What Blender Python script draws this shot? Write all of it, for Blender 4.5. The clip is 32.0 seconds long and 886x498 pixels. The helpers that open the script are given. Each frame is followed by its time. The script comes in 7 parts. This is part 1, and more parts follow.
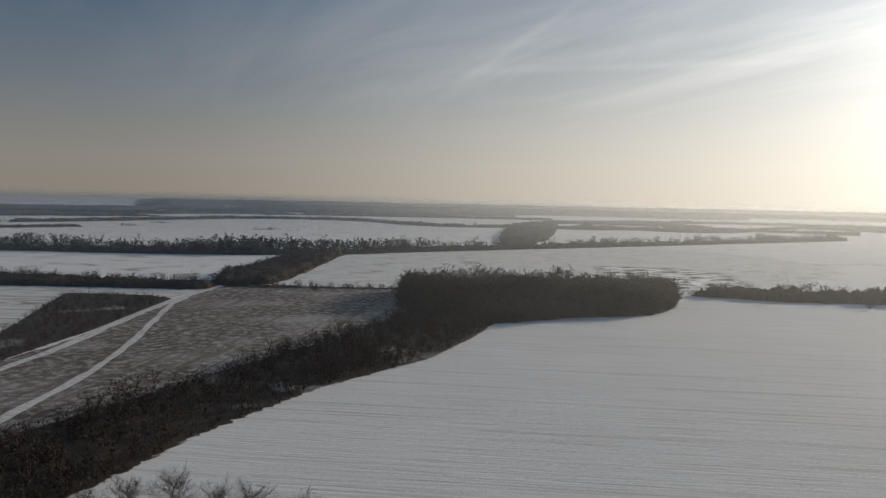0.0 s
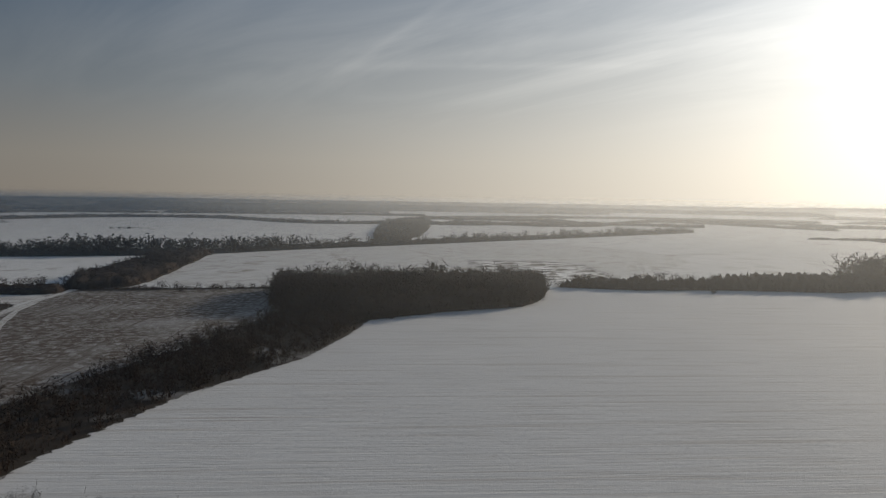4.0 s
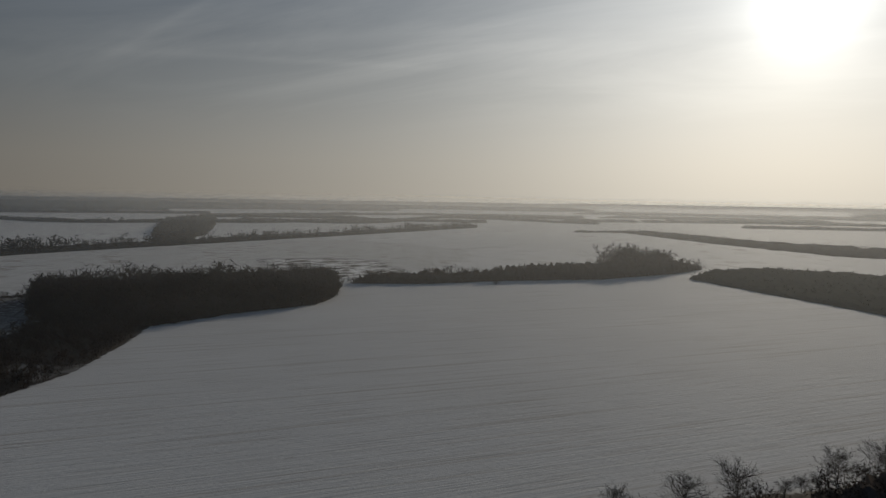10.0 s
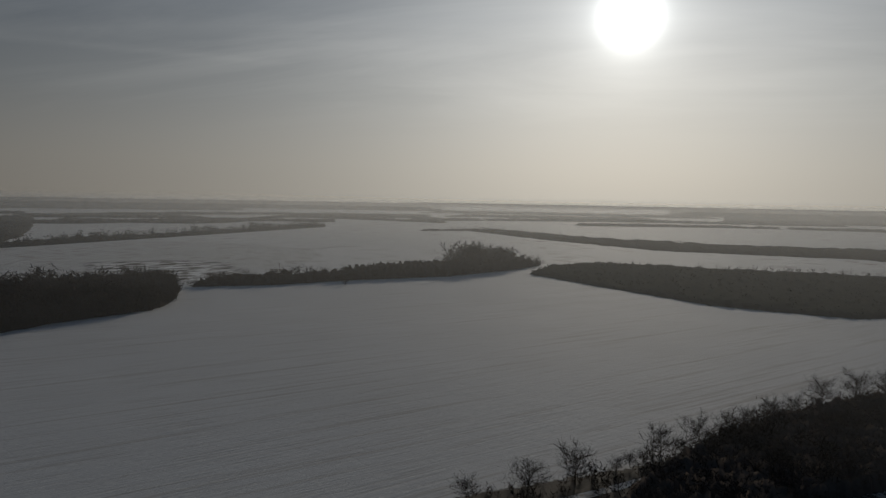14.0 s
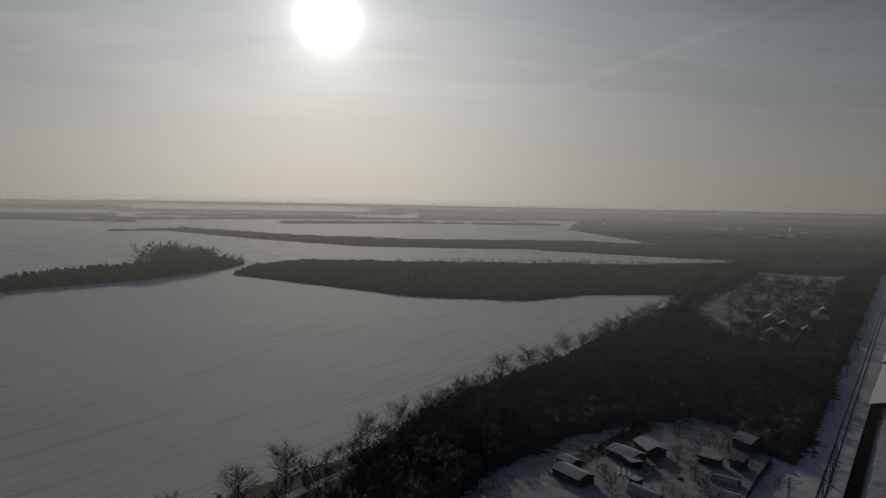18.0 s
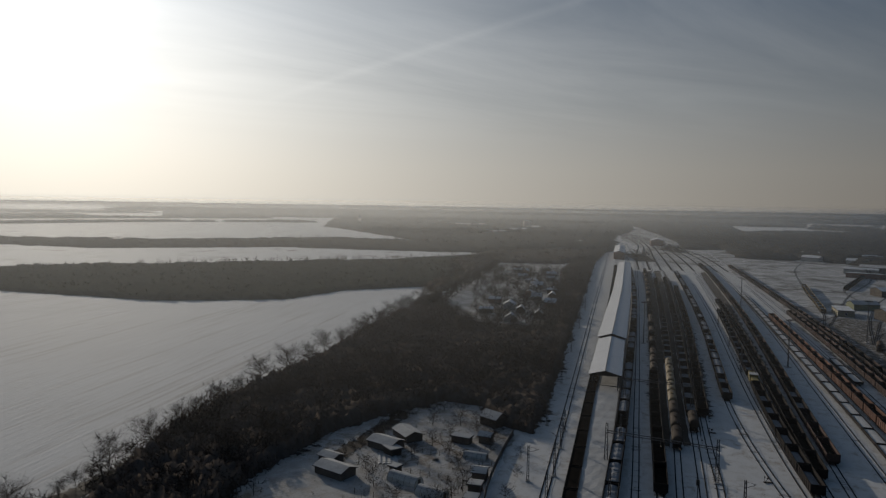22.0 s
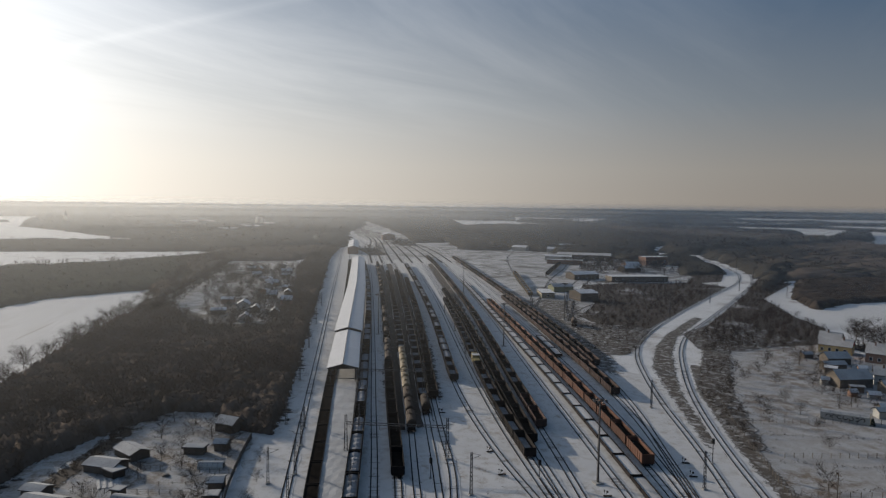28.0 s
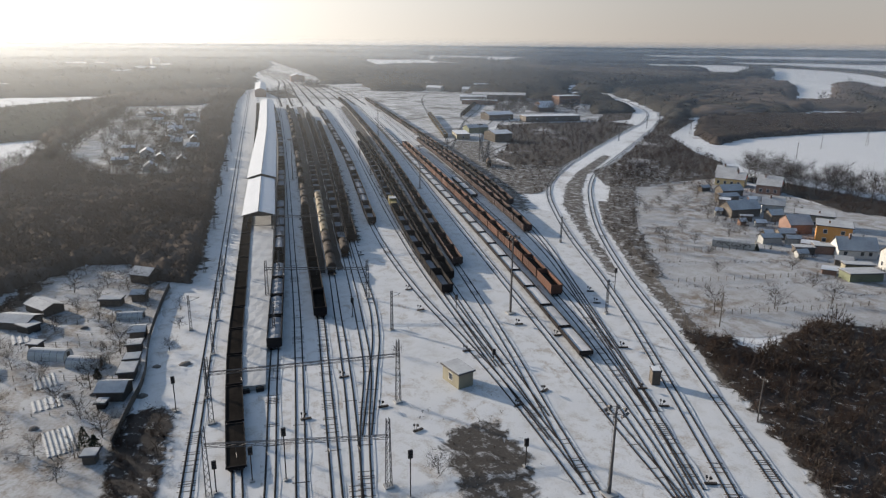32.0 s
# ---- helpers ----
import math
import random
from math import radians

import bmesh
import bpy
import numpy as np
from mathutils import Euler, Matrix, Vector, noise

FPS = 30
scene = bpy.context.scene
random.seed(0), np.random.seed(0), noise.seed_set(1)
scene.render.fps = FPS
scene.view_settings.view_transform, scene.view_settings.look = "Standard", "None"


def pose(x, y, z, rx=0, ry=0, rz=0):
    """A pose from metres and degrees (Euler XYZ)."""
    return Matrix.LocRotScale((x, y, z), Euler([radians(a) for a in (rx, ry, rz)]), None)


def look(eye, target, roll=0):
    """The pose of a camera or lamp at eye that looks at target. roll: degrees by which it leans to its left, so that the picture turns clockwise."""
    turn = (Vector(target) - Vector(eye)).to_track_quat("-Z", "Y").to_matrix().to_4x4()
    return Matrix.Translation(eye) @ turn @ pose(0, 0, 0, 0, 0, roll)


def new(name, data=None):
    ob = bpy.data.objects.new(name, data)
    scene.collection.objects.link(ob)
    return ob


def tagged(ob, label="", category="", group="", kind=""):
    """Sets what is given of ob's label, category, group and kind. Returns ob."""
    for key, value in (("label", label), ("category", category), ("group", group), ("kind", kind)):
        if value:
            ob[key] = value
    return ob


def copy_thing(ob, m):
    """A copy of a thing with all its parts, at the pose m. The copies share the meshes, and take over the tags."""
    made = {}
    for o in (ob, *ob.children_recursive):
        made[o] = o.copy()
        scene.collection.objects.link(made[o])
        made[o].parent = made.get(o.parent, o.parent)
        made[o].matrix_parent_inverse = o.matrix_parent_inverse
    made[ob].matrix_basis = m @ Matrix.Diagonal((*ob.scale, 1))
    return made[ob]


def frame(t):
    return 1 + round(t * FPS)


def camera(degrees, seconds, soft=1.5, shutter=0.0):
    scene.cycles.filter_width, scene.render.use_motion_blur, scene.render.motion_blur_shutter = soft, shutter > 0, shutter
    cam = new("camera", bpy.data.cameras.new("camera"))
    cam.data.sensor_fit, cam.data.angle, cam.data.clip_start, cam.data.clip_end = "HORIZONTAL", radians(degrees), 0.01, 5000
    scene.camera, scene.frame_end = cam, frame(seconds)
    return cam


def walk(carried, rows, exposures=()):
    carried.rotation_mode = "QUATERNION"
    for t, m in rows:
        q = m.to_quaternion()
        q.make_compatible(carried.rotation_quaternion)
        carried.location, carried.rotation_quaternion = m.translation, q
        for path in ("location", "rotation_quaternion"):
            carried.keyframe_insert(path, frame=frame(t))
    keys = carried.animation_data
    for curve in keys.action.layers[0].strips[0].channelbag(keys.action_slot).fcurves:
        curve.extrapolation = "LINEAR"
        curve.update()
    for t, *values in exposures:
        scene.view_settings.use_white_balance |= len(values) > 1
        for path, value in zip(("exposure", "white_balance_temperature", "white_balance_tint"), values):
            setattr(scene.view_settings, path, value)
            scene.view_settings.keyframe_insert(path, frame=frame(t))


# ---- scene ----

EYE = (0.0, 0.0, 64.0)
cam = camera(65.26, 32.0, soft=1.25)

# seconds, heading, tilt and lean of the hovering camera, in degrees
TURN = [
    (0, -0.00, -4.05, -1.14),
    (0.5, -1.27, -4.07, -1.11),
    (1, -2.54, -4.09, -1.06),
    (1.5, -3.80, -4.13, -1.02),
    (2, -5.08, -4.13, -0.99),
    (2.5, -6.40, -4.14, -0.96),
    (3, -7.75, -4.16, -0.98),
    (3.5, -9.06, -4.17, -0.97),
    (5.5, -14.61, -4.19, -0.88),
    (6, -16.03, -4.19, -0.90),
    (6.5, -17.43, -4.20, -0.93),
    (7, -18.85, -4.19, -0.90),
    (7.5, -20.26, -4.20, -0.90),
    (8, -21.61, -4.20, -0.91),
    (8.5, -23.06, -4.20, -0.88),
    (9, -24.53, -4.19, -0.91),
    (9.5, -26.03, -4.19, -0.92),
    (10, -27.51, -4.17, -0.95),
    (10.5, -29.01, -4.17, -0.97),
    (11, -30.52, -4.17, -0.94),
    (11.5, -32.02, -4.16, -0.95),
    (12, -33.53, -4.14, -0.95),
    (12.5, -35.03, -4.13, -0.99),
    (13, -36.57, -4.10, -0.98),
    (13.5, -38.14, -4.07, -1.00),
    (15.5, -47.87, -3.93, -1.09),
    (16, -51.20, -3.88, -1.10),
    (16.5, -54.45, -3.85, -1.09),
    (17, -57.72, -3.83, -1.06),
    (17.5, -60.90, -3.82, -1.05),
    (18, -64.14, -3.81, -1.07),
    (18.5, -67.32, -3.77, -1.01),
    (19, -70.34, -3.77, -0.99),
    (19.5, -73.33, -3.76, -0.94),
    (20, -75.60, -3.76, -0.96),
    (20.5, -77.68, -3.76, -0.94),
    (21, -79.88, -3.76, -0.95),
    (21.5, -82.14, -3.75, -0.93),
    (22, -84.14, -3.74, -0.95),
    (22.5, -86.19, -3.74, -0.93),
    (23, -88.22, -3.74, -0.92),
    (23.5, -90.19, -3.74, -0.93),
    (24, -92.08, -3.74, -0.93),
    (24.5, -93.97, -3.73, -0.88),
    (25, -95.77, -3.74, -0.90),
    (25.5, -97.50, -3.74, -0.87),
    (27.5, -104.23, -3.74, -0.81),
    (28, -105.89, -3.74, -0.81),
    (28.5, -107.57, -3.73, -0.83),
    (29, -109.22, -3.75, -0.79),
    (29.5, -110.80, -3.77, -0.80),
    (30, -112.21, -3.77, -0.78),
    (30.5, -112.51, -4.25, -0.73),
    (31, -112.67, -8.09, -0.65),
    (31.5, -112.83, -12.76, -0.55),
    (32, -112.95, -16.61, -0.53),
]
walk(cam, [(t, pose(*EYE, 90 + tilt, lean, heading)) for t, heading, tilt, lean in TURN], [
    (0.0, -0.37, 6950, 11), (3.0, -0.54, 6950, 11), (6.0, -0.94, 6950, 10), (9.0, -1.47, 6850, 10), (13.0, -1.88, 6700, 10), (16.0, -2.18, 6600, 10),
    (19.0, -1.85, 6650, 10), (21.0, -1.4, 6650, 10), (23.0, -1.05, 6600, 11), (25.0, -0.65, 6550, 11), (28.0, -0.3, 6700, 12), (30.0, -0.08, 6700, 13),
    (31.0, 0.05, 6650, 13), (32.0, 0.58, 6650, 12)])

# ---- sky, sun and winter haze ----
SUN_EL, SUN_AZ = 14.3, 54.6          # degrees above the ground; degrees clockwise from +y
SUN_WAY = Vector((math.sin(radians(SUN_AZ)) * math.cos(radians(SUN_EL)),
                  math.cos(radians(SUN_AZ)) * math.cos(radians(SUN_EL)), math.sin(radians(SUN_EL))))


class Nodes:
    """Short hand for node trees."""

    def __init__(self, tree):
        self.tree = tree
        tree.nodes.clear()

    def add(self, kind, ins=None, **props):
        n = self.tree.nodes.new(kind)
        for k, v in props.items():
            setattr(n, k, v)
        for k, v in (ins or {}).items():
            if isinstance(v, bpy.types.NodeSocket):
                self.tree.links.new(v, n.inputs[k])
            else:
                n.inputs[k].default_value = v
        return n

    def math(self, op, a, b=0.0, c=0.0, clamp=False):
        return self.add("ShaderNodeMath", {0: a, 1: b, 2: c}, operation=op, use_clamp=clamp).outputs[0]

    def vec(self, op, a, b=(0, 0, 0)):
        return self.add("ShaderNodeVectorMath", {0: a, 1: b}, operation=op)

    def mix(self, fac, a, b, blend="MIX"):
        n = self.add("ShaderNodeMix", {0: fac}, data_type="RGBA", blend_type=blend)
        for s, v in ((6, a), (7, b)):
            if isinstance(v, bpy.types.NodeSocket):
                self.tree.links.new(v, n.inputs[s])
            else:
                n.inputs[s].default_value = (*v[:3], 1)
        return n.outputs[2]

    def ramp(self, fac, stops, interp="LINEAR"):
        n = self.add("ShaderNodeValToRGB", {0: fac})
        n.color_ramp.interpolation = interp
        el = n.color_ramp.elements
        while len(el) < len(stops):
            el.new(0.5)
        for e, (p, c) in zip(el, stops):
            e.position = p
            e.color = (c, c, c, 1) if isinstance(c, (int, float)) else (*c, 1)
        return n.outputs[0]

    def noise(self, vector, scale, detail=4.0, rough=0.55, dist=0.0):
        return self.add("ShaderNodeTexNoise", {"Vector": vector, "Scale": scale, "Detail": detail,
                                               "Roughness": rough, "Distortion": dist}).outputs[0]

    def mapped(self, vector, scale=(1, 1, 1), rot=0.0):
        turned = self.add("ShaderNodeMapping", {"Vector": vector, "Rotation": (0, 0, radians(rot))}).outputs[0]
        return self.vec("MULTIPLY", turned, scale).outputs[0]


world = bpy.data.worlds.new("winter_sky")
scene.world = world
world.use_nodes = True
W = Nodes(world.node_tree)
way = W.add("ShaderNodeTexCoord").outputs["Generated"]
way = W.vec("NORMALIZE", way).outputs[0]
sx, sy, sz = W.add("ShaderNodeSeparateXYZ", {0: way}).outputs
up = W.math("MAXIMUM", sz, 0.0)
near_sun = W.math("MAXIMUM", W.vec("DOT_PRODUCT", way, tuple(SUN_WAY)).outputs["Value"], 0.0)
nishita = W.add("ShaderNodeTexSky", sky_type="NISHITA", sun_disc=False, sun_elevation=radians(SUN_EL),
                sun_rotation=radians(SUN_AZ), air_density=1.0, dust_density=3.0, ozone_density=1.5).outputs[0]
clear = W.ramp(up, [(0.0, (0.305, 0.282, 0.255)), (0.05, (0.295, 0.288, 0.272)), (0.14, (0.175, 0.215, 0.258)),
                    (0.3, (0.043, 0.106, 0.205)), (0.5, (0.068, 0.138, 0.25)), (1.0, (0.08, 0.165, 0.30))])
# thin cirrus sheets, drawn out along one direction
high = W.math("ADD", up, 0.15)
flat = W.vec("DIVIDE", way, W.add("ShaderNodeCombineXYZ", {0: high, 1: high, 2: high}).outputs[0]).outputs[0]
streak = W.ramp(W.noise(W.mapped(flat, (0.28, 1.0, 1.0), 55), 1.5, 7.0, 0.6, 0.7), [(0.42, 0.0), (0.7, 1.0)])
cirrus = W.math("MULTIPLY", streak, W.ramp(up, [(0.08, 0.0), (0.2, 1.0)]))


def contrail(normal, middle, width, reach, strength):
    """A faint straight vapour trail across the sky, broken up by noise."""
    off = W.math("ABSOLUTE", W.vec("DOT_PRODUCT", way, normal).outputs["Value"])
    fuzz = W.math("ADD", width * 0.5, W.math("MULTIPLY", W.noise(flat, 3.0, 4.0, 0.6), width))
    band = W.math("SUBTRACT", 1.0, W.math("DIVIDE", off, fuzz), clamp=True)
    near = W.vec("DOT_PRODUCT", way, middle).outputs["Value"]
    near = W.ramp(near, [(math.cos(radians(reach)), 0.0), (math.cos(radians(reach * 0.55)), 1.0)])
    return W.math("MULTIPLY", W.math("MULTIPLY", band, near), strength)


trails = contrail((-0.5717, -0.1231, 0.8112), (0.112, 0.967, 0.23), 0.009, 9, 0.32)
for args in (((0.1836, 0.1653, -0.969), (0.271, 0.939, 0.212), 0.016, 20, 0.35), ((0.0506, 0.1782, -0.9827), (0.238, 0.953, 0.185), 0.007, 15, 0.22),
             ((-0.2414, 0.2849, 0.9277), (0.97, 0.037, 0.241), 0.008, 20, 0.3)):
    trails = W.math("ADD", trails, contrail(*args))
veil = W.math("ADD", W.math("MULTIPLY", cirrus, 1.0), trails)
wide = W.math("POWER", near_sun, 2.4)
mid = W.math("POWER", near_sun, 14.0)
tight = W.math("POWER", near_sun, 420.0)
disc = W.math("POWER", near_sun, 2600.0)
low = W.math("MULTIPLY", 1.25, W.ramp(up, [(0.0, 1.0), (0.08, 0.92), (0.27, 0.53), (0.45, 0.4)]))
wide = W.math("MULTIPLY", wide, low)
mid = W.math("ADD", W.math("MULTIPLY", mid, 1.05), W.math("MULTIPLY", W.math("POWER", near_sun, 40.0), 0.4))
glow = W.math("ADD", W.math("MULTIPLY", wide, 0.85), W.math("ADD", mid,
              W.math("ADD", W.math("MULTIPLY", tight, 1.5), W.math("MULTIPLY", disc, 12.0))))
warm = W.ramp(up, [(0.0, (1.0, 0.97, 0.87)), (0.25, (0.95, 0.99, 1.0))])
glowing = W.vec("SCALE", warm)
W.tree.links.new(glow, glowing.inputs["Scale"])
sky = W.vec("ADD", clear, glowing.outputs[0]).outputs[0]
thin = W.vec("SCALE", nishita)
thin.inputs["Scale"].default_value = 0.004
sky = W.vec("ADD", sky, thin.outputs[0]).outputs[0]
lift = W.vec("SCALE", (0.27, 0.265, 0.25))
W.tree.links.new(W.math("MULTIPLY", veil, W.math("ADD", 0.1, W.math("MULTIPLY", wide, 1.4))), lift.inputs["Scale"])
sky = W.vec("ADD", sky, lift.outputs[0]).outputs[0]
back = W.add("ShaderNodeBackground", {0: sky, 1: 1.0})
W.add("ShaderNodeOutputWorld", {0: back.outputs[0]})

sun = new("sun", bpy.data.lights.new("sun", "SUN"))
sun.data.energy, sun.data.angle, sun.data.color = 4.6, radians(0.8), (1.0, 0.91, 0.77)
sun.matrix_world = look(SUN_WAY * 400, (0, 0, 0))

# ---- materials ----
def material(name):
    m = bpy.data.materials.new(name)
    m.use_nodes = True
    return m, Nodes(m.node_tree)


def finish(n, color, rough=0.9, bump=None, strength=0.4, distance=0.1, metal=0.0, spec=0.2, alpha=1.0):
    ins = {"Base Color": color if isinstance(color, bpy.types.NodeSocket) else (*color, 1), "Roughness": rough, "Metallic": metal,
           "Specular IOR Level": spec, "Alpha": alpha}
    if bump is not None:
        ins["Normal"] = n.add("ShaderNodeBump", {"Height": bump, "Strength": strength, "Distance": distance}).outputs[0]
    n.add("ShaderNodeOutputMaterial", {0: n.add("ShaderNodeBsdfPrincipled", ins).outputs[0]})


def position(n):
    return n.add("ShaderNodeNewGeometry").outputs["Position"]


def plain(name, a, b, scale=2.0, rough=0.8, metal=0.0, detail=5.0, bump=0.3, vary=0.0, spec=0.2):
    """Two tones mixed by grain and by stains; vary: how far single pieces differ."""
    m, n = material(name)
    p = n.add("ShaderNodeTexCoord").outputs["Object"]
    fine = n.noise(p, scale, detail, 0.6)
    stain = n.ramp(n.noise(p, scale * 0.13, 3.0, 0.5), [(0.35, 0.0), (0.65, 1.0)])
    f = n.math("ADD", n.math("MULTIPLY", fine, 0.6), n.math("MULTIPLY", stain, 0.4), clamp=True)
    c = n.mix(f, a, b)
    if vary:
        r = n.add("ShaderNodeObjectInfo").outputs["Random"]
        dim = n.math("ADD", 1.0 - vary, n.math("MULTIPLY", r, 2 * vary))
        sc = n.vec("SCALE", c)
        n.tree.links.new(dim, sc.inputs["Scale"])
        c = sc.outputs[0]
    finish(n, c, rough, fine if bump else None, bump, 0.05, metal, spec)
    return m


SNOW = (0.80, 0.81, 0.83)


def snow_material(name, soil=(0.16, 0.12, 0.09), cover=(0.36, 0.5), scale=0.25, rows=0.0, turn=6.0, cut=0.3, big=0.02, bigcut=(0.4, 0.62), fine=2.2, tone=1.0, rim=False, rough=0.85, spec=0.2):
    """Snow with soil or grass showing through. cover: where bare ground begins and ends on the noise; rows: strength of plough lines."""
    m, n = material(name)
    p = position(n)
    grain = n.noise(p, fine, 5.0, 0.65)
    patch = n.noise(p, scale, 5.0, 0.62, 0.4)
    large = n.noise(p, big, 3.0, 0.5)
    white = n.mix(large, tuple(tone * v for v in (0.66, 0.655, 0.65)), tuple(tone * v for v in (0.78, 0.775, 0.77)))
    bare = n.ramp(n.math("ADD", n.math("MULTIPLY", patch, 0.7), n.math("MULTIPLY", grain, 0.3)), [(cover[0], 1.0), (cover[1], 0.0)])
    bare = n.math("MULTIPLY", bare, n.ramp(large, [(bigcut[0], 0.35), (bigcut[1], 1.0)]))
    if rim:
        edge = n.add("ShaderNodeAttribute", attribute_name="rim").outputs["Fac"]
        tuft = n.noise(p, 0.35, 5.0, 0.65, 0.5)
        edge = n.math("ADD", edge, n.math("MULTIPLY", n.math("SUBTRACT", tuft, 0.5), 1.5))
        edge = n.ramp(edge, [(0.40, 0.0), (0.60, 1.0)])
    height = n.math("ADD", grain, n.math("MULTIPLY", patch, 2.0))
    if rows:
        q = n.mapped(p, (0.035, 1.0, 1.0), turn)
        line = n.noise(q, 0.9, 4.0, 0.6)
        thin = n.noise(n.mapped(p, (0.02, 1.0, 1.0), turn), 0.33, 2.0, 0.5)
        lines = n.math("MULTIPLY", n.ramp(line, [(cut, 1.0), (cut + 0.12, 0.0)]), rows * 0.8)
        lines = n.math("ADD", lines, n.math("MULTIPLY", n.ramp(thin, [(cut - 0.02, 1.0), (cut + 0.05, 0.0)]), rows))
        bare = n.math("MAXIMUM", bare, lines, clamp=True)
        height = n.math("ADD", height, n.math("MULTIPLY", line, 4.0))
    dirt = n.mix(grain, tuple(v * 0.6 for v in soil), tuple(v * 1.4 for v in soil))
    finish(n, n.mix(bare, white, dirt), rough, height, 0.5, 0.12, spec=spec, alpha=edge if rim else 1.0)
    return m


M_GROUND = snow_material("far_snow", scale=0.03, big=0.004, cover=(0.34, 0.47), tone=0.78)
M_FIELD = snow_material("ploughed_snow", (0.30, 0.26, 0.23), (0.30, 0.38), 0.15, rows=0.34, cut=0.36, tone=0.74, rough=0.85, spec=0.24)
M_LAKE = snow_material("ice_snow", (0.3, 0.28, 0.26), (0.30, 0.42), 0.05, rows=0.12, turn=20, cut=0.38, tone=0.74)
M_STUBBLE = snow_material("stubble_snow", (0.20, 0.17, 0.135), (0.40, 0.56), 0.09, rows=0.55, turn=3, cut=0.42, tone=0.8)
M_PALE = snow_material("pale_stubble_snow", (0.24, 0.21, 0.17), (0.37, 0.52), 0.06, rows=0.2, turn=-65, cut=0.42, tone=0.76)
M_ROUGH = snow_material("rough_slope", (0.11, 0.095, 0.078), (0.45, 0.55), 0.07, rows=0.0, rim=True, bigcut=(0.2, 0.4))
M_MEADOW = snow_material("frosted_meadow", (0.082, 0.062, 0.048), (0.47, 0.66), 0.26, rows=0.55, turn=-82, cut=0.43, fine=1.4, bigcut=(0.25, 0.5), tone=0.50)
M_YARD = snow_material("trodden_yard_snow", (0.30, 0.26, 0.22), (0.37, 0.52), 0.3, big=0.05, fine=2.6, tone=0.67)
# low tone: shade lying over the gardens is put into the snow colour
M_GARDEN = snow_material("garden_snow", (0.17, 0.135, 0.105), (0.41, 0.57), 0.22, big=0.03, fine=1.8, tone=0.48)
M_DEPOT = snow_material("dirty_depot_snow", (0.085, 0.075, 0.066), (0.44, 0.60), 0.06, big=0.02, fine=0.6, tone=0.62)
M_PLOTS = snow_material("village_plots", (0.07, 0.058, 0.048), (0.46, 0.61), 0.1, big=0.02, tone=0.54)
M_LITTER = snow_material("woodland_floor", (0.034, 0.026, 0.020), (0.66, 0.80), 0.16, bigcut=(0.2, 0.4), rim=True)
M_REED = snow_material("reed_bed", (0.062, 0.063, 0.052), (0.80, 0.92), 0.12, bigcut=(0.0, 0.1), rim=True)
M_WEED = snow_material("weed_patch", (0.035, 0.028, 0.024), (0.56, 0.70), 0.5, bigcut=(0.1, 0.3), rim=True)
M_VERGE = snow_material("weedy_verge", (0.085, 0.072, 0.06), (0.50, 0.68), 0.35, bigcut=(0.1, 0.3), rim=True, tone=0.62)
M_DEADGRASS = snow_material("dead_grass_patch", (0.05, 0.043, 0.037), (0.52, 0.70), 0.45, bigcut=(0.1, 0.3), rim=True, tone=0.66)
M_BED = snow_material("track_bed", (0.20, 0.175, 0.15), (0.34, 0.48), 0.5, fine=3.5, tone=0.66)
M_OIL_SHADE = snow_material("oily_shaded_siding_ground", (0.055, 0.045, 0.038), (0.60, 0.76), 0.25, bigcut=(0.1, 0.3), rim=True)
M_BRUSH = snow_material("brown_brush_ground", (0.058, 0.045, 0.035), (0.60, 0.78), 0.22, bigcut=(0.2, 0.4), rim=True)
M_ROAD = snow_material("snowy_track", (0.22, 0.18, 0.145), (0.40, 0.54), 0.6, tone=0.68)

M_BARK = plain("bark", (0.05, 0.04, 0.032), (0.11, 0.09, 0.07), 3.0, 0.95, spec=0.0)
M_TWIG = plain("twigs", (0.034, 0.027, 0.023), (0.070, 0.056, 0.046), 0.3, 0.95, bump=0, spec=0.0)
M_SCRUB = plain("scrub_twigs", (0.040, 0.028, 0.022), (0.078, 0.056, 0.045), 0.2, 0.95, bump=0, spec=0.0)
M_BROWNWOOD = plain("brown_forest_twigs", (0.074, 0.060, 0.051), (0.132, 0.107, 0.090), 0.2, 0.95, bump=0, spec=0.0)
M_REEDS = plain("dry_reeds", (0.043, 0.046, 0.037), (0.07, 0.071, 0.057), 0.3, 0.9, bump=0, spec=0.0)
M_FARWOOD = plain("far_trees", (0.036, 0.034, 0.03), (0.068, 0.061, 0.052), 0.02, 0.95, bump=0, spec=0.0)


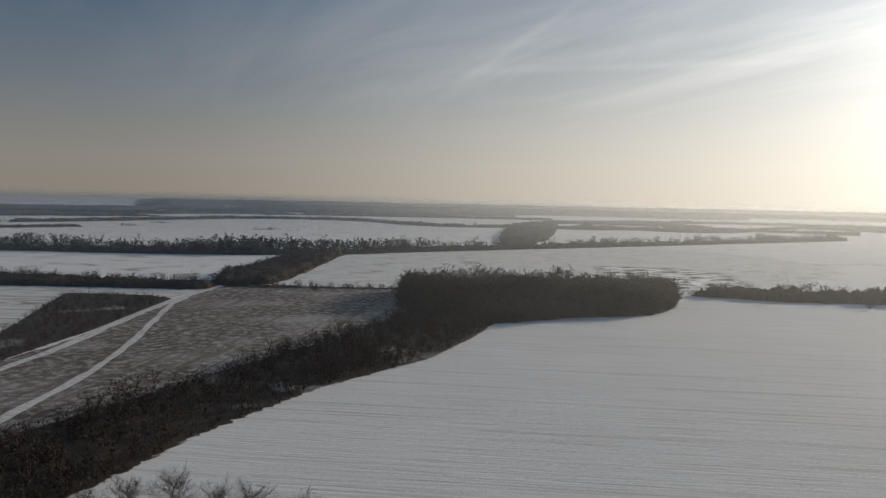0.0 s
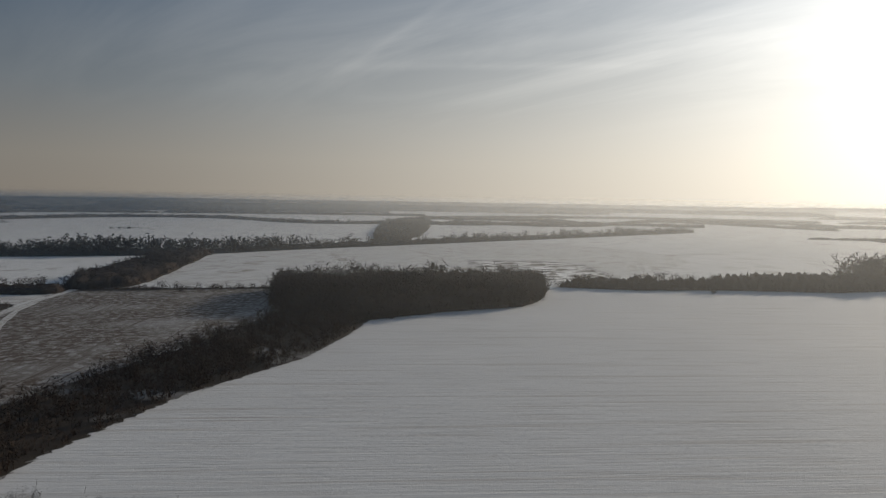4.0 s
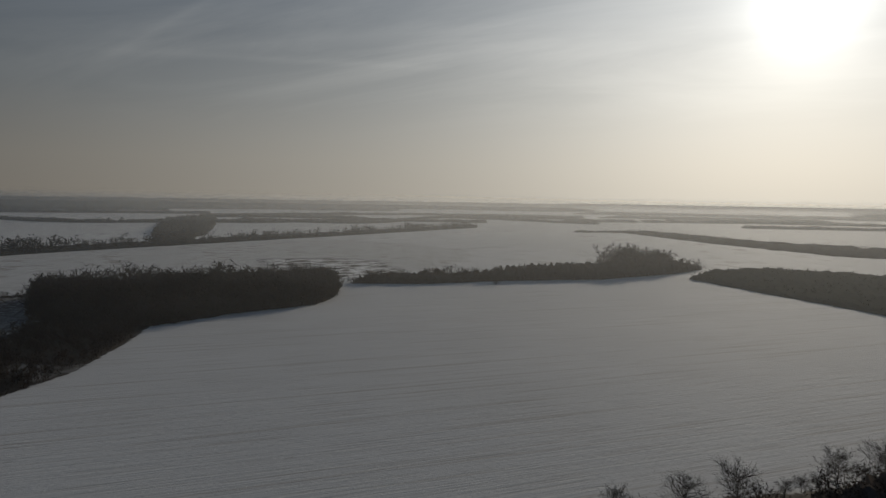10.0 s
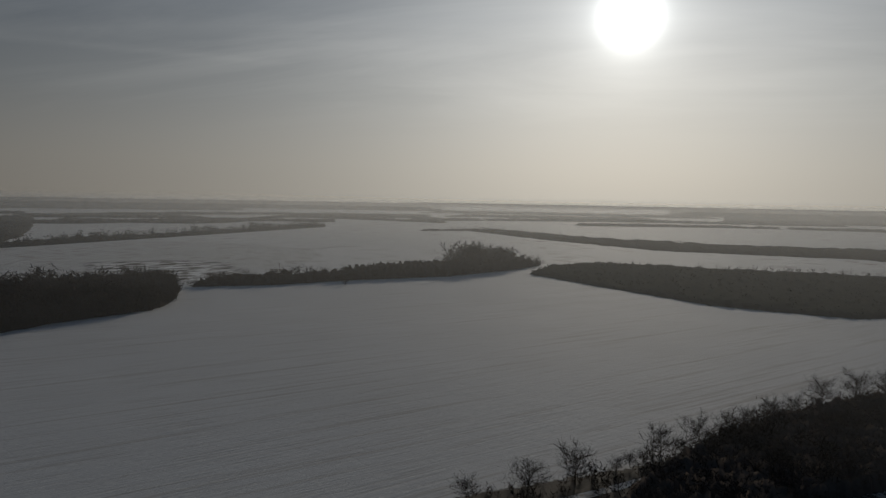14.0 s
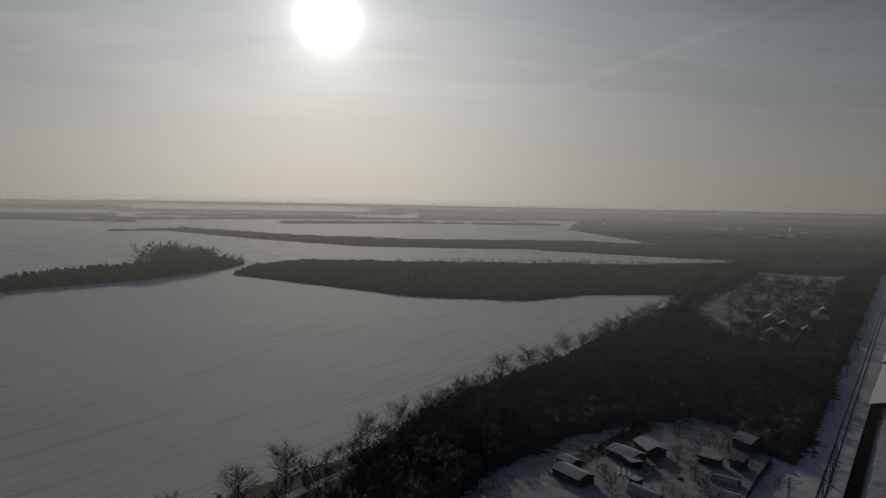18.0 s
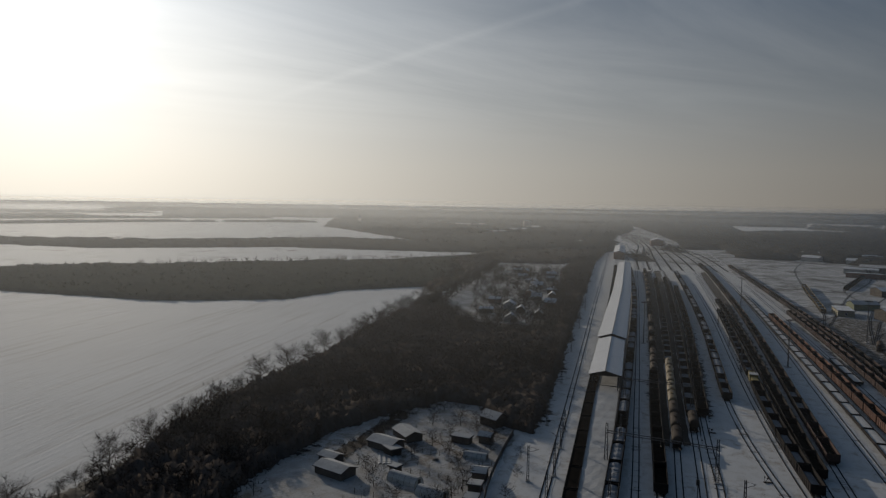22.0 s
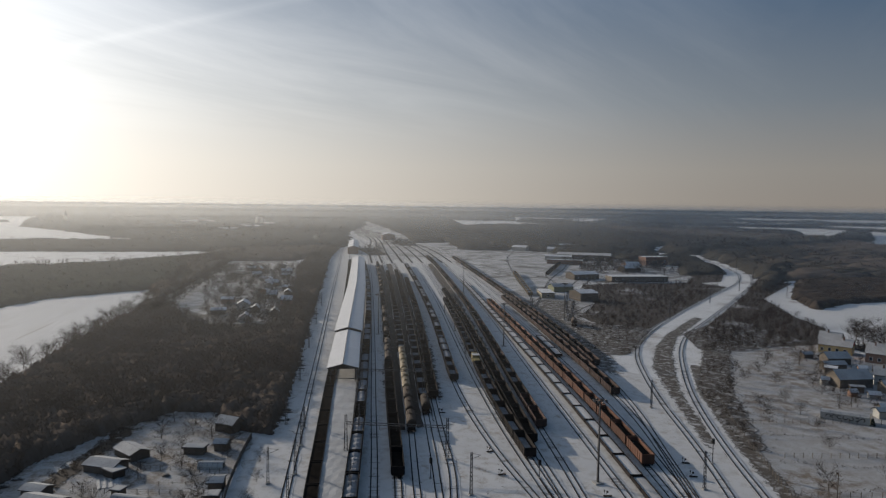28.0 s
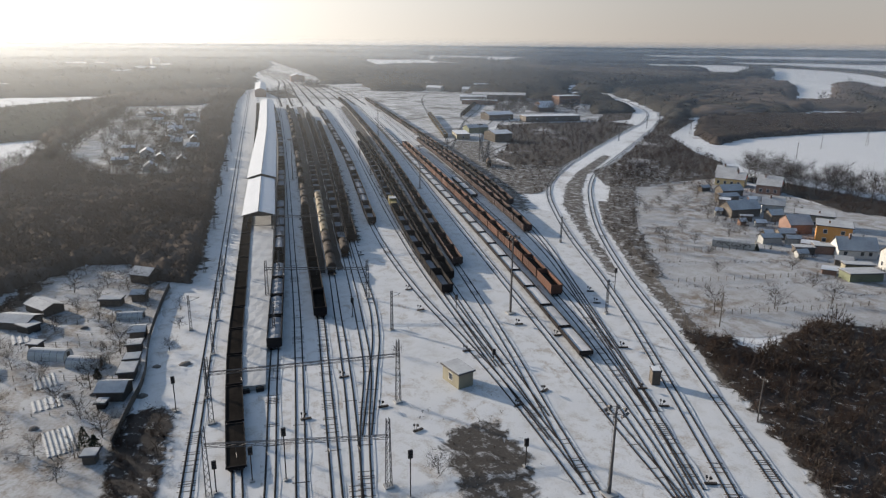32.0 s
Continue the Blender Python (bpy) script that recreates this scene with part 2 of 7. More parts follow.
def haze_veil_material(r, r2):
    """Translucent sheet that imitates winter haze between two distances; opacity follows the depth seen through it."""
    m, n = material("haze_veil")
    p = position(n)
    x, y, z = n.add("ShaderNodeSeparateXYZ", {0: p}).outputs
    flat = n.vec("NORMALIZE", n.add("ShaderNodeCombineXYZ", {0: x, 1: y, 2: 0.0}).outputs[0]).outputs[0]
    back = Vector((SUN_WAY.x, SUN_WAY.y, 0)).normalized() * -0.48      # tilts the normal so the sheet brightens mainly towards the sun
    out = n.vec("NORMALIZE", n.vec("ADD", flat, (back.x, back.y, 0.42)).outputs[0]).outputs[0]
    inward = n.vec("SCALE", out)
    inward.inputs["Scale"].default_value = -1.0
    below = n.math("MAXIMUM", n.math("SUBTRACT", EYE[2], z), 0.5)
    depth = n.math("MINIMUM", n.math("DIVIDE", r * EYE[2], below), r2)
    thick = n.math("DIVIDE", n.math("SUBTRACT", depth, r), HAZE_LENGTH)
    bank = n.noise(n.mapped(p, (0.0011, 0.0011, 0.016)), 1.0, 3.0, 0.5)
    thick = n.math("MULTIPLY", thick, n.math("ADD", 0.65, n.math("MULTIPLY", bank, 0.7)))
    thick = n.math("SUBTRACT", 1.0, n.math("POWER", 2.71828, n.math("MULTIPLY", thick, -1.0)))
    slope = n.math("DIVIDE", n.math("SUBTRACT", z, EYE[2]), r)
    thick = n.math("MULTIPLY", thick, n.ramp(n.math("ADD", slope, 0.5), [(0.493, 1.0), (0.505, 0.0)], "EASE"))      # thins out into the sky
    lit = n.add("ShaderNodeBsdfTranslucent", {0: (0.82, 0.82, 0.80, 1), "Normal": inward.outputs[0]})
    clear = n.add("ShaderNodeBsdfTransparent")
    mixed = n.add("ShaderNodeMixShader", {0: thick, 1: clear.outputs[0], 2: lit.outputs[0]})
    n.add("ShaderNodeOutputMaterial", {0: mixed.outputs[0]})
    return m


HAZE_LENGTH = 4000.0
HAZE_VEILS = (170, 420, 800, 1500, 2500, 3700, 5200)      # distances of the ring sheets; each imitates the haze up to the next

# ---- building helpers ----
class Shape:
    """Collects vertices and faces for one mesh."""

    def __init__(self):
        self.v, self.f = [], []

    def quad_strip(self, rings, closed=True, caps=True):
        k = len(self.v)
        n = len(rings[0])
        for r in rings:
            self.v += [tuple(q) for q in r]
        for i in range(len(rings) - 1):
            for j in range(n if closed else n - 1):
                a, b = k + i * n + j, k + i * n + (j + 1) % n
                self.f.append((a, b, b + n, a + n))
        if caps and closed:
            self.f.append(tuple(k + j for j in reversed(range(n))))
            self.f.append(tuple(k + (len(rings) - 1) * n + j for j in range(n)))
        return self

    def box(self, x0, x1, y0, y1, z0, z1, m=None):
        q = [(x0, y0), (x1, y0), (x1, y1), (x0, y1)]
        rings = [[Vector((x, y, z)) for x, y in q] for z in (z0, z1)]
        if m is not None:
            rings = [[m @ p for p in r] for r in rings]
        return self.quad_strip(rings)

    def bar(self, a, b, r, sides=4, r2=None, spin=0.785):
        a, b = Vector(a), Vector(b)
        d = (b - a).normalized()
        u = d.orthogonal().normalized()
        w = d.cross(u)
        r2 = r if r2 is None else r2
        ring = lambda c, k: [c + (u * math.cos(spin + 6.28319 * i / sides) + w * math.sin(spin + 6.28319 * i / sides)) * k for i in range(sides)]
        return self.quad_strip([ring(a, r), ring(b, r2)])

    def poly(self, pts, z):
        k = len(self.v)
        self.v += [(x, y, z) for x, y in pts]
        self.f.append(tuple(range(k, k + len(pts))))
        return self

    def slab(self, pts, z0, z1):
        return self.quad_strip([[(x, y, z0) for x, y in pts], [(x, y, z1) for x, y in pts]])

    def mesh(self, name, mat):
        me = bpy.data.meshes.new(name)
        me.from_pydata(self.v, [], self.f)
        bm = bmesh.new()
        bm.from_mesh(me)
        bmesh.ops.recalc_face_normals(bm, faces=bm.faces)
        bm.to_mesh(me)
        bm.free()
        me.materials.append(mat)
        return me

    def make(self, name, mat, parent=None, label="", bevel=0.0):
        ob = new(name, self.mesh(name, mat))
        if parent is not None:
            ob.parent = parent
        if label:
            tagged(ob, label)
        return ob


def thing(name, m, label, category, group=""):
    ob = new(name)
    ob.empty_display_size = 0.2
    ob.matrix_world = m
    return tagged(ob, label, category, group)


def arrays_mesh(name, v, f, mat):
    """A mesh from arrays of vertices and triangles."""
    me = bpy.data.meshes.new(name)
    me.vertices.add(len(v))
    me.vertices.foreach_set("co", np.asarray(v, np.float32).ravel())
    me.loops.add(f.size)
    me.loops.foreach_set("vertex_index", np.asarray(f, np.int32).ravel())
    me.polygons.add(len(f))
    me.polygons.foreach_set("loop_start", np.arange(0, f.size, 3, dtype=np.int32))
    me.update(calc_edges=True)
    me.materials.append(mat)
    return me


def inside(poly, x, y):
    res = np.zeros(len(x), bool)
    j = len(poly) - 1
    for i in range(len(poly)):
        (xi, yi), (xj, yj) = poly[i], poly[j]
        if yi != yj:
            res ^= ((yi > y) != (yj > y)) & (x < (xj - xi) * (y - yi) / (yj - yi) + xi)
        j = i
    return res


def scatter(poly, area_each, rng):
    """Random places in a polygon, one for each area_each square metres, not too even."""
    p = np.array(poly, float)
    lo, hi = p.min(0), p.max(0)
    n = int((hi - lo).prod() / area_each)
    q = lo + rng.random((n, 2)) * (hi - lo)
    return q[inside(poly, q[:, 0], q[:, 1])]


def ribbon_pts(path, step):
    """Points along a smooth path, evenly spaced, with headings."""
    p = np.array(path, float)
    s = np.concatenate([[0], np.cumsum(np.hypot(*np.diff(p, axis=0).T))])
    t = np.gradient(p, s, axis=0)
    d = np.arange(0, s[-1], step)
    out = []
    for q in d:
        i = min(np.searchsorted(s, q, side="right") - 1, len(p) - 2)
        h = s[i + 1] - s[i]
        u = (q - s[i]) / h
        a, b, c, e = 2 * u**3 - 3 * u**2 + 1, u**3 - 2 * u**2 + u, -2 * u**3 + 3 * u**2, u**3 - u**2
        out.append(a * p[i] + b * h * t[i] + c * p[i + 1] + e * h * t[i + 1])
    out = np.array(out)
    way = np.gradient(out, axis=0)
    way /= np.linalg.norm(way, axis=1)[:, None]
    return out, way, d


def ribbon(name, path, width, z, mat, step=8.0, kind="structure", label="", wobble=0.0, seed=0):
    pts, way, _ = ribbon_pts(path, step)
    side = np.stack([-way[:, 1], way[:, 0]], 1)
    rng = np.random.default_rng(seed)
    a, b = (width / 2 + rng.normal(0, 1, (len(pts), 1)) * wobble for _ in range(2))
    l, r = pts + side * a, pts - side * b
    n = len(pts)
    v = np.zeros((2 * n, 3))
    v[:n, :2], v[n:, :2], v[:, 2] = l, r, z
    i = np.arange(n - 1)
    f = np.concatenate([np.stack([i, i + n, i + 1], 1), np.stack([i + 1, i + n, i + n + 1], 1)])
    ob = new(name, arrays_mesh(name, v, f, mat))
    return tagged(ob, label, kind=kind)


def patch(name, pts, z, mat, label="", rag=0.0, seed=0):
    """A flat piece of ground with a ragged outline."""
    rng = np.random.default_rng(seed)
    near, _, _ = ribbon_pts(pts + pts[:1], max(2.5 * rag, 2.0))
    out = [tuple(p + rng.normal(0, 0.45 * rag, 2)) for p in near]
    bm = bmesh.new()
    face = bm.faces.new([bm.verts.new((x, y, z)) for x, y in out])
    if face.normal.z < 0:
        face.normal_flip()
    face.normal_update()
    if face.normal.z < 0:
        face.normal_flip()
    bmesh.ops.triangulate(bm, faces=bm.faces[:])
    me = bpy.data.meshes.new(name)
    bm.to_mesh(me)
    bm.free()
    me.materials.append(mat)
    return tagged(new(name, me), label, kind="structure")


def soft_patch(name, poly, z, mat, label, cell=3.0, fade=5.0, kind="structure"):
    """Ground cover whose rim thins out: a fine grid that carries how far each point lies from the edge."""
    p = np.array(poly, float)
    lo, hi = p.min(0) - fade, p.max(0) + fade
    nx, ny = (int(v) + 2 for v in (hi - lo) / cell)
    X, Y = np.meshgrid(lo[0] + np.arange(nx) * cell, lo[1] + np.arange(ny) * cell, indexing="ij")
    x, y = X.ravel(), Y.ravel()
    dist = np.full(len(x), 1e9)
    for (x0, y0), (x1, y1) in zip(poly, poly[1:] + poly[:1]):
        dx, dy = x1 - x0, y1 - y0
        u = np.clip(((x - x0) * dx + (y - y0) * dy) / (dx * dx + dy * dy + 1e-9), 0, 1)
        dist = np.minimum(dist, np.hypot(x - x0 - u * dx, y - y0 - u * dy))
    dist = np.where(inside(poly, x, y), dist, -dist)
    rim = np.clip(0.5 + dist / (2 * fade), 0, 1).astype(np.float32)
    k = np.arange(nx * ny).reshape(nx, ny)
    a, b, c, d = k[:-1, :-1].ravel(), k[1:, :-1].ravel(), k[1:, 1:].ravel(), k[:-1, 1:].ravel()
    keep = np.maximum.reduce([rim[a], rim[b], rim[c], rim[d]]) > 0.02
    f = np.concatenate([np.stack([a, b, c], 1)[keep], np.stack([a, c, d], 1)[keep]])
    used = np.unique(f)
    back = np.zeros(len(x), int)
    back[used] = np.arange(len(used))
    me = arrays_mesh(name, np.stack([x[used], y[used], np.full(len(used), z)], 1), back[f], mat)
    me.attributes.new("rim", "FLOAT", "POINT").data.foreach_set("value", rim[used])
    return tagged(new(name, me), label, kind=kind)


def lie(r):
    """Height of the land: flat, rising gently towards the horizon."""
    u = np.clip((np.asarray(r, float) - 2600) / 2250, 0, 1)
    return 32 * u * u * (3 - 2 * u)


# ---- bare trees ----
def limb(v, f, a, b, ra, rb, sides):
    d = b - a
    d = d / (np.linalg.norm(d) + 1e-9)
    u = np.cross(d, [0.3, 0.9, 0.2])
    u /= np.linalg.norm(u) + 1e-9
    w = np.cross(d, u)
    k = len(v)
    for c, r in ((a, ra), (b, rb)):
        for i in range(sides):
            g = 6.28319 * i / sides
            v.append(c + (u * math.cos(g) + w * math.sin(g)) * r)
    for i in range(sides):
        j = (i + 1) % sides
        f.append((k + i, k + j, k + sides + j))
        f.append((k + i, k + sides + j, k + sides + i))


def bare_tree(seed, height=10.0, spread=0.42, limbs=14, twigs=14, fork=0.3, twig_w=0.05, shrub=False, cheap=False):
    """Wood (trunk and limbs) and twigs of one leafless tree, as two pairs of arrays."""
    rng = np.random.default_rng(seed)
    v, f, tv, tf = [], [], [], []
    lean = rng.normal(0, 0.05, 2)
    trunk = [np.array([0, 0, -0.3])]
    for i in range(1, 6):
        u = i / 5
        trunk.append(np.array([lean[0] * u * height + rng.normal(0, 0.02) * height * u, lean[1] * u * height + rng.normal(0, 0.02) * height * u, height * 0.8 * u]))
    r0 = height * 0.022
    if not shrub:
        if cheap:
            limb(v, f, trunk[0], trunk[3], r0, r0 * 0.5, 3)
            limb(v, f, trunk[3], trunk[5], r0 * 0.5, r0 * 0.15, 3)
        for i in range(0 if cheap else 5):
            limb(v, f, trunk[i], trunk[i + 1], r0 * (1 - i * 0.18), r0 * (1 - (i + 1) * 0.18), 5)
    for k in range(limbs):
        u = fork + (1 - fork) * (k + rng.random() * 0.6) / limbs if not shrub else 0.02
        i = min(int(u * 5), 4)
        a = trunk[i] + (trunk[i + 1] - trunk[i]) * (u * 5 - i) if not shrub else np.array([*rng.normal(0, 0.12 * height, 2), -0.1])
        g = k * 2.4 + rng.random() * 0.8
        length = height * spread * (1.15 - 0.75 * abs(u - 0.45)) * (0.75 + rng.random() * 0.5)
        if shrub:
            length = height * (0.55 + rng.random() * 0.45)
        rise = 0.1 + 0.75 * u + rng.normal(0, 0.2) if not shrub else 1.6 + rng.random() * 2.0
        d = np.array([math.cos(g), math.sin(g), rise])
        d /= np.linalg.norm(d)
        b = a + d * length * 0.55
        c = b + (d + np.array([0, 0, 0.25 if shrub else 0.12]) + rng.normal(0, 0.25, 3)) * length * 0.45
        r = max(r0 * 0.38 * (1.2 - u), 0.002 * height)
        if cheap:
            n, q = len(tv), np.cross(d, [0.2, 0.5, 0.8]) * r
            tv += [a - q, a + q, b, b - q * 0.5, b + q * 0.5, c]
            tf += [(n, n + 1, n + 2), (n + 3, n + 4, n + 5)]
        else:
            limb(v, f, a, b, r, r * 0.6, 3)
            limb(v, f, b, c, r * 0.6, r * 0.2, 3)
        for s in range(twigs):
            q = rng.random() ** 0.7
            o = a + (b - a) * min(q * 1.6, 1) if q < 0.6 else b + (c - b) * (q - 0.6) / 0.4
            e = d * 0.5 + rng.normal(0, 0.65, 3) + np.array([0, 0, 0.45 if shrub else 0.28])
            e = e / np.linalg.norm(e) * length * (0.22 + rng.random() * 0.3) * (1.0 if cheap else 1.35)
            side = np.cross(e, rng.normal(0, 1, 3))
            side = side / (np.linalg.norm(side) + 1e-9) * twig_w * (0.6 + rng.random() * 0.8)
            n = len(tv)
            tv += [o - side, o + side, o + e]
            tf.append((n, n + 1, n + 2))
            e2 = e * 0.5 + np.cross(e, rng.normal(0, 1, 3)) * 0.45
            o2 = o + e * 0.45
            tv += [o2 - side * 0.7, o2 + side * 0.7, o2 + e2]
            tf.append((n + 3, n + 4, n + 5))
    if not v:
        v, f = [np.zeros(3)] * 3, [(0, 1, 2)]
    return (np.array(v), np.array(f)), (np.array(tv), np.array(tf))


def plant(name, spots, kinds, sizes, mat, rng, label="", z=0.0, kind="stuff", category=""):
    """Many plants joined into one object: wood and twigs of each kind, turned and sized at random."""
    vs, fs, k = [], [], 0
    pick = rng.integers(0, len(kinds), len(spots))
    for i, (wood, twig) in enumerate(kinds):
        s = spots[pick == i]
        if not len(s):
            continue
        tv = np.concatenate([wood[0], twig[0]])
        tf = np.concatenate([wood[1], twig[1] + len(wood[0])])
        g = rng.random(len(s)) * 6.28319
        h = sizes[0] + rng.random(len(s)) ** 1.3 * (sizes[1] - sizes[0])
        x, y = s.T / sizes[1]
        h *= 0.93 + 0.16 * np.sin(x * 1.9 + 1.3 * np.sin(y * 1.1)) * np.sin(y * 1.7 + 1.1 * np.sin(x * 0.8)) + 0.1 * np.sin(x * 0.43 + y * 0.31)
        c, sn = np.cos(g) * h, np.sin(g) * h
        X = c[:, None] * tv[:, 0] - sn[:, None] * tv[:, 1] + s[:, :1]
        Y = sn[:, None] * tv[:, 0] + c[:, None] * tv[:, 1] + s[:, 1:2]
        Z = h[:, None] * tv[:, 2] + z + lie(np.hypot(s[:, 0], s[:, 1]))[:, None]
        vs.append(np.stack([X, Y, Z], 2).reshape(-1, 3))
        fs.append((tf[None] + (np.arange(len(s)) * len(tv))[:, None, None]).reshape(-1, 3) + k)
        k += len(s) * len(tv)
    ob = new(name, arrays_mesh(name, np.concatenate(vs), np.concatenate(fs), mat))
    return tagged(ob, label, category, kind=kind)


def canopy_mass(name, poly, high, cell, mat, label, category, seed, gaps=0.0):
    """The closed body of a wood or reed bed seen from afar: an uneven surface of crowns, low at the rim; gaps: share left open."""
    rng = np.random.default_rng(seed)
    q = np.array(poly, float)
    lo, hi = q.min(0) - cell, q.max(0) + cell
    nx, ny = (int(v) + 2 for v in (hi - lo) / cell)
    X, Y = np.meshgrid(lo[0] + np.arange(nx) * cell, lo[1] + np.arange(ny) * cell, indexing="ij")
    x = (X + rng.uniform(-0.42, 0.42, X.shape) * cell).ravel()
    y = (Y + rng.uniform(-0.42, 0.42, Y.shape) * cell).ravel()
    u, w = x / (cell * 5), y / (cell * 5)
    swell = np.sin(u * 1.7 + 1.4 * np.sin(w * 0.9)) * np.sin(w * 1.5 + 1.2 * np.sin(u * 0.7)) + 0.5 * np.sin(u * 0.41 - w * 0.37 + seed)
    ok = inside(poly, x, y) & (swell > -1.5 + 2.1 * gaps if gaps else True)
    h = np.where(ok, high * (0.5 + 0.16 * swell + 0.75 * rng.random(len(x)) ** 1.6), -0.3)
    k = np.arange(nx * ny).reshape(nx, ny)
    a, b, c, d = k[:-1, :-1].ravel(), k[1:, :-1].ravel(), k[1:, 1:].ravel(), k[:-1, 1:].ravel()
    keep = ok[a] | ok[b] | ok[c] | ok[d]
    f = np.concatenate([np.stack([a, b, c], 1)[keep], np.stack([a, c, d], 1)[keep]])
    used = np.unique(f)
    back = np.zeros(len(x), int)
    back[used] = np.arange(len(used))
    v = np.stack([x, y, h + lie(np.hypot(x, y))], 1)[used]
    return tagged(new(name, arrays_mesh(name, v, back[f], mat)), label, category, kind="stuff")


# unit-height kinds, scaled as they are planted
WOOD_TREES = [bare_tree(s, 1.0, 0.44, 10, 7, 0.2, 0.017, cheap=True) for s in range(10, 16)]
BUSHES = [bare_tree(s, 1.0, 0.9, 6, 5, 0.0, 0.028, shrub=True, cheap=True) for s in range(20, 25)]
FAR_TREES = [bare_tree(s, 1.0, 0.46, 9, 5, 0.1, 0.04, cheap=True) for s in range(30, 35)]
BRUSH = [bare_tree(s, 1.0, 0.8, 8, 9, 0.0, 0.011, shrub=True, cheap=True) for s in range(50, 56)]
SPARSE_TREES = [bare_tree(s, 1.0, 0.48, 7, 3, 0.05, 0.085, cheap=True) for s in range(60, 65)]
REED_TUFTS = [bare_tree(s, 1.0, 0.8, 5, 3, 0.0, 0.07, shrub=True, cheap=True) for s in range(40, 44)]
RNG = np.random.default_rng(7)

# ---- ground, far and near ----
def ground_sheet():
    rings = [0, 60, 120, 200, 300, 450, 700, 1000, 1500, 2200, 2600, 2900, 3200, 3500, 3800, 4100, 4400, 4650, 4850]
    n = 96
    v, f = [(0, 0, 0)], []
    for r in rings[1:]:
        for i in range(n):
            g = 6.28319 * i / n
            v.append((r * math.cos(g), r * math.sin(g), float(lie(r))))
    for i in range(n):
        f.append((0, 1 + i, 1 + (i + 1) % n))
    for k in range(len(rings) - 2):
        for i in range(n):
            a, b = 1 + k * n + i, 1 + k * n + (i + 1) % n
            f += [(a, a + n, b + n), (a, b + n, b)]
    ob = new("ground", arrays_mesh("ground", np.array(v, float), np.array(f), M_GROUND))
    tagged(ob, "snow-covered flat farmland reaching the horizon", kind="structure")


def haze_veil_ring(r, r2):
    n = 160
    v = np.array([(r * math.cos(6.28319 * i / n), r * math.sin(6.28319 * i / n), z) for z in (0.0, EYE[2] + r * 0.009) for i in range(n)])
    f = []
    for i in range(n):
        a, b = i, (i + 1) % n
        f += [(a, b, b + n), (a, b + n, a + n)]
    me = arrays_mesh("haze_veil", v, np.array(f), haze_veil_material(r, r2))
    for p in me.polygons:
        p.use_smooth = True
    haze = tagged(new("backdrop", me), "see-through ring sheet imitating pale winter haze over the plain", kind="structure")
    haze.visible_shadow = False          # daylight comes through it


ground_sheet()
# see-through ring sheets round the eye are added to imitate the haze
for near, far in zip(HAZE_VEILS, HAZE_VEILS[1:]):
    haze_veil_ring(near, far)

MAIN_FIELD = [(-95, 90), (-75, 150), (-64, 182), (-42, 227), (-4, 276), (14, 317), (28, 359), (69, 381), (121, 397), (144, 427), (160, 470), (175, 485),
              (229, 463), (300, 458), (374, 440), (473, 452), (528, 472), (475, 440), (452, 415), (432, 326), (414, 222), (436, 148), (489, 123), (529, 67),
              (497, 59), (388, 64), (322, 72), (240, 83), (173, 92), (118, 104), (60, 108), (0, 100)]
patch("field_1", MAIN_FIELD, 0.05, M_FIELD, "wide ploughed field under thin snow with fine furrow lines", 0.8, 1)
patch("field_2", [(-24, 486), (-24, 362), (-60, 290), (-105, 190), (-150, 130), (-190, 160), (-166, 257), (-160, 330), (-163, 420), (-158, 485)], 0.05, M_MEADOW,
      "rough brown meadow dusted with frost", 1.5, 2)
patch("field_3", [(-166, 430), (-190, 432), (-196, 347), (-200, 250), (-420, 300), (-420, 470), (-226, 472), (-165, 466)], 0.05, M_STUBBLE, "snowy ploughed field with dark furrows", 1.0, 3)
patch("field_4", [(-120, 775), (-15, 848), (172, 960), (300, 1000), (420, 760), (243, 540), (177, 512), (120, 500), (-20, 492), (-125, 530)], 0.05, M_PALE, "stubble field under thin snow", 2.0, 4)
soft_patch("field_5", [(160, 700), (230, 690), (262, 660), (246, 548), (205, 514), (180, 516), (168, 560), (150, 640)], 0.10, M_ROUGH, "rough snowy slope with dark bare patches", 5.0, 22.0)
ribbon("road_1", [(-150, 150), (-158, 245), (-157, 280), (-160, 335), (-162, 410), (-157, 483), (-152, 520)], 4.6, 0.12, M_ROAD, label="snowy dirt road through the meadow", wobble=0.4)
ribbon("road_2", [(-122, 150), (-123, 190), (-124, 221), (-127, 256), (-135, 303), (-146, 350), (-157, 400), (-160, 440)], 3.4, 0.11, M_ROAD, label="snowy field track with wheel ruts", wobble=0.4)
patch("pavement", [(10, 24), (97, 12), (122, 7.5), (195, -1.5), (260, -12), (440, -41), (800, -91), (1500, -195), (1750, -250), (1500, -310), (1000, -270), (760, -232),
                   (540, -196), (400, -172), (300, -152), (246, -140), (205, -152), (150, -126), (60, -88), (10, -70)], 0.04, M_YARD, "trodden snowy ground of the railway yard", 0.8, 6)

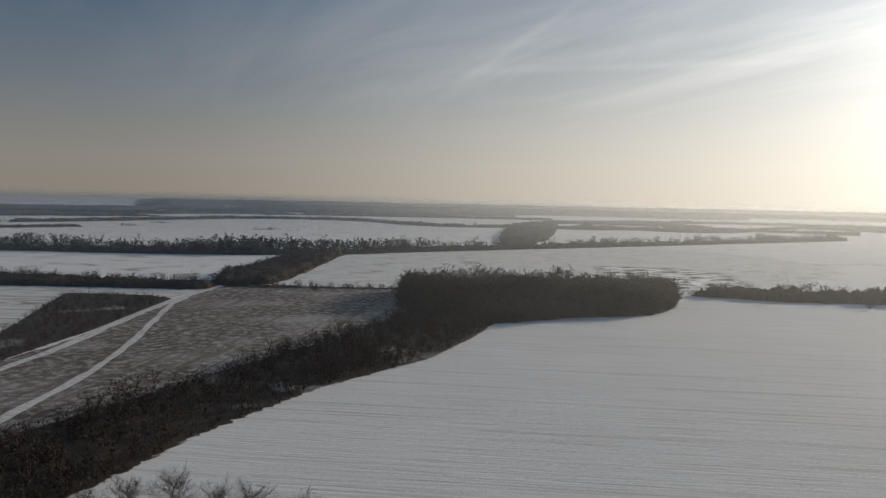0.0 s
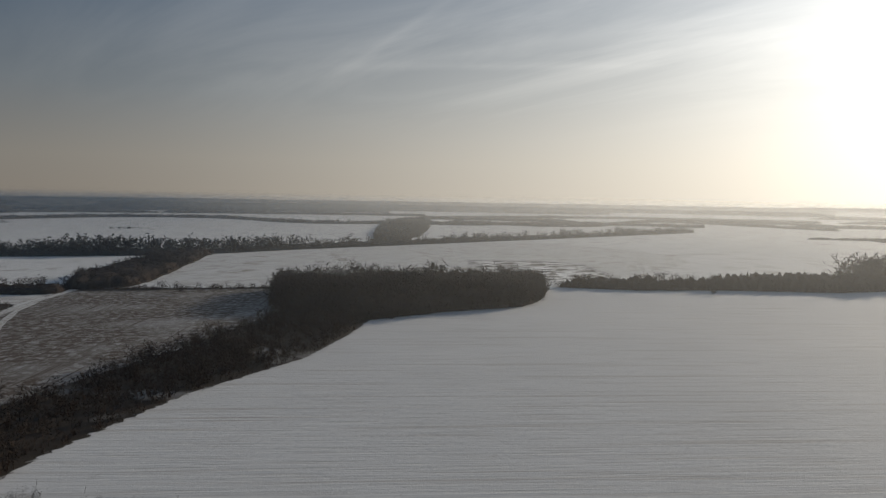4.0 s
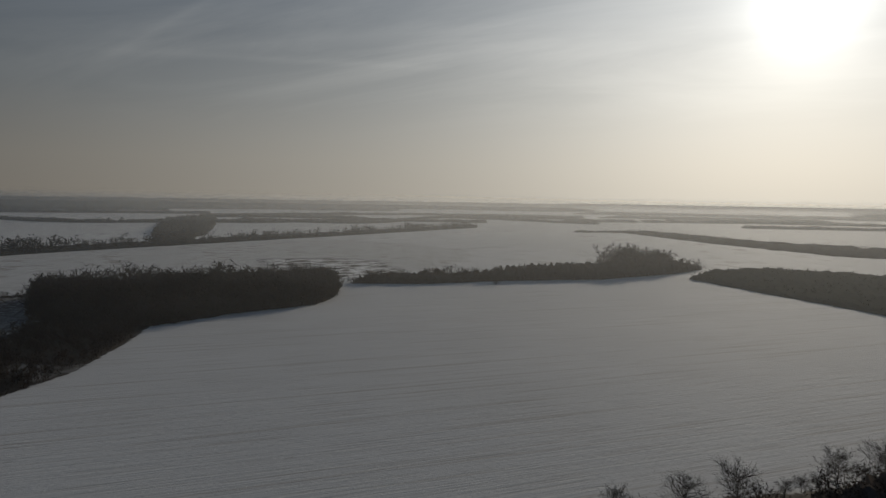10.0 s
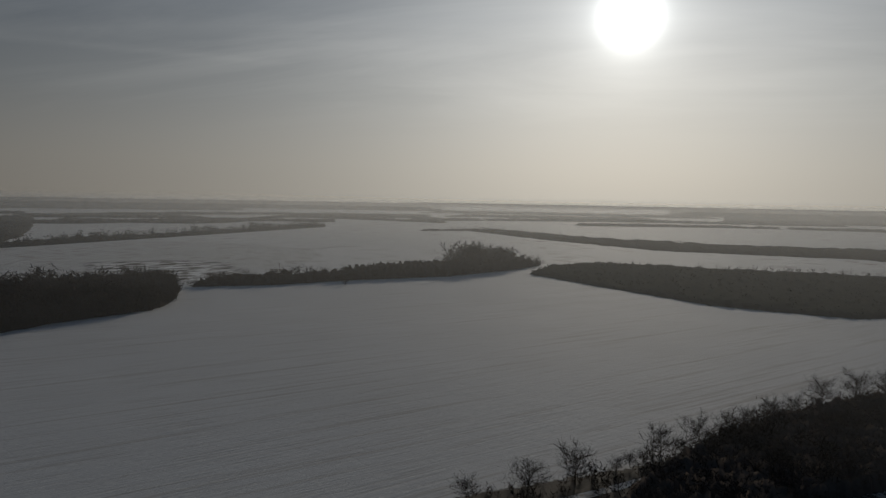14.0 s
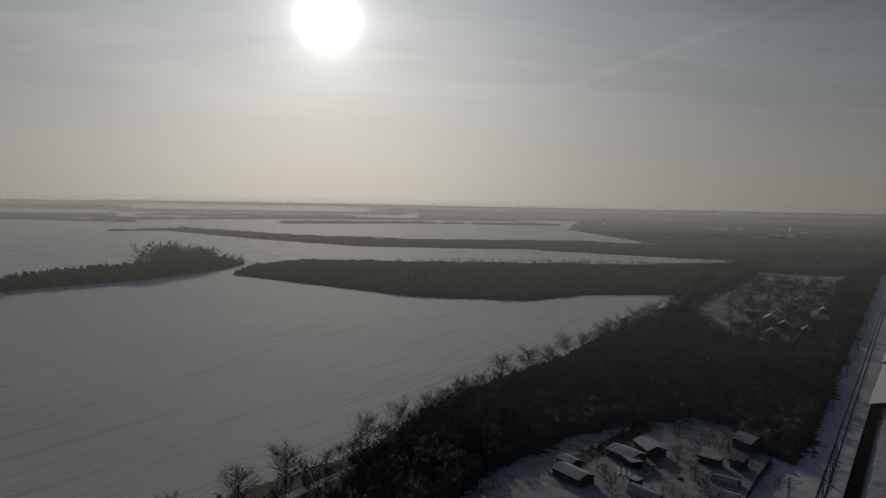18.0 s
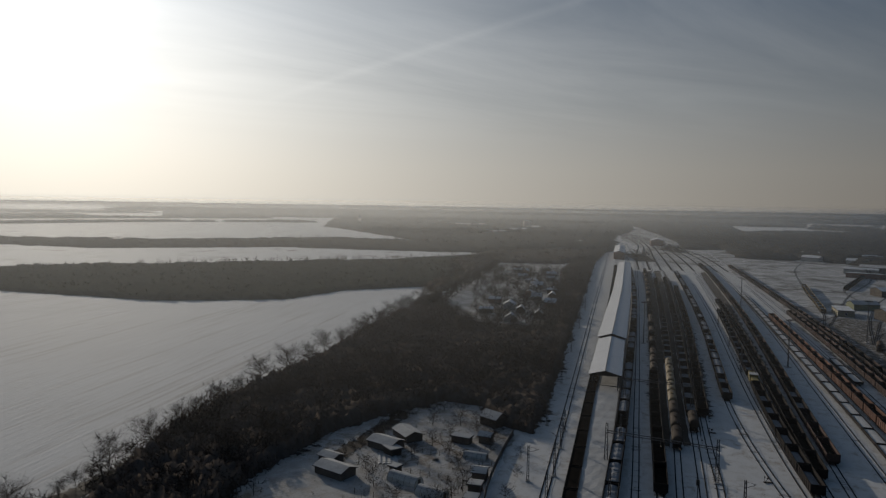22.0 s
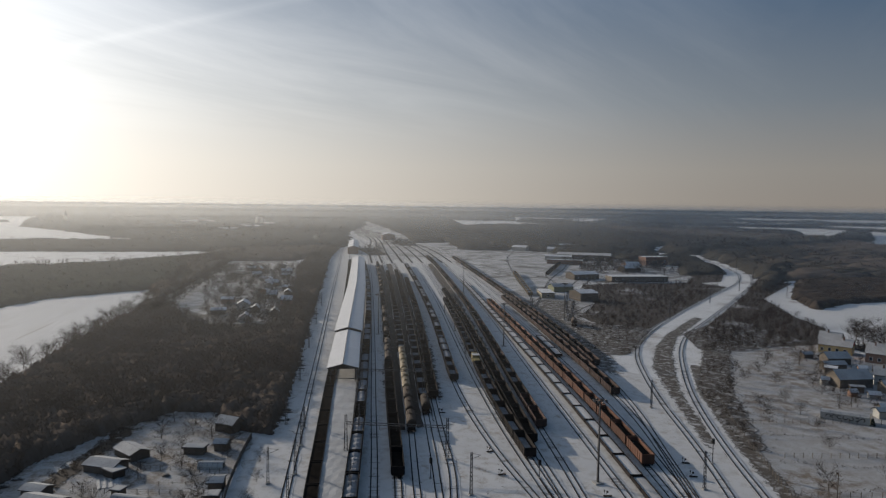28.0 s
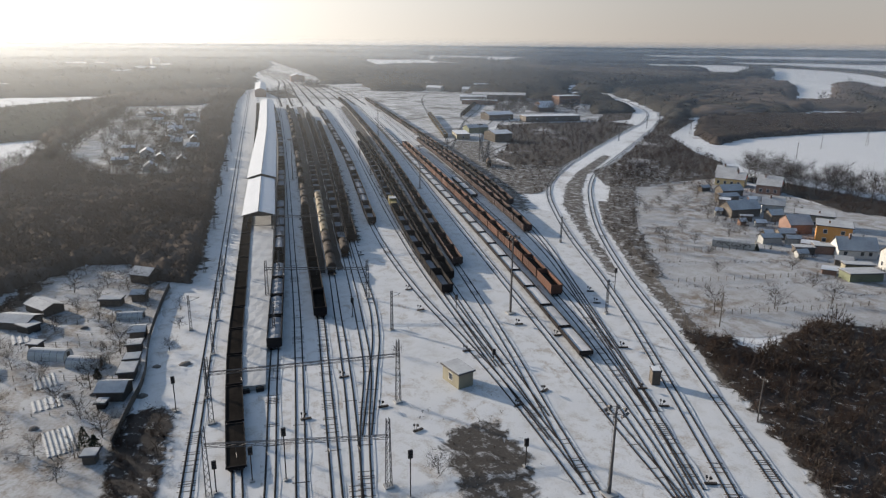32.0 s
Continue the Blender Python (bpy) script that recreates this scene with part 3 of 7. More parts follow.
# ---- woods, hedges and reeds ----
def wood(name, poly, label, each=11.0, sizes=(7, 13), kinds=None, under=True, mat=None, seed=1, bush=7.0, bush_size=(1.5, 3.5), floor=None, rim=2.5, low=None, mass=0.0, cell=3.0):
    if under:
        size = max(p[0] for p in poly) - min(p[0] for p in poly)
        soft_patch("woodland_floor", poly, 0.09 + 0.001 * seed, floor or M_LITTER, "dark leaf litter with traces of snow", 2.5 if size < 450 else 9.0, rim)
    rng = np.random.default_rng(seed)
    spots = scatter(poly, each * 1.7, rng)
    if mass:
        canopy_mass(name, poly, mass, cell, mat or M_TWIG, label, "woodland", seed + 500)
        if cell < 4:
            edge = np.concatenate([np.linspace(a, b, max(2, int(math.dist(a, b) / 1.7)))[:-1] for a, b in zip(poly, poly[1:] + poly[:1])])
            plant("undergrowth", edge + rng.normal(0, 0.8, edge.shape), BUSHES, (0.45 * mass, 1.25 * mass), mat or M_TWIG, rng, "bare twiggy growth along the edge of the wood", category="undergrowth")
    plant(name, spots, kinds or WOOD_TREES, sizes, mat or M_TWIG, rng, label, category="woodland")
    if bush:
        plant("undergrowth", scatter(poly, bush * 3.6, rng), low or BUSHES, tuple(1.25 * v for v in bush_size), M_SCRUB, rng, "tangled leafless brown undergrowth beneath the trees", category="undergrowth")


W1 = [(-150, 110), (-95, 95), (-74, 151), (-64, 182), (-42, 227), (-4, 276), (14, 317), (28, 359), (30, 372), (-24, 420), (-26, 366), (-58, 292), (-84, 240), (-106, 190)]
wood("woodland", W1, "strip of bare scrubby woodland along the field", 14, (4, 8.5), seed=11, bush=4.0, bush_size=(1.5, 4.2))
W2 = [(28, 359), (69, 381), (121, 397), (144, 427), (158, 465), (150, 488), (110, 495), (40, 486), (-24, 484), (-24, 415)]
wood("woodland", W2, "dense dark grove of bare trees", 9, (8, 16), seed=12, bush=25, mass=10)
plant("tall_trees", scatter(W2, 48, RNG), WOOD_TREES, (13, 20), M_TWIG, RNG, "taller bare trees rising from the grove", category="trees")
wood("hedgerow", [(-420, 472), (-301, 471), (-162, 468), (-162, 490), (-300, 505), (-420, 510)], "dark hedgerow of bare trees", 10, (4, 10), seed=13, bush=5, mass=4.5)
wood("hedgerow", [(-156, 482), (-20, 487), (-20, 496), (-156, 494)], "low dark hedge beside a field", 16, (2, 7), seed=14, bush=2.5, bush_size=(1.5, 3))
wood("hedgerow", [(-162, 490), (-128, 500), (-120, 530), (-112, 780), (-140, 782), (-160, 700), (-175, 560)], "dark shelter belt of bare trees", 12, (5, 10), seed=15, bush=9, mass=5.5)
wood("thicket", [(-240, 440), (-196, 300), (-190, 240), (-166, 257), (-163, 320), (-166, 425), (-185, 436)], "dark brown thicket beside the dirt road", 22, (2, 4), seed=16, bush=4, bush_size=(1.2, 2.6))
H2 = [(176, 485), (229, 463), (300, 459), (374, 441), (473, 453), (528, 473), (500, 487), (440, 485), (330, 478), (200, 492)]
wood("hedgerow", H2, "hedge of bare trees and bushes across the snow", 16, (5, 13), seed=17, bush=2.6, bush_size=(2, 4.5), mass=6.4, cell=2.5)
canopy_mass("hedgerow", [(286, 461), (330, 452), (374, 443), (440, 450), (473, 455), (505, 472), (480, 483), (420, 481), (330, 476), (292, 472)], 9.5, 2.6, M_TWIG, "tall dense middle of the hedge of bare trees", "hedgerow", 205)
plant("tall_trees", scatter([(286, 461), (374, 443), (440, 450), (420, 481), (330, 476)], 40, RNG), WOOD_TREES, (7, 13), M_TWIG, RNG, "bare trees rising from the hedge", category="trees")
plant("tall_trees", scatter([(415, 452), (476, 456), (484, 482), (405, 482)], 22, RNG), WOOD_TREES, (16, 27), M_TWIG, RNG, "clump of tall bare trees standing in the hedge", category="trees")
FOREST = [(120, 84), (172, 92), (208, 90), (269, 77), (322, 72), (388, 64), (440, 54), (372, 30), (328, 4), (340, -22), (500, -38), (651, -45), (800, -70), (963, -110), (950, -122),
          (800, -92), (542, -56), (327, -26), (232, -13), (192, -6), (200, 5), (216, 8), (221, 21), (205, 36), (185, 50), (150, 60), (110, 62)]
wood("woodland", FOREST, "bare brown woodland between the field and the railway", 7, (4.5, 8), seed=18, bush=22, mat=M_BROWNWOOD, mass=3.4, cell=1.15)
REEDS = [(452, 416), (432, 326), (414, 222), (436, 148), (489, 123), (529, 67), (600, 40), (760, 62), (840, 40), (760, 120), (700, 220), (640, 330), (585, 440), (520, 452)]
soft_patch("reed_ground", REEDS, 0.08, M_REED, "pale frosted reed bed", 5.0, 4.0)
canopy_mass("reeds", REEDS, 3.4, 3.2, M_REEDS, "dense dry grey-green reed bed", "reeds", 203)
plant("reeds", scatter(REEDS, 40, RNG), REED_TUFTS, (3.0, 5.0), M_REEDS, RNG, "dry grey-green reeds with low bushes", category="reeds")
plant("reed_bushes", scatter([(600, 40), (640, 330), (520, 452), (560, 452), (690, 330), (840, 60)], 120, RNG), BUSHES, (3, 6), M_SCRUB, RNG, "bare bushes along the edge of the reeds", category="bushes")

# ---- the far plain ----
S2 = [(-900, 790), (-481, 752), (-294, 744), (-175, 758), (-121, 772), (-15, 851), (172, 964), (371, 1085), (790, 1346)]
wood("tree_belt", S2 + [(775, 1372), (362, 1106), (160, 988), (-25, 878), (-125, 800), (-300, 775), (-481, 785), (-900, 825)],
     "long belt of bare trees between snowy fields", 30, (6, 16), FAR_TREES, mat=M_FARWOOD, seed=31, bush=8, bush_size=(2.5, 5), mass=5.5, cell=4.0)
plant("tall_trees", scatter([(-481, 755), (-294, 747), (-175, 760), (-15, 855), (-25, 875), (-300, 770), (-481, 780)], 75, RNG), FAR_TREES, (14, 19), M_FARWOOD, RNG,
      "tall bare trees rising from the belt", category="trees")
wood("woodland", [(85, 960), (120, 1010), (175, 1168), (240, 1500), (326, 1980), (250, 1960), (173, 1735), (120, 1345), (95, 1100)], "wedge of hazy woodland", 160, (8, 16), SPARSE_TREES, mat=M_FARWOOD, seed=32, bush=0, under=False, mass=8, cell=6.0)


def belt(path, width, sizes, each, seed, label="distant hedgerow of bare trees fading in the haze"):
    """A belt of far trees along a path."""
    pts, way, _ = ribbon_pts(path, 20.0)
    side = np.stack([-way[:, 1], way[:, 0]], 1)
    poly = [tuple(q) for q in pts + side * width / 2] + [tuple(q) for q in (pts - side * width / 2)[::-1]]
    rng = np.random.default_rng(seed)
    canopy_mass("distant_trees", poly, 0.62 * sizes[1], max(5.0, width / 6), M_FARWOOD, label, "trees", seed, 0.22)
    plant("distant_trees", scatter(poly, each * 3.2, rng), SPARSE_TREES, sizes, M_FARWOOD, rng, label, category="trees")


belt([(-1300, 1250), (-926, 1448), (-435, 2010), (-299, 1990), (23, 1670), (256, 1680), (332, 1650), (591, 1734), (855, 1700), (985, 1612)], 26, (4, 12), 26, 41)
belt([(-1200, 1120), (-830, 1190), (-690, 1330)], 40, (3, 7), 30, 42)
belt([(340, 2150), (593, 2292), (1189, 2360), (1700, 2100)], 60, (6, 12), 130, 43)
belt([(-1500, 1900), (-900, 2400), (-78, 2520), (400, 2450)], 70, (6, 12), 140, 44)
belt([(359, 1827), (560, 1609), (1072, 2011), (1256, 1489)], 30, (5, 10), 80, 45)
belt([(1529, 1234), (1910, 960), (2100, 600)], 60, (5, 10), 130, 46)
belt([(1322, 1707), (1900, 1500), (2500, 900)], 80, (6, 12), 180, 47)
for i, (x, y, w, n) in enumerate([(-631, 1384, 18, 26), (-634, 1553, 26, 30), (-341, 1334, 40, 26), (-78, 2505, 30, 20), (-714, 1339, 10, 8)]):
    rng = np.random.default_rng(60 + i)
    plant("thicket", np.array([x, y]) + rng.normal(0, 1, (n, 2)) * (w * 0.5, 5), BUSHES, (3.5, 7), M_FARWOOD, rng, "lone dark thicket standing in a snowy field", category="thicket")

# lake shore beyond the ice, and the wooded town far behind
SHORE = [(880, 1125), (985, 1085), (880, 761), (838, 533), (942, 319), (920, 154), (916, 22), (1100, -40), (1180, 160), (1180, 330), (1030, 540), (1000, 760), (1070, 1120)]
soft_patch("shore_ground", SHORE, 0.09, M_REED, "frosted reed land along the frozen lake", 12.0, 12.0)
canopy_mass("shore_bushes", SHORE, 3.4, 9, M_FARWOOD, "hazy reeds and bushes along the lake shore", "bushes", 202)
plant("shore_bushes", scatter(SHORE, 260, RNG), SPARSE_TREES, (3, 8), M_FARWOOD, RNG, "hazy bare bushes along the lake shore", category="bushes")
TOWN = [(930, 10), (1180, 160), (1500, 330), (1739, 470), (2100, 560), (2800, 700), (2900, -420), (2000, -330), (1500, -205), (1000, -135)]
soft_patch("woodland_floor", TOWN, 0.1, M_LITTER, "dark wooded ground of the far town with traces of snow", 16.0, 20.0)
canopy_mass("town_trees", TOWN, 10.5, 13, M_FARWOOD, "hazy bare trees round the far town", "trees", 201, 0.33)
plant("town_trees", scatter(TOWN, 700, RNG), SPARSE_TREES, (7, 17), M_FARWOOD, RNG, "hazy bare trees round the far town", category="trees")
WOOD_R = [(505, -440), (605, -500), (700, -545), (900, -640), (1000, -660), (850, -500), (760, -430), (900, -380), (1058, -345), (1236, -345), (1500, -470), (1560, -640), (1380, -800), (1080, -900), (711, -720)]
wood("woodland", WOOD_R, "broad dark wood behind the depot", 600, (8, 15), FAR_TREES, mat=M_FARWOOD, seed=51, bush=0, mass=8, cell=7.0)
wood("scrubland", [(312, -180), (360, -186), (405, -220), (428, -226), (505, -262), (508, -300), (500, -370), (470, -372), (425, -322), (365, -256), (316, -204)],
     "dark brown scrub beside the curving track", 45, (2.5, 5), floor=M_BRUSH, low=BRUSH, seed=52, bush=5, bush_size=(1.2, 2.6))
wood("scrubland", [(300, -222), (340, -264), (425, -352), (505, -430), (485, -450), (405, -352), (333, -312), (296, -298), (262, -262), (262, -200)],
     "brown scrub between the railway curve and the stream", 30, (2.5, 6), floor=M_BRUSH, low=BRUSH, seed=53, bush=5, bush_size=(1.5, 3))
wood("woodland", [(487, -458), (506, -516), (482, -560), (467, -673), (440, -760), (360, -700), (372, -541), (379, -475), (374, -390), (356, -350), (400, -375)],
     "dark bare woodland along the frozen stream", 60, (4, 8), seed=54, bush=12, bush_size=(2, 4), floor=M_BRUSH, mass=3.6, cell=3.0)
wood("woodland", [(1000, -960), (860, -930), (735, -834), (488, -570), (514, -524), (558, -539), (490, -438), (428, -368), (500, -436), (634, -525), (900, -660)],
     "broad dark wood between the railway and the stream", 300, (6, 12), FAR_TREES, mat=M_FARWOOD, seed=62, bush=0, mass=6, cell=5.0)
wood("woodland", [(623, -526), (640, -560), (806, -600), (1000, -670), (1300, -800), (1819, -1038), (1574, -1193), (1341, -1212), (1114, -1168), (967, -1055), (889, -1026), (640, -745), (600, -700), (520, -640), (500, -560), (489, -473), (530, -460)],
     "broad brown wood beyond the railway curve", 260, (6, 12), SPARSE_TREES, mat=M_BROWNWOOD, seed=101, bush=0, floor=M_BRUSH, mass=6.5, cell=6.0)
wood("woodland", [(600, -700), (607, -777), (892, -1139), (860, -1160), (560, -860), (480, -700), (520, -640)], "thin bare wood between two snowy fields", 220, (6, 12), SPARSE_TREES, mat=M_BROWNWOOD, seed=102, bush=0, floor=M_BRUSH, mass=5, cell=6.0)
wood("scrubland", [(300, -152), (345, -176), (330, -190), (318, -206), (287, -182), (262, -160), (262, -149)], "brown scrub spreading beside the sidings", 60, (1.5, 3.5), seed=103, bush=4, bush_size=(0.8, 1.8), floor=M_VERGE, low=BRUSH)
wood("scrubland", [(590, -425), (573, -450), (506, -395), (494, -352), (540, -390)], "brown scrub inside the railway curve", 60, (1.5, 4), seed=104, bush=8, bush_size=(1.0, 2.2), floor=M_BRUSH, low=BRUSH)
belt([(1317, -1221), (1709, -1095), (2400, -1000)], 60, (14, 22), 110, 55, "row of tall bare poplars behind the wood")
belt([(819, -568), (900, -760), (1100, -1150), (1400, -1500)], 50, (12, 20), 130, 56)
belt([(620, -900), (900, -1350), (1300, -1700), (1800, -1800)], 40, (6, 12), 90, 57)
belt([(2000, -1050), (2600, -1600), (2300, -2300)], 80, (8, 14), 180, 58)
belt([(560, -1060), (900, -1700), (1100, -2400)], 40, (7, 13), 100, 59)
belt([(470, -676), (560, -770), (640, -860)], 24, (6, 12), 60, 60)
belt([(3000, -1300), (3500, -1880), (2800, -2700), (1800, -3200)], 120, (10, 18), 500, 61)


def far_forest(r0, r1, a0, a1, high, seed):
    """Wooded rise far off: one broad canopy, uneven on top, that follows the land."""
    rng = np.random.default_rng(seed)
    n, m = int((a1 - a0) * 6), 7
    g = np.radians(np.linspace(a0, a1, n))
    soft = lambda k: np.convolve(rng.random(n + k), np.ones(k + 1) / (k + 1), "valid")
    front, rear = r0 * (0.94 + 0.12 * soft(40) + 0.03 * soft(6)), r1 * (0.97 + 0.06 * soft(40))
    v = []
    for k in range(m):
        u = max(0.0, (k - 1) / (m - 2))
        r = front + (rear - front) * u
        taper = np.minimum(1, np.minimum(np.arange(n), np.arange(n)[::-1]) / 12)
        h = np.zeros(n) if k in (0, m - 1) else high * taper * (0.6 + 0.5 * soft(14) + 0.35 * rng.random(n))
        v.append(np.stack([r * np.sin(g), r * np.cos(g), lie(r) + h - 0.5], 1))
    i = np.arange(n - 1)
    f = []
    for k in range(m - 1):
        a = k * n + i
        f += [np.stack([a, a + 1, a + n + 1], 1), np.stack([a, a + n + 1, a + n], 1)]
    tagged(new("distant_forest", arrays_mesh("distant_forest", np.concatenate(v), np.concatenate(f), M_FARWOOD)), "far forest on the horizon lost in haze", "forest", kind="stuff")


for a in ((2420, 3300, -50, -21, 12, 71), (2820, 4800, -24, 6, 12, 72), (3050, 4800, 3, 24, 12, 73), (3350, 4840, 20, 40, 11, 74), (4250, 4840, 36, 180, 13, 75), (2650, 2800, 40, 58, 9, 76),
          (2750, 3700, 62, 84, 12, 77), (2300, 3500, 80, 100, 12, 78), (2700, 3300, 96, 112, 12, 79), (3200, 3450, 106, 130, 12, 80), (3650, 3900, 118, 170, 12, 81), (2150, 2260, -34, -22, 8, 82),
          (2350, 2440, 26, 40, 8, 83), (2050, 2130, 8, 22, 8, 84), (2500, 2750, 120, 136, 12, 85), (2900, 3050, 132, 150, 12, 86), (3100, 3250, 38, 62, 10, 87), (3400, 4300, 58, 128, 12, 88)):
    far_forest(*a)

# ---- the railway yard ----
M_RAIL = plain("rail_steel", (0.018, 0.016, 0.016), (0.045, 0.037, 0.034), 4.0, 0.85, 0.0, spec=0.05)
M_SLEEPER = plain("sleeper_wood", (0.06, 0.052, 0.046), (0.15, 0.132, 0.118), 5.0, 0.95, vary=0.35)
M_GRIME_SHADE = plain("rail_grime_shade", (0.02, 0.018, 0.017), (0.055, 0.048, 0.044), 1.2, 0.95, spec=0.03)
M_STEEL = plain("dark_wagon_steel", (0.013, 0.012, 0.012), (0.036, 0.030, 0.028), 1.5, 0.85, vary=0.35, spec=0.08)
M_BROWN = plain("rust_brown_wagon", (0.078, 0.038, 0.026), (0.14, 0.068, 0.045), 1.2, 0.7, vary=0.3)
M_MAROON = plain("dark_maroon_wagon", (0.034, 0.022, 0.019), (0.070, 0.041, 0.034), 1.2, 0.75, vary=0.3)
M_UNDER = plain("underframe", (0.015, 0.013, 0.012), (0.05, 0.04, 0.034), 2.0, 0.85)
M_ORE_SHADE = plain("dark_ore_and_shade", (0.010, 0.009, 0.008), (0.026, 0.022, 0.019), 3.0, 1.0, bump=0.8, spec=0.0)
M_SNOWORE = plain("ore_under_thin_snow", (0.12, 0.12, 0.125), (0.42, 0.42, 0.43), 1.4, 0.95, bump=0.6, spec=0.0)
M_DECK = plain("trodden_wagon_snow", (0.36, 0.345, 0.335), (0.58, 0.565, 0.555), 1.0, 0.9, bump=0.5, vary=0.15, spec=0.05)
M_TANK = plain("ochre_tank", (0.11, 0.08, 0.042), (0.21, 0.155, 0.08), 1.0, 0.5, vary=0.25)
M_TANKDARK = plain("sooty_tank", (0.03, 0.024, 0.02), (0.085, 0.062, 0.045), 1.0, 0.75, vary=0.3, spec=0.1)
M_SNOWCAP = plain("settled_snow", (0.48, 0.48, 0.485), (0.62, 0.62, 0.625), 2.0, 0.85, bump=0.4)
M_SNOWDUST = plain("thin_snow", (0.26, 0.255, 0.25), (0.50, 0.497, 0.495), 1.6, 0.85, bump=0.4)
M_GALV = plain("weathered_galvanised_steel", (0.06, 0.056, 0.053), (0.15, 0.14, 0.135), 3.0, 0.6, 0.3)
M_CONC = plain("stained_concrete", (0.26, 0.25, 0.235), (0.42, 0.41, 0.39), 1.5, 0.9)
M_PAINTY = plain("yellow_locomotive_paint", (0.15, 0.12, 0.045), (0.26, 0.21, 0.085), 1.0, 0.5)
M_WHITEPAINT = plain("dirty_white_paint", (0.55, 0.53, 0.5), (0.75, 0.74, 0.71), 2.0, 0.6)
M_BLACK = plain("black_paint", (0.012, 0.012, 0.013), (0.035, 0.033, 0.032), 2.0, 0.5)
M_WIRE = plain("wire", (0.04, 0.04, 0.04), (0.09, 0.085, 0.08), 4.0, 0.5, 0.5, bump=0)

TRACKS = {
    "main": [(-60, 22), (20, 11.4), (97, 0), (252, -23.2), (451, -53), (796, -105), (1501, -209), (2100, -298)],
    "ramp_left": [(40, 0), (70, -4), (92.7, -6.8), (110, -8.6), (137, -11.8), (180, -18.5), (239, -28), (349, -46.5), (547, -78), (756, -110), (1100, -160)],
    "ramp_right": [(40, -2), (70, -7), (93.7, -11.8), (120, -16.6), (139, -20.3), (201, -32.5), (279, -47.2), (447, -77.5), (717, -119), (1100, -172)],
    "through": [(40, -6), (90.4, -15.8), (118, -21.3), (158, -29), (209, -38), (316, -57), (531, -94), (800, -138), (1300, -206)],
    "siding_a": [(40, -10.5), (88.5, -20.7), (116, -26.2), (155, -34), (209, -43.5), (287, -58), (471, -91), (681, -127), (1000, -178)],
    "siding_b": [(45, -13), (87.3, -23.6), (114.7, -30), (161, -39.5), (188, -45), (225, -52), (292, -65), (334, -73), (600, -121), (900, -170)],
    "siding_c": [(45, -14.5), (85.7, -24.6), (102, -29.2), (122, -35.8), (151, -42.5), (185, -49.5), (241, -60.5), (306, -73.5), (411, -94), (617, -132), (900, -180)],
    "siding_d": [(100, -29), (122, -37), (136, -42), (151, -46.3), (185, -53), (223, -60.5), (281, -73), (352, -88), (600, -136)],
    "siding_e": [(72.6, -54.6), (87, -56.6), (107, -58.8), (130, -60.4), (158, -61.8), (190, -65), (235, -72), (278, -81), (349, -96), (530, -130), (674, -155), (900, -192)],
    "siding_f": [(87, -57.6), (115, -61.2), (151, -66), (178, -70), (231, -79.5), (303, -94), (400, -114), (600, -152)],
    "siding_g": [(115, -62), (135, -65), (160, -69), (199, -75.8), (244, -85), (303, -98), (420, -123), (700, -178)],
    "siding_h": [(94, -60.2), (120, -64.6), (148, -69.5), (169, -73.6), (190, -78), (234, -87.6), (286, -99), (363, -115.5), (500, -142), (700, -181)],
    "siding_i": [(50, -51), (72.6, -56), (94, -61), (116, -66.6), (148, -74.2), (177, -80.6), (215, -89), (282, -104.5), (379, -126.5), (562, -164), (810, -210), (1100, -250)],
    "loading": [(40, -60), (68.2, -66.8), (84, -70), (112, -76.4), (153, -85.6), (177, -91), (240, -105), (350, -130), (600, -183), (800, -222)],
    "flats": [(50, -61.5), (67.8, -67.6), (84, -73), (107, -79.6), (125, -84), (165, -93.2), (215, -104.4), (285, -119), (385, -139.5), (495, -162), (700, -203)],
    "ore": [(55, -64.5), (67, -69.6), (88, -77.5), (107, -83.8), (125, -89.2), (147, -95), (170, -100.5), (207, -108.4), (252, -117.6), (318, -131), (419, -151), (600, -187)],
    "spur_a": [(67, -70.6), (88, -79.2), (113, -88.4), (147, -99), (189, -110), (263, -126.4), (296, -133.5), (400, -154.5), (600, -194)],
    "spur_b": [(88, -79.6), (108, -87.2), (139, -98.6), (181, -113), (205, -119.6), (254, -130.6), (331, -146.8), (431, -166.6), (620, -202)],
    "spur_c": [(113, -89.6), (150, -103.5), (189, -118), (223, -128.4), (245, -134), (297, -146.4), (391, -165), (533, -191), (763, -232), (1100, -290)],
    "curve_inner": [(-30, -24), (30, -57.5), (64.9, -74.8), (94, -88.5), (128, -104), (151, -113.8), (195, -131), (230, -146.5), (255, -159), (280, -175), (310, -201), (366, -259),
                    (431, -331), (491, -398), (553, -451), (640, -501), (806, -573), (1000, -640)],
    "curve_outer": [(-30, -34), (30, -66.5), (62, -82), (88, -94), (113, -105.5), (149, -121), (204, -148.5), (237, -168.5), (262, -185), (291, -208), (333, -252), (413, -336), (488, -411),
                    (560, -468), (650, -520), (806, -588), (1000, -655)],
}


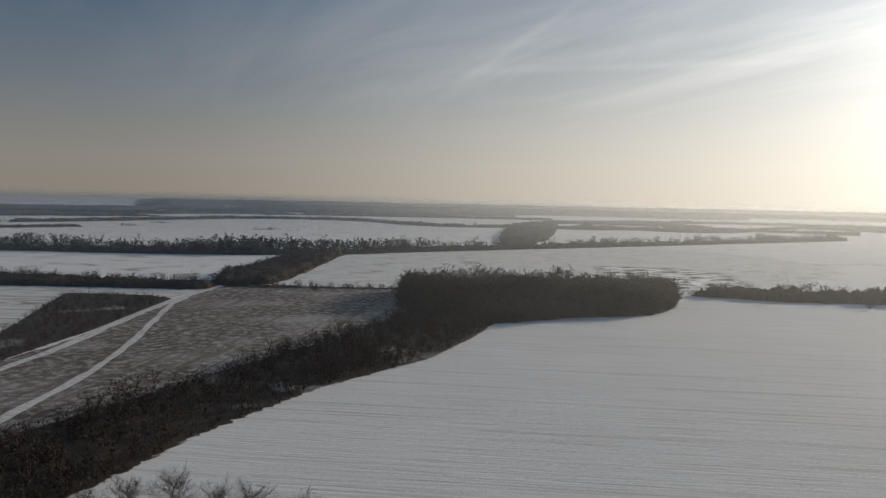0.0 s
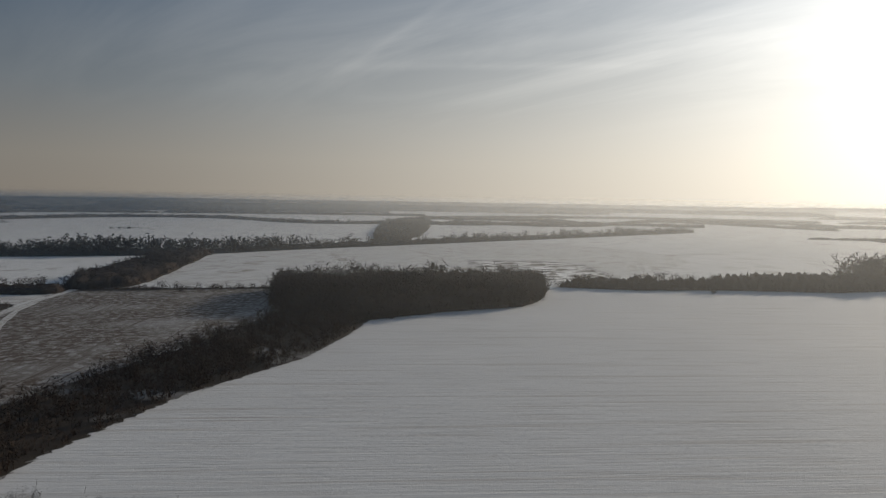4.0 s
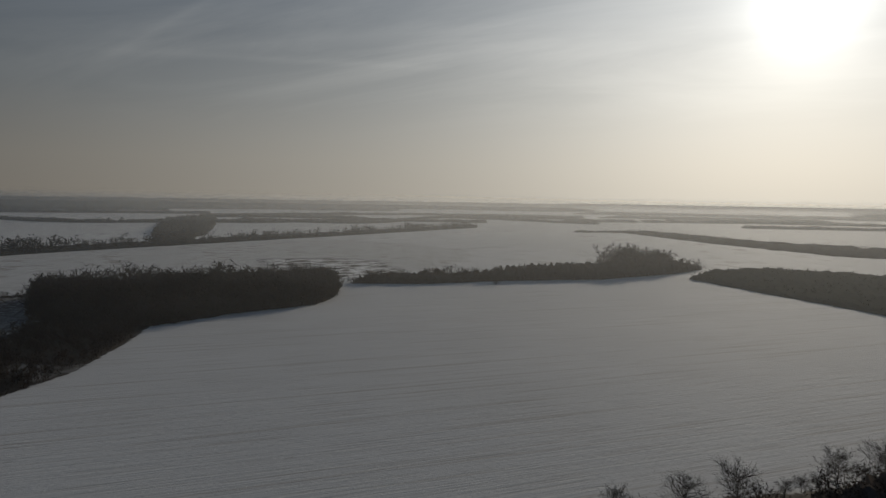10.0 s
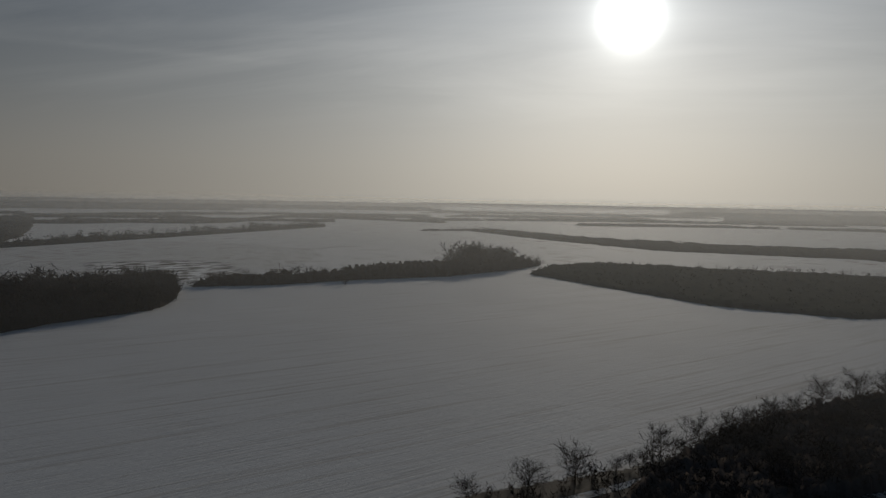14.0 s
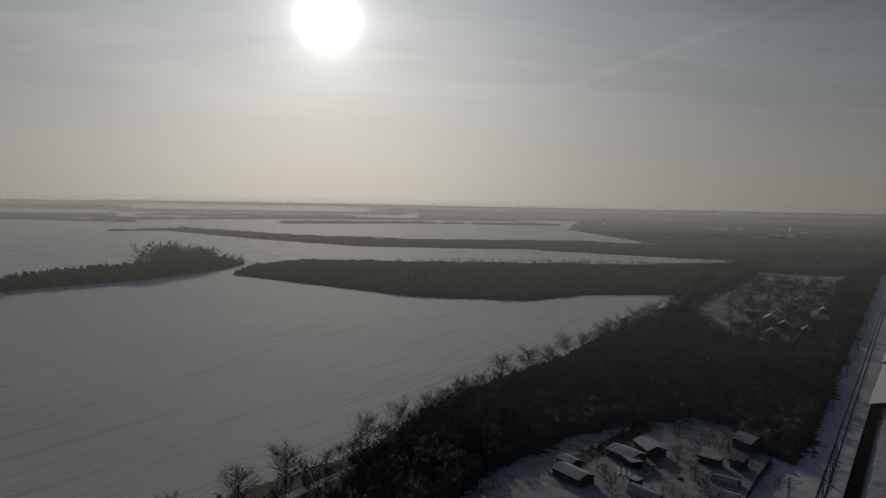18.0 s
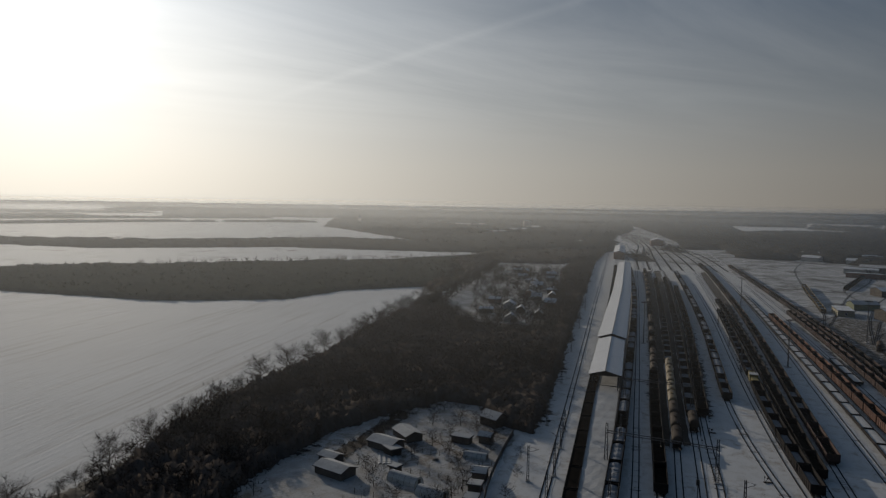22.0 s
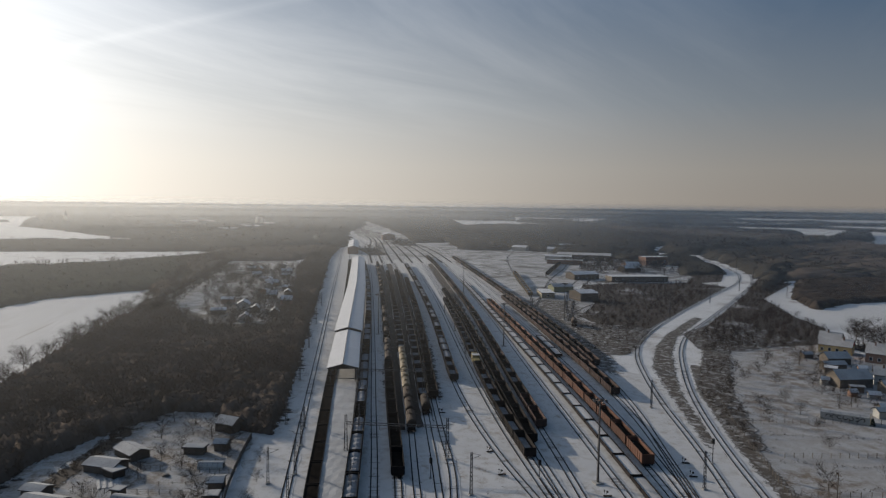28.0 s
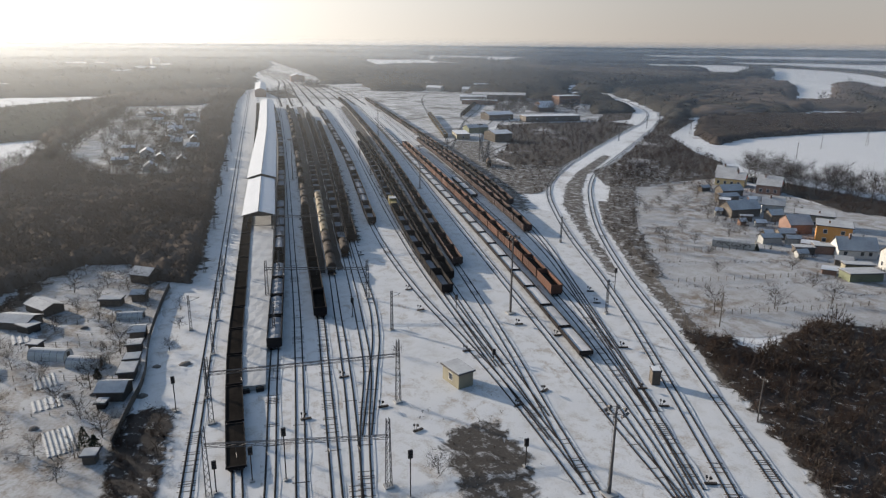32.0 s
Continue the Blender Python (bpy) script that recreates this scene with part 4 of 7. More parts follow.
def track(name, path, seed):
    """Ballast bed, rails edged by dark strips of grime and painted shadow, and sleepers half under snow."""
    bed = ribbon("railway_track", path, 3.1, 0.10 + 0.002 * seed, M_BED, 6.0, label="snow-dusted ballast bed of a railway track", wobble=0.18, seed=seed)
    for sign in (-1, 1):
        pts, way, _ = ribbon_pts(path, 5.0)
        side = np.stack([-way[:, 1], way[:, 0]], 1)
        c = pts + side * sign * 0.76
        # the wide strip paints grime and rail shadow as one dark line
        for wide, z0, z1, mat, nm in ((0.30, 0.12 + 0.002 * seed, 0.165 + 0.002 * seed, M_GRIME_SHADE, "rail_foot_grime"), (0.085, 0.13, 0.27, M_RAIL, "rail")):
            prof = [(-wide / 2, z0), (wide / 2, z0), (wide / 2, z1), (-wide / 2, z1)]
            n = len(c)
            v = np.concatenate([np.concatenate([c + side * o, np.full((n, 1), z)], 1) for o, z in prof])
            i = np.arange(n - 1)
            f = []
            for k in range(4):
                a, b = k * n + i, (k + 1) % 4 * n + i
                f += [np.stack([a, b, b + 1], 1), np.stack([a, b + 1, a + 1], 1)]
            ob = new(nm, arrays_mesh(nm, v, np.concatenate(f), mat))
            ob.parent = bed
    # sleepers: the nearest as pieces of their own, the rest joined
    pts, way, _ = ribbon_pts(path, 0.62)
    keep = (pts[:, 0] < 330) & (pts[:, 0] > 40)
    rng = np.random.default_rng(seed)
    own = (pts[:, 0] < OWN_SLEEPERS.get(name, 0)) & (pts[:, 0] > 66)
    patchy = np.convolve(rng.random(len(pts) + 40), np.ones(41) / 41, "valid") > 0.535
    vs, fs = [], []
    for k, (p, w) in enumerate(zip(pts, way)):
        if not keep[k]:
            continue
        top = 0.052 + 0.002 * seed + rng.normal(0, 0.025) + (0.045 if patchy[k] else 0)
        g = math.atan2(w[1], w[0]) + rng.normal(0, 0.015)
        if own[k]:
            ob = new("sleeper", SLEEPER)
            ob.parent = bed
            ob.matrix_world = Matrix.Translation((p[0], p[1], top)) @ Matrix.Rotation(g, 4, "Z")
            continue
        c, s = math.cos(g), math.sin(g)
        q = len(vs)
        for x, y, z in SLEEPER_V:
            vs.append((p[0] + c * x - s * y, p[1] + s * x + c * y, top + z))
        fs += [(q + a, q + b, q + d) for a, b, d in SLEEPER_F]
    if vs:
        ob = new("sleepers", arrays_mesh("sleepers", np.array(vs), np.array(fs), M_SLEEPER))
        ob.parent = bed
        tagged(ob, "weathered wooden sleepers showing through the snow", kind="stuff")


SLEEPER_V = [(-0.13, -1.3, -0.12), (0.13, -1.3, -0.12), (0.13, 1.3, -0.12), (-0.13, 1.3, -0.12), (-0.11, -1.28, 0), (0.11, -1.28, 0), (0.11, 1.28, 0), (-0.11, 1.28, 0)]
SLEEPER_F = [(4, 5, 6), (4, 6, 7), (0, 1, 5), (0, 5, 4), (2, 3, 7), (2, 7, 6), (1, 2, 6), (1, 6, 5), (3, 0, 4), (3, 4, 7)]
SLEEPER = arrays_mesh("sleeper", np.array(SLEEPER_V), np.array(SLEEPER_F), M_SLEEPER)
OWN_SLEEPERS = {"ramp_left": 92, "through": 86, "flats": 90}
for i, (name, path) in enumerate(TRACKS.items()):
    track(name, path, i)


# ---- wagons ----
def wheelset(r=0.47):
    s = Shape()
    for y in (-0.76, 0.76):
        s.bar((0, y - 0.07, 0), (0, y + 0.07, 0), r, 8)
    return s.bar((0, -0.76, 0), (0, 0.76, 0), 0.08, 6)


def bogies(top, near):
    wheels = wheelset().mesh("wheelset", M_UNDER)
    for x in (-4.3, 4.3):
        s = Shape()
        for y in (-1.0, 1.0):
            s.box(x - 1.35, x + 1.35, y - 0.1, y + 0.1, 0.62, 0.86).box(x - 0.35, x + 0.35, y - 0.14, y + 0.14, 0.45, 0.95)
            for d in (-0.92, 0.92):
                s.box(x + d - 0.16, x + d + 0.16, y - 0.13, y + 0.13, 0.62, 0.98)
        s.box(x - 0.25, x + 0.25, -1.1, 1.1, 0.75, 1.0)
        b = s.make("bogie", M_UNDER, top)
        if near:
            for d in (-0.92, 0.92):
                w = new("wheelset", wheels)
                w.parent = b
                w.location = (x + d, 0, 0.83)


def underframe(top, length=13.2):
    s = Shape().box(-length / 2, length / 2, -0.25, 0.25, 0.85, 1.2)
    for x in (-length / 2 + 0.15, -2, 2, length / 2 - 0.15):
        s.box(x - 0.12, x + 0.12, -1.3, 1.3, 0.95, 1.2)
    for x in (-length / 2, length / 2):
        k = 1 if x > 0 else -1
        for y in (-0.88, 0.88):
            s.bar((x, y, 1.06), (x + 0.32 * k, y, 1.06), 0.08, 6).bar((x + 0.32 * k, y, 1.06), (x + 0.36 * k, y, 1.06), 0.2, 8)
        s.box(min(x, x + 0.34 * k), max(x, x + 0.34 * k), -0.1, 0.1, 0.95, 1.15)
    s.make("underframe", M_UNDER, top)


def gondola(mat, load, label, high=3.15, length=13.0, near=True, fill=0.0, name="open_wagon"):
    """Open four-axle wagon with ribbed walls."""
    top = thing(name, Matrix(), label, "railway wagon", "wagons in the yard")
    l, w, t = length / 2, 1.5, 0.08
    s = Shape()
    s.box(-l, l, -w, -w + t, 1.2, high).box(-l, l, w - t, w, 1.2, high)
    s.box(-l, -l + t, -w + t, w - t, 1.2, high).box(l - t, l, -w + t, w - t, 1.2, high)
    s.box(-l, l, -w + t, w - t, 1.2, 1.32)
    s.box(-l - 0.03, l + 0.03, -w - 0.06, -w + t + 0.02, high, high + 0.09).box(-l - 0.03, l + 0.03, w - t - 0.02, w + 0.06, high, high + 0.09)
    s.box(-l - 0.05, -l + t, -w + t, w - t, high, high + 0.09).box(l - t, l + 0.05, -w + t, w - t, high, high + 0.09)
    for i in range(8):
        x = -l + 0.15 + (2 * l - 0.3) * i / 7
        for k in (-1, 1):
            s.box(x - 0.07, x + 0.07, min(k * w, k * (w + 0.1)), max(k * w, k * (w + 0.1)), 1.1, high)
    for x in (-l, l):
        k = 1 if x > 0 else -1
        for y in (-0.75, 0.0, 0.75):
            s.box(min(x, x + 0.09 * k), max(x, x + 0.09 * k), y - 0.06, y + 0.06, 1.1, high)
    s.make("body", mat, top)
    if load:
        z = 1.34 + fill
        n, rows = 14, []
        rng = np.random.default_rng(3)
        for i in range(n):
            x = -l + t + (2 * l - 2 * t) * i / (n - 1)
            hump = fill * 0.28 * (0.4 + abs(math.sin(i * 0.9 + 0.4)))
            rows.append([(x, -w + t, z), (x, -0.7, z + hump + rng.random() * 0.06), (x, 0.1, z + hump * 1.3 + rng.random() * 0.06), (x, 0.8, z + hump * 0.9), (x, w - t, z)])
        Shape().quad_strip(rows, closed=False).make("load", load, top, "ore under thin snow" if load is not M_ORE_SHADE else "dark fill for ore and shaded wagon insides")
    underframe(top, length)
    bogies(top, near)
    return top


def flat_wagon():
    top = thing("flat_wagon", Matrix(), "low dark flat railway wagon with grey snow on deck", "railway wagon", "wagons in the yard")
    l = 6.6
    s = Shape().box(-l, l, -1.45, 1.45, 1.15, 1.38)
    for i in range(9):
        x = -l + 0.2 + (2 * l - 0.4) * i / 8
        for k in (-1, 1):
            s.box(x - 0.06, x + 0.06, min(k * 1.45, k * 1.55), max(k * 1.45, k * 1.55), 0.85, 1.42)
    s.box(-l, l, -1.56, -1.4, 0.95, 1.95).box(-l, l, 1.4, 1.56, 0.95, 1.95).box(-l, -l + 0.12, -1.4, 1.4, 1.3, 1.95).box(l - 0.12, l, -1.4, 1.4, 1.3, 1.95)
    s.make("deck", M_STEEL, top)
    Shape().quad_strip([[(x, -1.41, 1.62), (x, -0.5, 1.7 + 0.03 * (i % 3)), (x, 0.6, 1.72), (x, 1.41, 1.63)] for i, x in enumerate(np.linspace(-l + 0.05, l - 0.05, 9))], closed=False).make("snow_cover", M_DECK, top, "grey trodden snow")
    Shape().box(-l - 0.06, -l, -1.4, 1.4, 1.1, 1.62).box(l, l + 0.06, -1.4, 1.4, 1.1, 1.62).make("end_board", M_UNDER, top)
    underframe(top)
    bogies(top, True)
    return top


def tank_wagon(mat, label):
    top = thing("tank_wagon", Matrix(), label, "railway wagon", "wagons in the yard")
    rings = []
    for x, r in ((-5.6, 0.35), (-5.5, 0.85), (-5.2, 1.25), (-4.8, 1.42), (4.8, 1.42), (5.2, 1.25), (5.5, 0.85), (5.6, 0.35)):
        rings.append([(x, r * math.cos(6.28319 * i / 18), 2.65 + r * math.sin(6.28319 * i / 18)) for i in range(18)])
    Shape().quad_strip(rings).make("tank", mat, top)
    Shape().bar((0, 0, 3.95), (0, 0, 4.35), 0.5, 12).make("dome", mat, top)
    s = Shape().box(-1.2, 1.2, -0.35, 0.35, 4.07, 4.12)
    for y in (-0.5, 0.5):
        s.bar((1.0, y, 4.1), (1.0, y * 2.6, 1.2), 0.03)
    s.make("walkway", M_UNDER, top)
    s = Shape()
    for x in (-4.3, 4.3):
        s.box(x - 0.3, x + 0.3, -1.1, 1.1, 1.15, 1.6)
    s.make("saddle", M_UNDER, top)
    underframe(top, 12.4)
    bogies(top, True)
    return top


def locomotive():
    top = thing("diesel_locomotive", Matrix(), "faded yellow diesel locomotive standing on a siding", "locomotive")
    Shape().box(-7.5, 7.5, -1.4, 1.4, 1.2, 1.5).make("frame", M_UNDER, top)
    Shape().box(-7.0, -1.2, -1.05, 1.05, 1.5, 3.5).box(2.2, 7.0, -1.05, 1.05, 1.5, 3.3).make("hood", M_PAINTY, top)
    cab = Shape().box(-1.2, 2.2, -1.4, 1.4, 1.5, 4.1).make("cab", M_PAINTY, top)
    Shape().box(-1.3, 2.3, -1.5, 1.5, 4.1, 4.22).make("cab_roof", M_SNOWDUST, top, "snow-dusted roof")
    s = Shape()
    for k in (-1, 1):
        s.box(-0.8, 0.3, k * 1.405 - 0.01, k * 1.405 + 0.01, 2.7, 3.6).box(0.7, 1.8, k * 1.405 - 0.01, k * 1.405 + 0.01, 2.7, 3.6)
    s.make("window", M_BLACK, top, "dark cab windows")
    Shape().bar((-4, 0, 3.5), (-4, 0, 3.9), 0.25, 10).make("exhaust", M_UNDER, top)
    bogies(top, True)
    return top


def run(path, x0, x1, templates, pitch=13.95, seed=0, rail=0.27):
    """Sets wagons in a row on a track between two places along x."""
    pts, way, _ = ribbon_pts(TRACKS[path], 1.0)
    s = np.concatenate([[0], np.cumsum(np.hypot(*np.diff(pts, axis=0).T))])
    rng = np.random.default_rng(seed)
    a, b = (np.interp(x, pts[:, 0], s) for x in (x0, x1))
    d, k = a + pitch / 2, 0
    while d < b:
        p = np.array([np.interp(d, s, pts[:, j]) for j in (0, 1)])
        w = np.array([np.interp(d, s, way[:, j]) for j in (0, 1)])
        g = math.atan2(w[1], w[0]) + (math.pi if rng.random() < 0.5 else 0)
        pick = templates[k] if isinstance(templates, dict) and k in templates else (templates[int(rng.integers(len(templates)))] if isinstance(templates, list) else templates["rest"])
        copy_thing(pick, Matrix.Translation((p[0], p[1], rail - 0.36)) @ Matrix.Rotation(g, 4, "Z"))
        d += pitch + (2.0 if pick.name.startswith("diesel") else 0)
        k += 1


# black fill in LOW imitates the shade inside an empty wagon
LOW = gondola(M_STEEL, M_ORE_SHADE, "low-sided dark railway wagon with a black fill for its shaded inside", high=1.52, fill=0.06)
DARK = gondola(M_STEEL, M_ORE_SHADE, "soot-dark open railway wagon with ore inside", fill=0.45)
DARK_SNOWY = gondola(M_STEEL, M_SNOWORE, "dark open railway wagon with snow on its floor", fill=0.1)
HEAPED = gondola(M_STEEL, M_SNOWORE, "dark open railway wagon heaped with snow-dusted ore", fill=1.2)
MAROON = gondola(M_MAROON, M_ORE_SHADE, "dark maroon open railway wagon", fill=0.3)
BROWN = gondola(M_BROWN, M_ORE_SHADE, "rust-brown high-sided open railway wagon", high=3.5, fill=1.0)
FLAT = flat_wagon()
TANK = tank_wagon(M_TANK, "ochre tank wagon with a dome on top")
TANK_DARK = tank_wagon(M_TANKDARK, "soot-stained dark brown tank wagon")
LOCO = locomotive()
run("ramp_left", 96.5, 760, [LOW], 13.95, 1)
run("ramp_right", 139, 722, [HEAPED, HEAPED, HEAPED, DARK], 13.95, 2)
run("siding_a", 153, 700, [DARK, TANK_DARK], 13.95, 3)
run("siding_b", 183, 610, {0: TANK_DARK, 1: TANK_DARK, 2: TANK_DARK, 3: TANK, 4: TANK, 5: TANK, 6: TANK, 7: TANK, "rest": DARK_SNOWY}, 12.9, 4)
run("siding_c", 198, 620, {0: TANK_DARK, "rest": DARK_SNOWY}, 13.95, 5)
run("siding_d", 214, 560, [DARK], 13.95, 6)
run("siding_e", 234, 690, [HEAPED, HEAPED, DARK_SNOWY], 13.95, 7)
run("siding_g", 157, 430, {6: DARK, 7: LOCO, "rest": DARK_SNOWY}, 13.95, 8)
run("siding_h", 167, 480, [DARK, DARK], 13.95, 9)
run("siding_i", 178, 790, [MAROON, DARK_SNOWY, DARK], 13.95, 10)
run("flats", 111, 520, [FLAT], 13.95, 11)
run("ore", 145, 425, [BROWN], 13.95, 12)
run("spur_a", 262, 300, [FLAT], 13.95, 13)
run("spur_b", 204, 440, [MAROON], 13.95, 14)
run("spur_c", 244, 780, [DARK, MAROON], 13.95, 15)
for ob in (LOW, DARK, DARK_SNOWY, HEAPED, MAROON, BROWN, FLAT, TANK, TANK_DARK, LOCO):
    for o in (*ob.children_recursive, ob):
        bpy.data.objects.remove(o)

# one dark colour holds both oily dirt and the shade between wagon rows
soft_patch("siding_ground", [(185, -40), (240, -48), (300, -59), (480, -92), (700, -128), (720, -152), (530, -124), (349, -90), (281, -76), (222, -63), (190, -52)], 0.085, M_OIL_SHADE, "dark ground between the sidings, oily dirt with shade painted in", 3.0, 3.0)
soft_patch("siding_ground", [(200, -74), (300, -96), (480, -136), (700, -184), (720, -194), (480, -146), (300, -106), (215, -86)], 0.088, M_OIL_SHADE, "dark ground between the sidings, oily dirt with shade painted in", 3.0, 3.0)


# ---- loading ramp and canopy ----
def ramp():
    top = thing("loading_ramp", Matrix(), "long concrete loading ramp covered with trodden snow", "loading ramp")
    left = [(123.6, -11.2), (150, -14.6), (184, -20.4), (245, -30.2)]
    right = [(122.8, -15.9), (150, -20.6), (181, -26.8), (242, -38.0)]
    rows = [[(l[0], l[1], 0), (r[0], r[1], 0), (r[0], r[1], 1.1), (l[0], l[1], 1.1)] for l, r in zip(left, right)]
    Shape().quad_strip(rows).make("wall", M_CONC, top)
    snow = []
    for i in range(40):
        u = i / 39 * 3
        k = min(int(u), 2)
        l = Vector(left[k]).lerp(Vector(left[k + 1]), u - k)
        r = Vector(right[k]).lerp(Vector(right[k + 1]), u - k)
        snow.append([(*l.lerp(r, w), 1.13 + (0.05 * math.sin(i * 1.7 + w * 9) + 0.05 if 0.1 < w < 0.9 else 0)) for w in (0.02, 0.25, 0.5, 0.75, 0.98)])
    Shape().quad_strip(snow, closed=False).make("snow_cover", M_SNOWDUST, top, "trodden snow with brown tracks")
    Shape().box(122.2, 122.9, -15.4, -14.0, 0, 0.9).box(122.4, 123.1, -12.8, -11.6, 0, 0.8).make("buffer_block", M_UNDER, top)


def canopy(a, b, half, eaves, ridge, label):
    """One straight stretch of the open gabled roof over the ramp."""
    a, b = Vector((*a, 0)), Vector((*b, 0))
    d = (b - a)
    n = d.length
    m = Matrix.Translation(a) @ Matrix.Rotation(math.atan2(d.y, d.x), 4, "Z")
    top = thing("platform_canopy", m, label, "canopy", "canopies over the ramp")
    for k in (-1, 1):
        Shape().quad_strip([[(x, 0, ridge), (x, k * half, eaves), (x, k * half, eaves - 0.18), (x, 0, ridge - 0.18)] for x in (0, n)]).make("roof_slope", M_GALV, top)
        rows = []
        for i in range(int(n / 3) + 1):
            x = min(i * 3.0, n)
            rows.append([(x, k * 0.05, ridge + 0.05), (x, k * half * 0.35, ridge + 0.07 - (ridge - eaves) * 0.35 + 0.02 * math.sin(i * 2.1)),
                         (x, k * half * 0.7, ridge + 0.07 - (ridge - eaves) * 0.7 + 0.02 * math.sin(i * 1.3)), (x, k * half * 0.995, eaves + 0.05)])
        Shape().quad_strip(rows, closed=False).make("snow_cover", M_SNOWCAP, top, "smooth snow on the roof")
    Shape().bar((0, 0, ridge + 0.08), (n, 0, ridge + 0.08), 0.12, 6).make("ridge_cap", M_GALV, top)
    for x in (0.12, n - 0.12):
        # solid black panel imitates the shade under the open gable
        Shape().quad_strip([[(x + e, -half + 0.1, eaves - 0.2), (x + e, half - 0.1, eaves - 0.2), (x + e, 0, ridge - 0.2)] for e in (-0.05, 0.05)]).make("gable", M_BLACK, top, "black panel painted as the shade in the open gable")
    i = 1.0
    while i < n:
        for y in (-half + 1.3, half - 1.3):
            Shape().box(i - 0.14, i + 0.14, y - 0.14, y + 0.14, 0.9, eaves).make("post", M_GALV, top)
        Shape().box(i - 0.1, i + 0.1, -half + 0.3, half - 0.3, eaves - 0.5, eaves - 0.2).make("tie_beam", M_GALV, top)
        i += 8.0
    return top


def canopy_floor():
    pts = [(245, -34.0), (304, -43.6), (476, -74.0), (718, -113.5)]
    s = Shape()
    for p, q in zip(pts, pts[1:]):
        d = Vector(q) - Vector(p)
        m = Matrix.Translation((*p, 0)) @ Matrix.Rotation(math.atan2(d.y, d.x), 4, "Z")
        s.box(0.02, d.length - 0.02, -3.4, 3.4, 0, 1.1, m)
    tagged(s.make("covered_ramp", M_CONC), "concrete ramp under the long canopy", "loading ramp")


ramp()
canopy_floor()
canopy((238, -32.3), (304, -43.6), 5.6, 6.4, 7.9, "gabled canopy over the ramp with snow on its roof")
canopy((304.3, -43.7), (476, -74.0), 6.2, 7.0, 8.8, "long gabled canopy with smooth snow on its roof")
canopy((476.3, -74.1), (718, -113.5), 6.2, 7.0, 8.8, "long gabled canopy with smooth snow on its roof")

# ---- yard furniture ----
def lattice(s, x, y, h, w0=0.42, w1=0.22, z=0.0):
    """Square lattice mast."""
    n = 10
    ring = [[Vector((x + cx * (w0 + (w1 - w0) * i / n), y + cy * (w0 + (w1 - w0) * i / n), z + h * i / n)) for cx, cy in ((-1, -1), (1, -1), (1, 1), (-1, 1))] for i in range(n + 1)]
    for k in range(4):
        s.bar(ring[0][k], ring[n][k], 0.06)
        for i in range(n):
            s.bar(ring[i][k], ring[i + 1][(k + 1) % 4], 0.035, 3)
    return s


def portal(a, b, high, beam, label):
    """Two lattice masts with a truss across the tracks."""
    top = thing("catenary_portal", Matrix(), label, "catenary portal", "catenary portals over the tracks")
    for p in (a, b):
        m = lattice(Shape(), p[0], p[1], high).make("mast", M_GALV, top)
        Shape().box(p[0] - 0.7, p[0] + 0.7, p[1] - 0.7, p[1] + 0.7, 0, 0.35).make("footing", M_CONC, m)
    s = Shape()
    p, q = Vector((*a, beam)), Vector((*b, beam))
    d = q - p
    n = int(d.length / 1.6)
    for dz in (0, 0.55):
        for e in (-0.2, 0.2):
            o = Vector((-d.y, d.x, 0)).normalized() * e + Vector((0, 0, dz))
            s.bar(p + o, q + o, 0.05)
    for i in range(n):
        u, w = p + d * (i / n), p + d * ((i + 1) / n)
        s.bar(u, w + Vector((0, 0, 0.55)), 0.035, 3).bar(u + Vector((0, 0, 0.55)), w + Vector((0, 0, 0.55)), 0.03, 3)
    s.make("truss", M_GALV, top)
    s = Shape()
    for i in range(1, 6):
        u = p + d * (i / 6)
        s.bar(u, u - Vector((0, 0, 1.2)), 0.04).bar(u - Vector((0, 0, 1.1)), u - Vector((1.4, 0, 1.0)), 0.035)
    s.make("hanger", M_WIRE, top)


for a, b, high, beam in (((113.9, -5.1), (108.8, -37.7), 12.6, 9.3), ((92.8, -2.8), (85.2, -27.9), 11.6, 8.3), ((172, -24.2), (163, -48.4), 10.5, 8.0), ((226, -37.0), (221, -57), 10.5, 8.0)):
    portal(a, b, high, beam, "weathered lattice catenary portal spanning several tracks")


def mast(x, y, h, arm=2.6, toward=-1.2):
    top = thing("catenary_mast", Matrix.Translation((x, y, 0)), "slim steel catenary mast with a bracket arm", "catenary mast", "catenary masts")
    lattice(Shape(), 0, 0, h, 0.26, 0.16).make("mast", M_GALV, top)
    Shape().box(-0.5, 0.5, -0.5, 0.5, 0, 0.3).make("footing", M_CONC, top)
    g = Vector((math.cos(toward), math.sin(toward), 0))
    Shape().bar(Vector((0, 0, h - 1.6)), g * arm + Vector((0, 0, h - 1.2)), 0.05).bar(Vector((0, 0, h - 0.3)), g * arm + Vector((0, 0, h - 1.2)), 0.03).make("bracket_arm", M_GALV, top)


for x, y, h in [(158, -4.6, 8.6), (141, -47.5, 9.7), (200, -11, 8.6), (250, -18.5, 8.6), (305, -26.5, 8.6), (365, -35.5, 8.6), (430, -45, 8.6), (278, -90, 9.5), (330, -101, 9.5), (390, -113, 9.5), (131, -100, 9), (190, -124, 9),
                (340, -232, 9.5), (395, -300, 9.5), (450, -368, 9.5), (520, -440, 10), (600, -486, 10), (700, -540, 10), (235, -63.5, 9.5), (300, -77, 9.5), (185, -29.6, 9), (146, -21.5, 9), (205, -34.5, 9)]:
    mast(x, y, h)
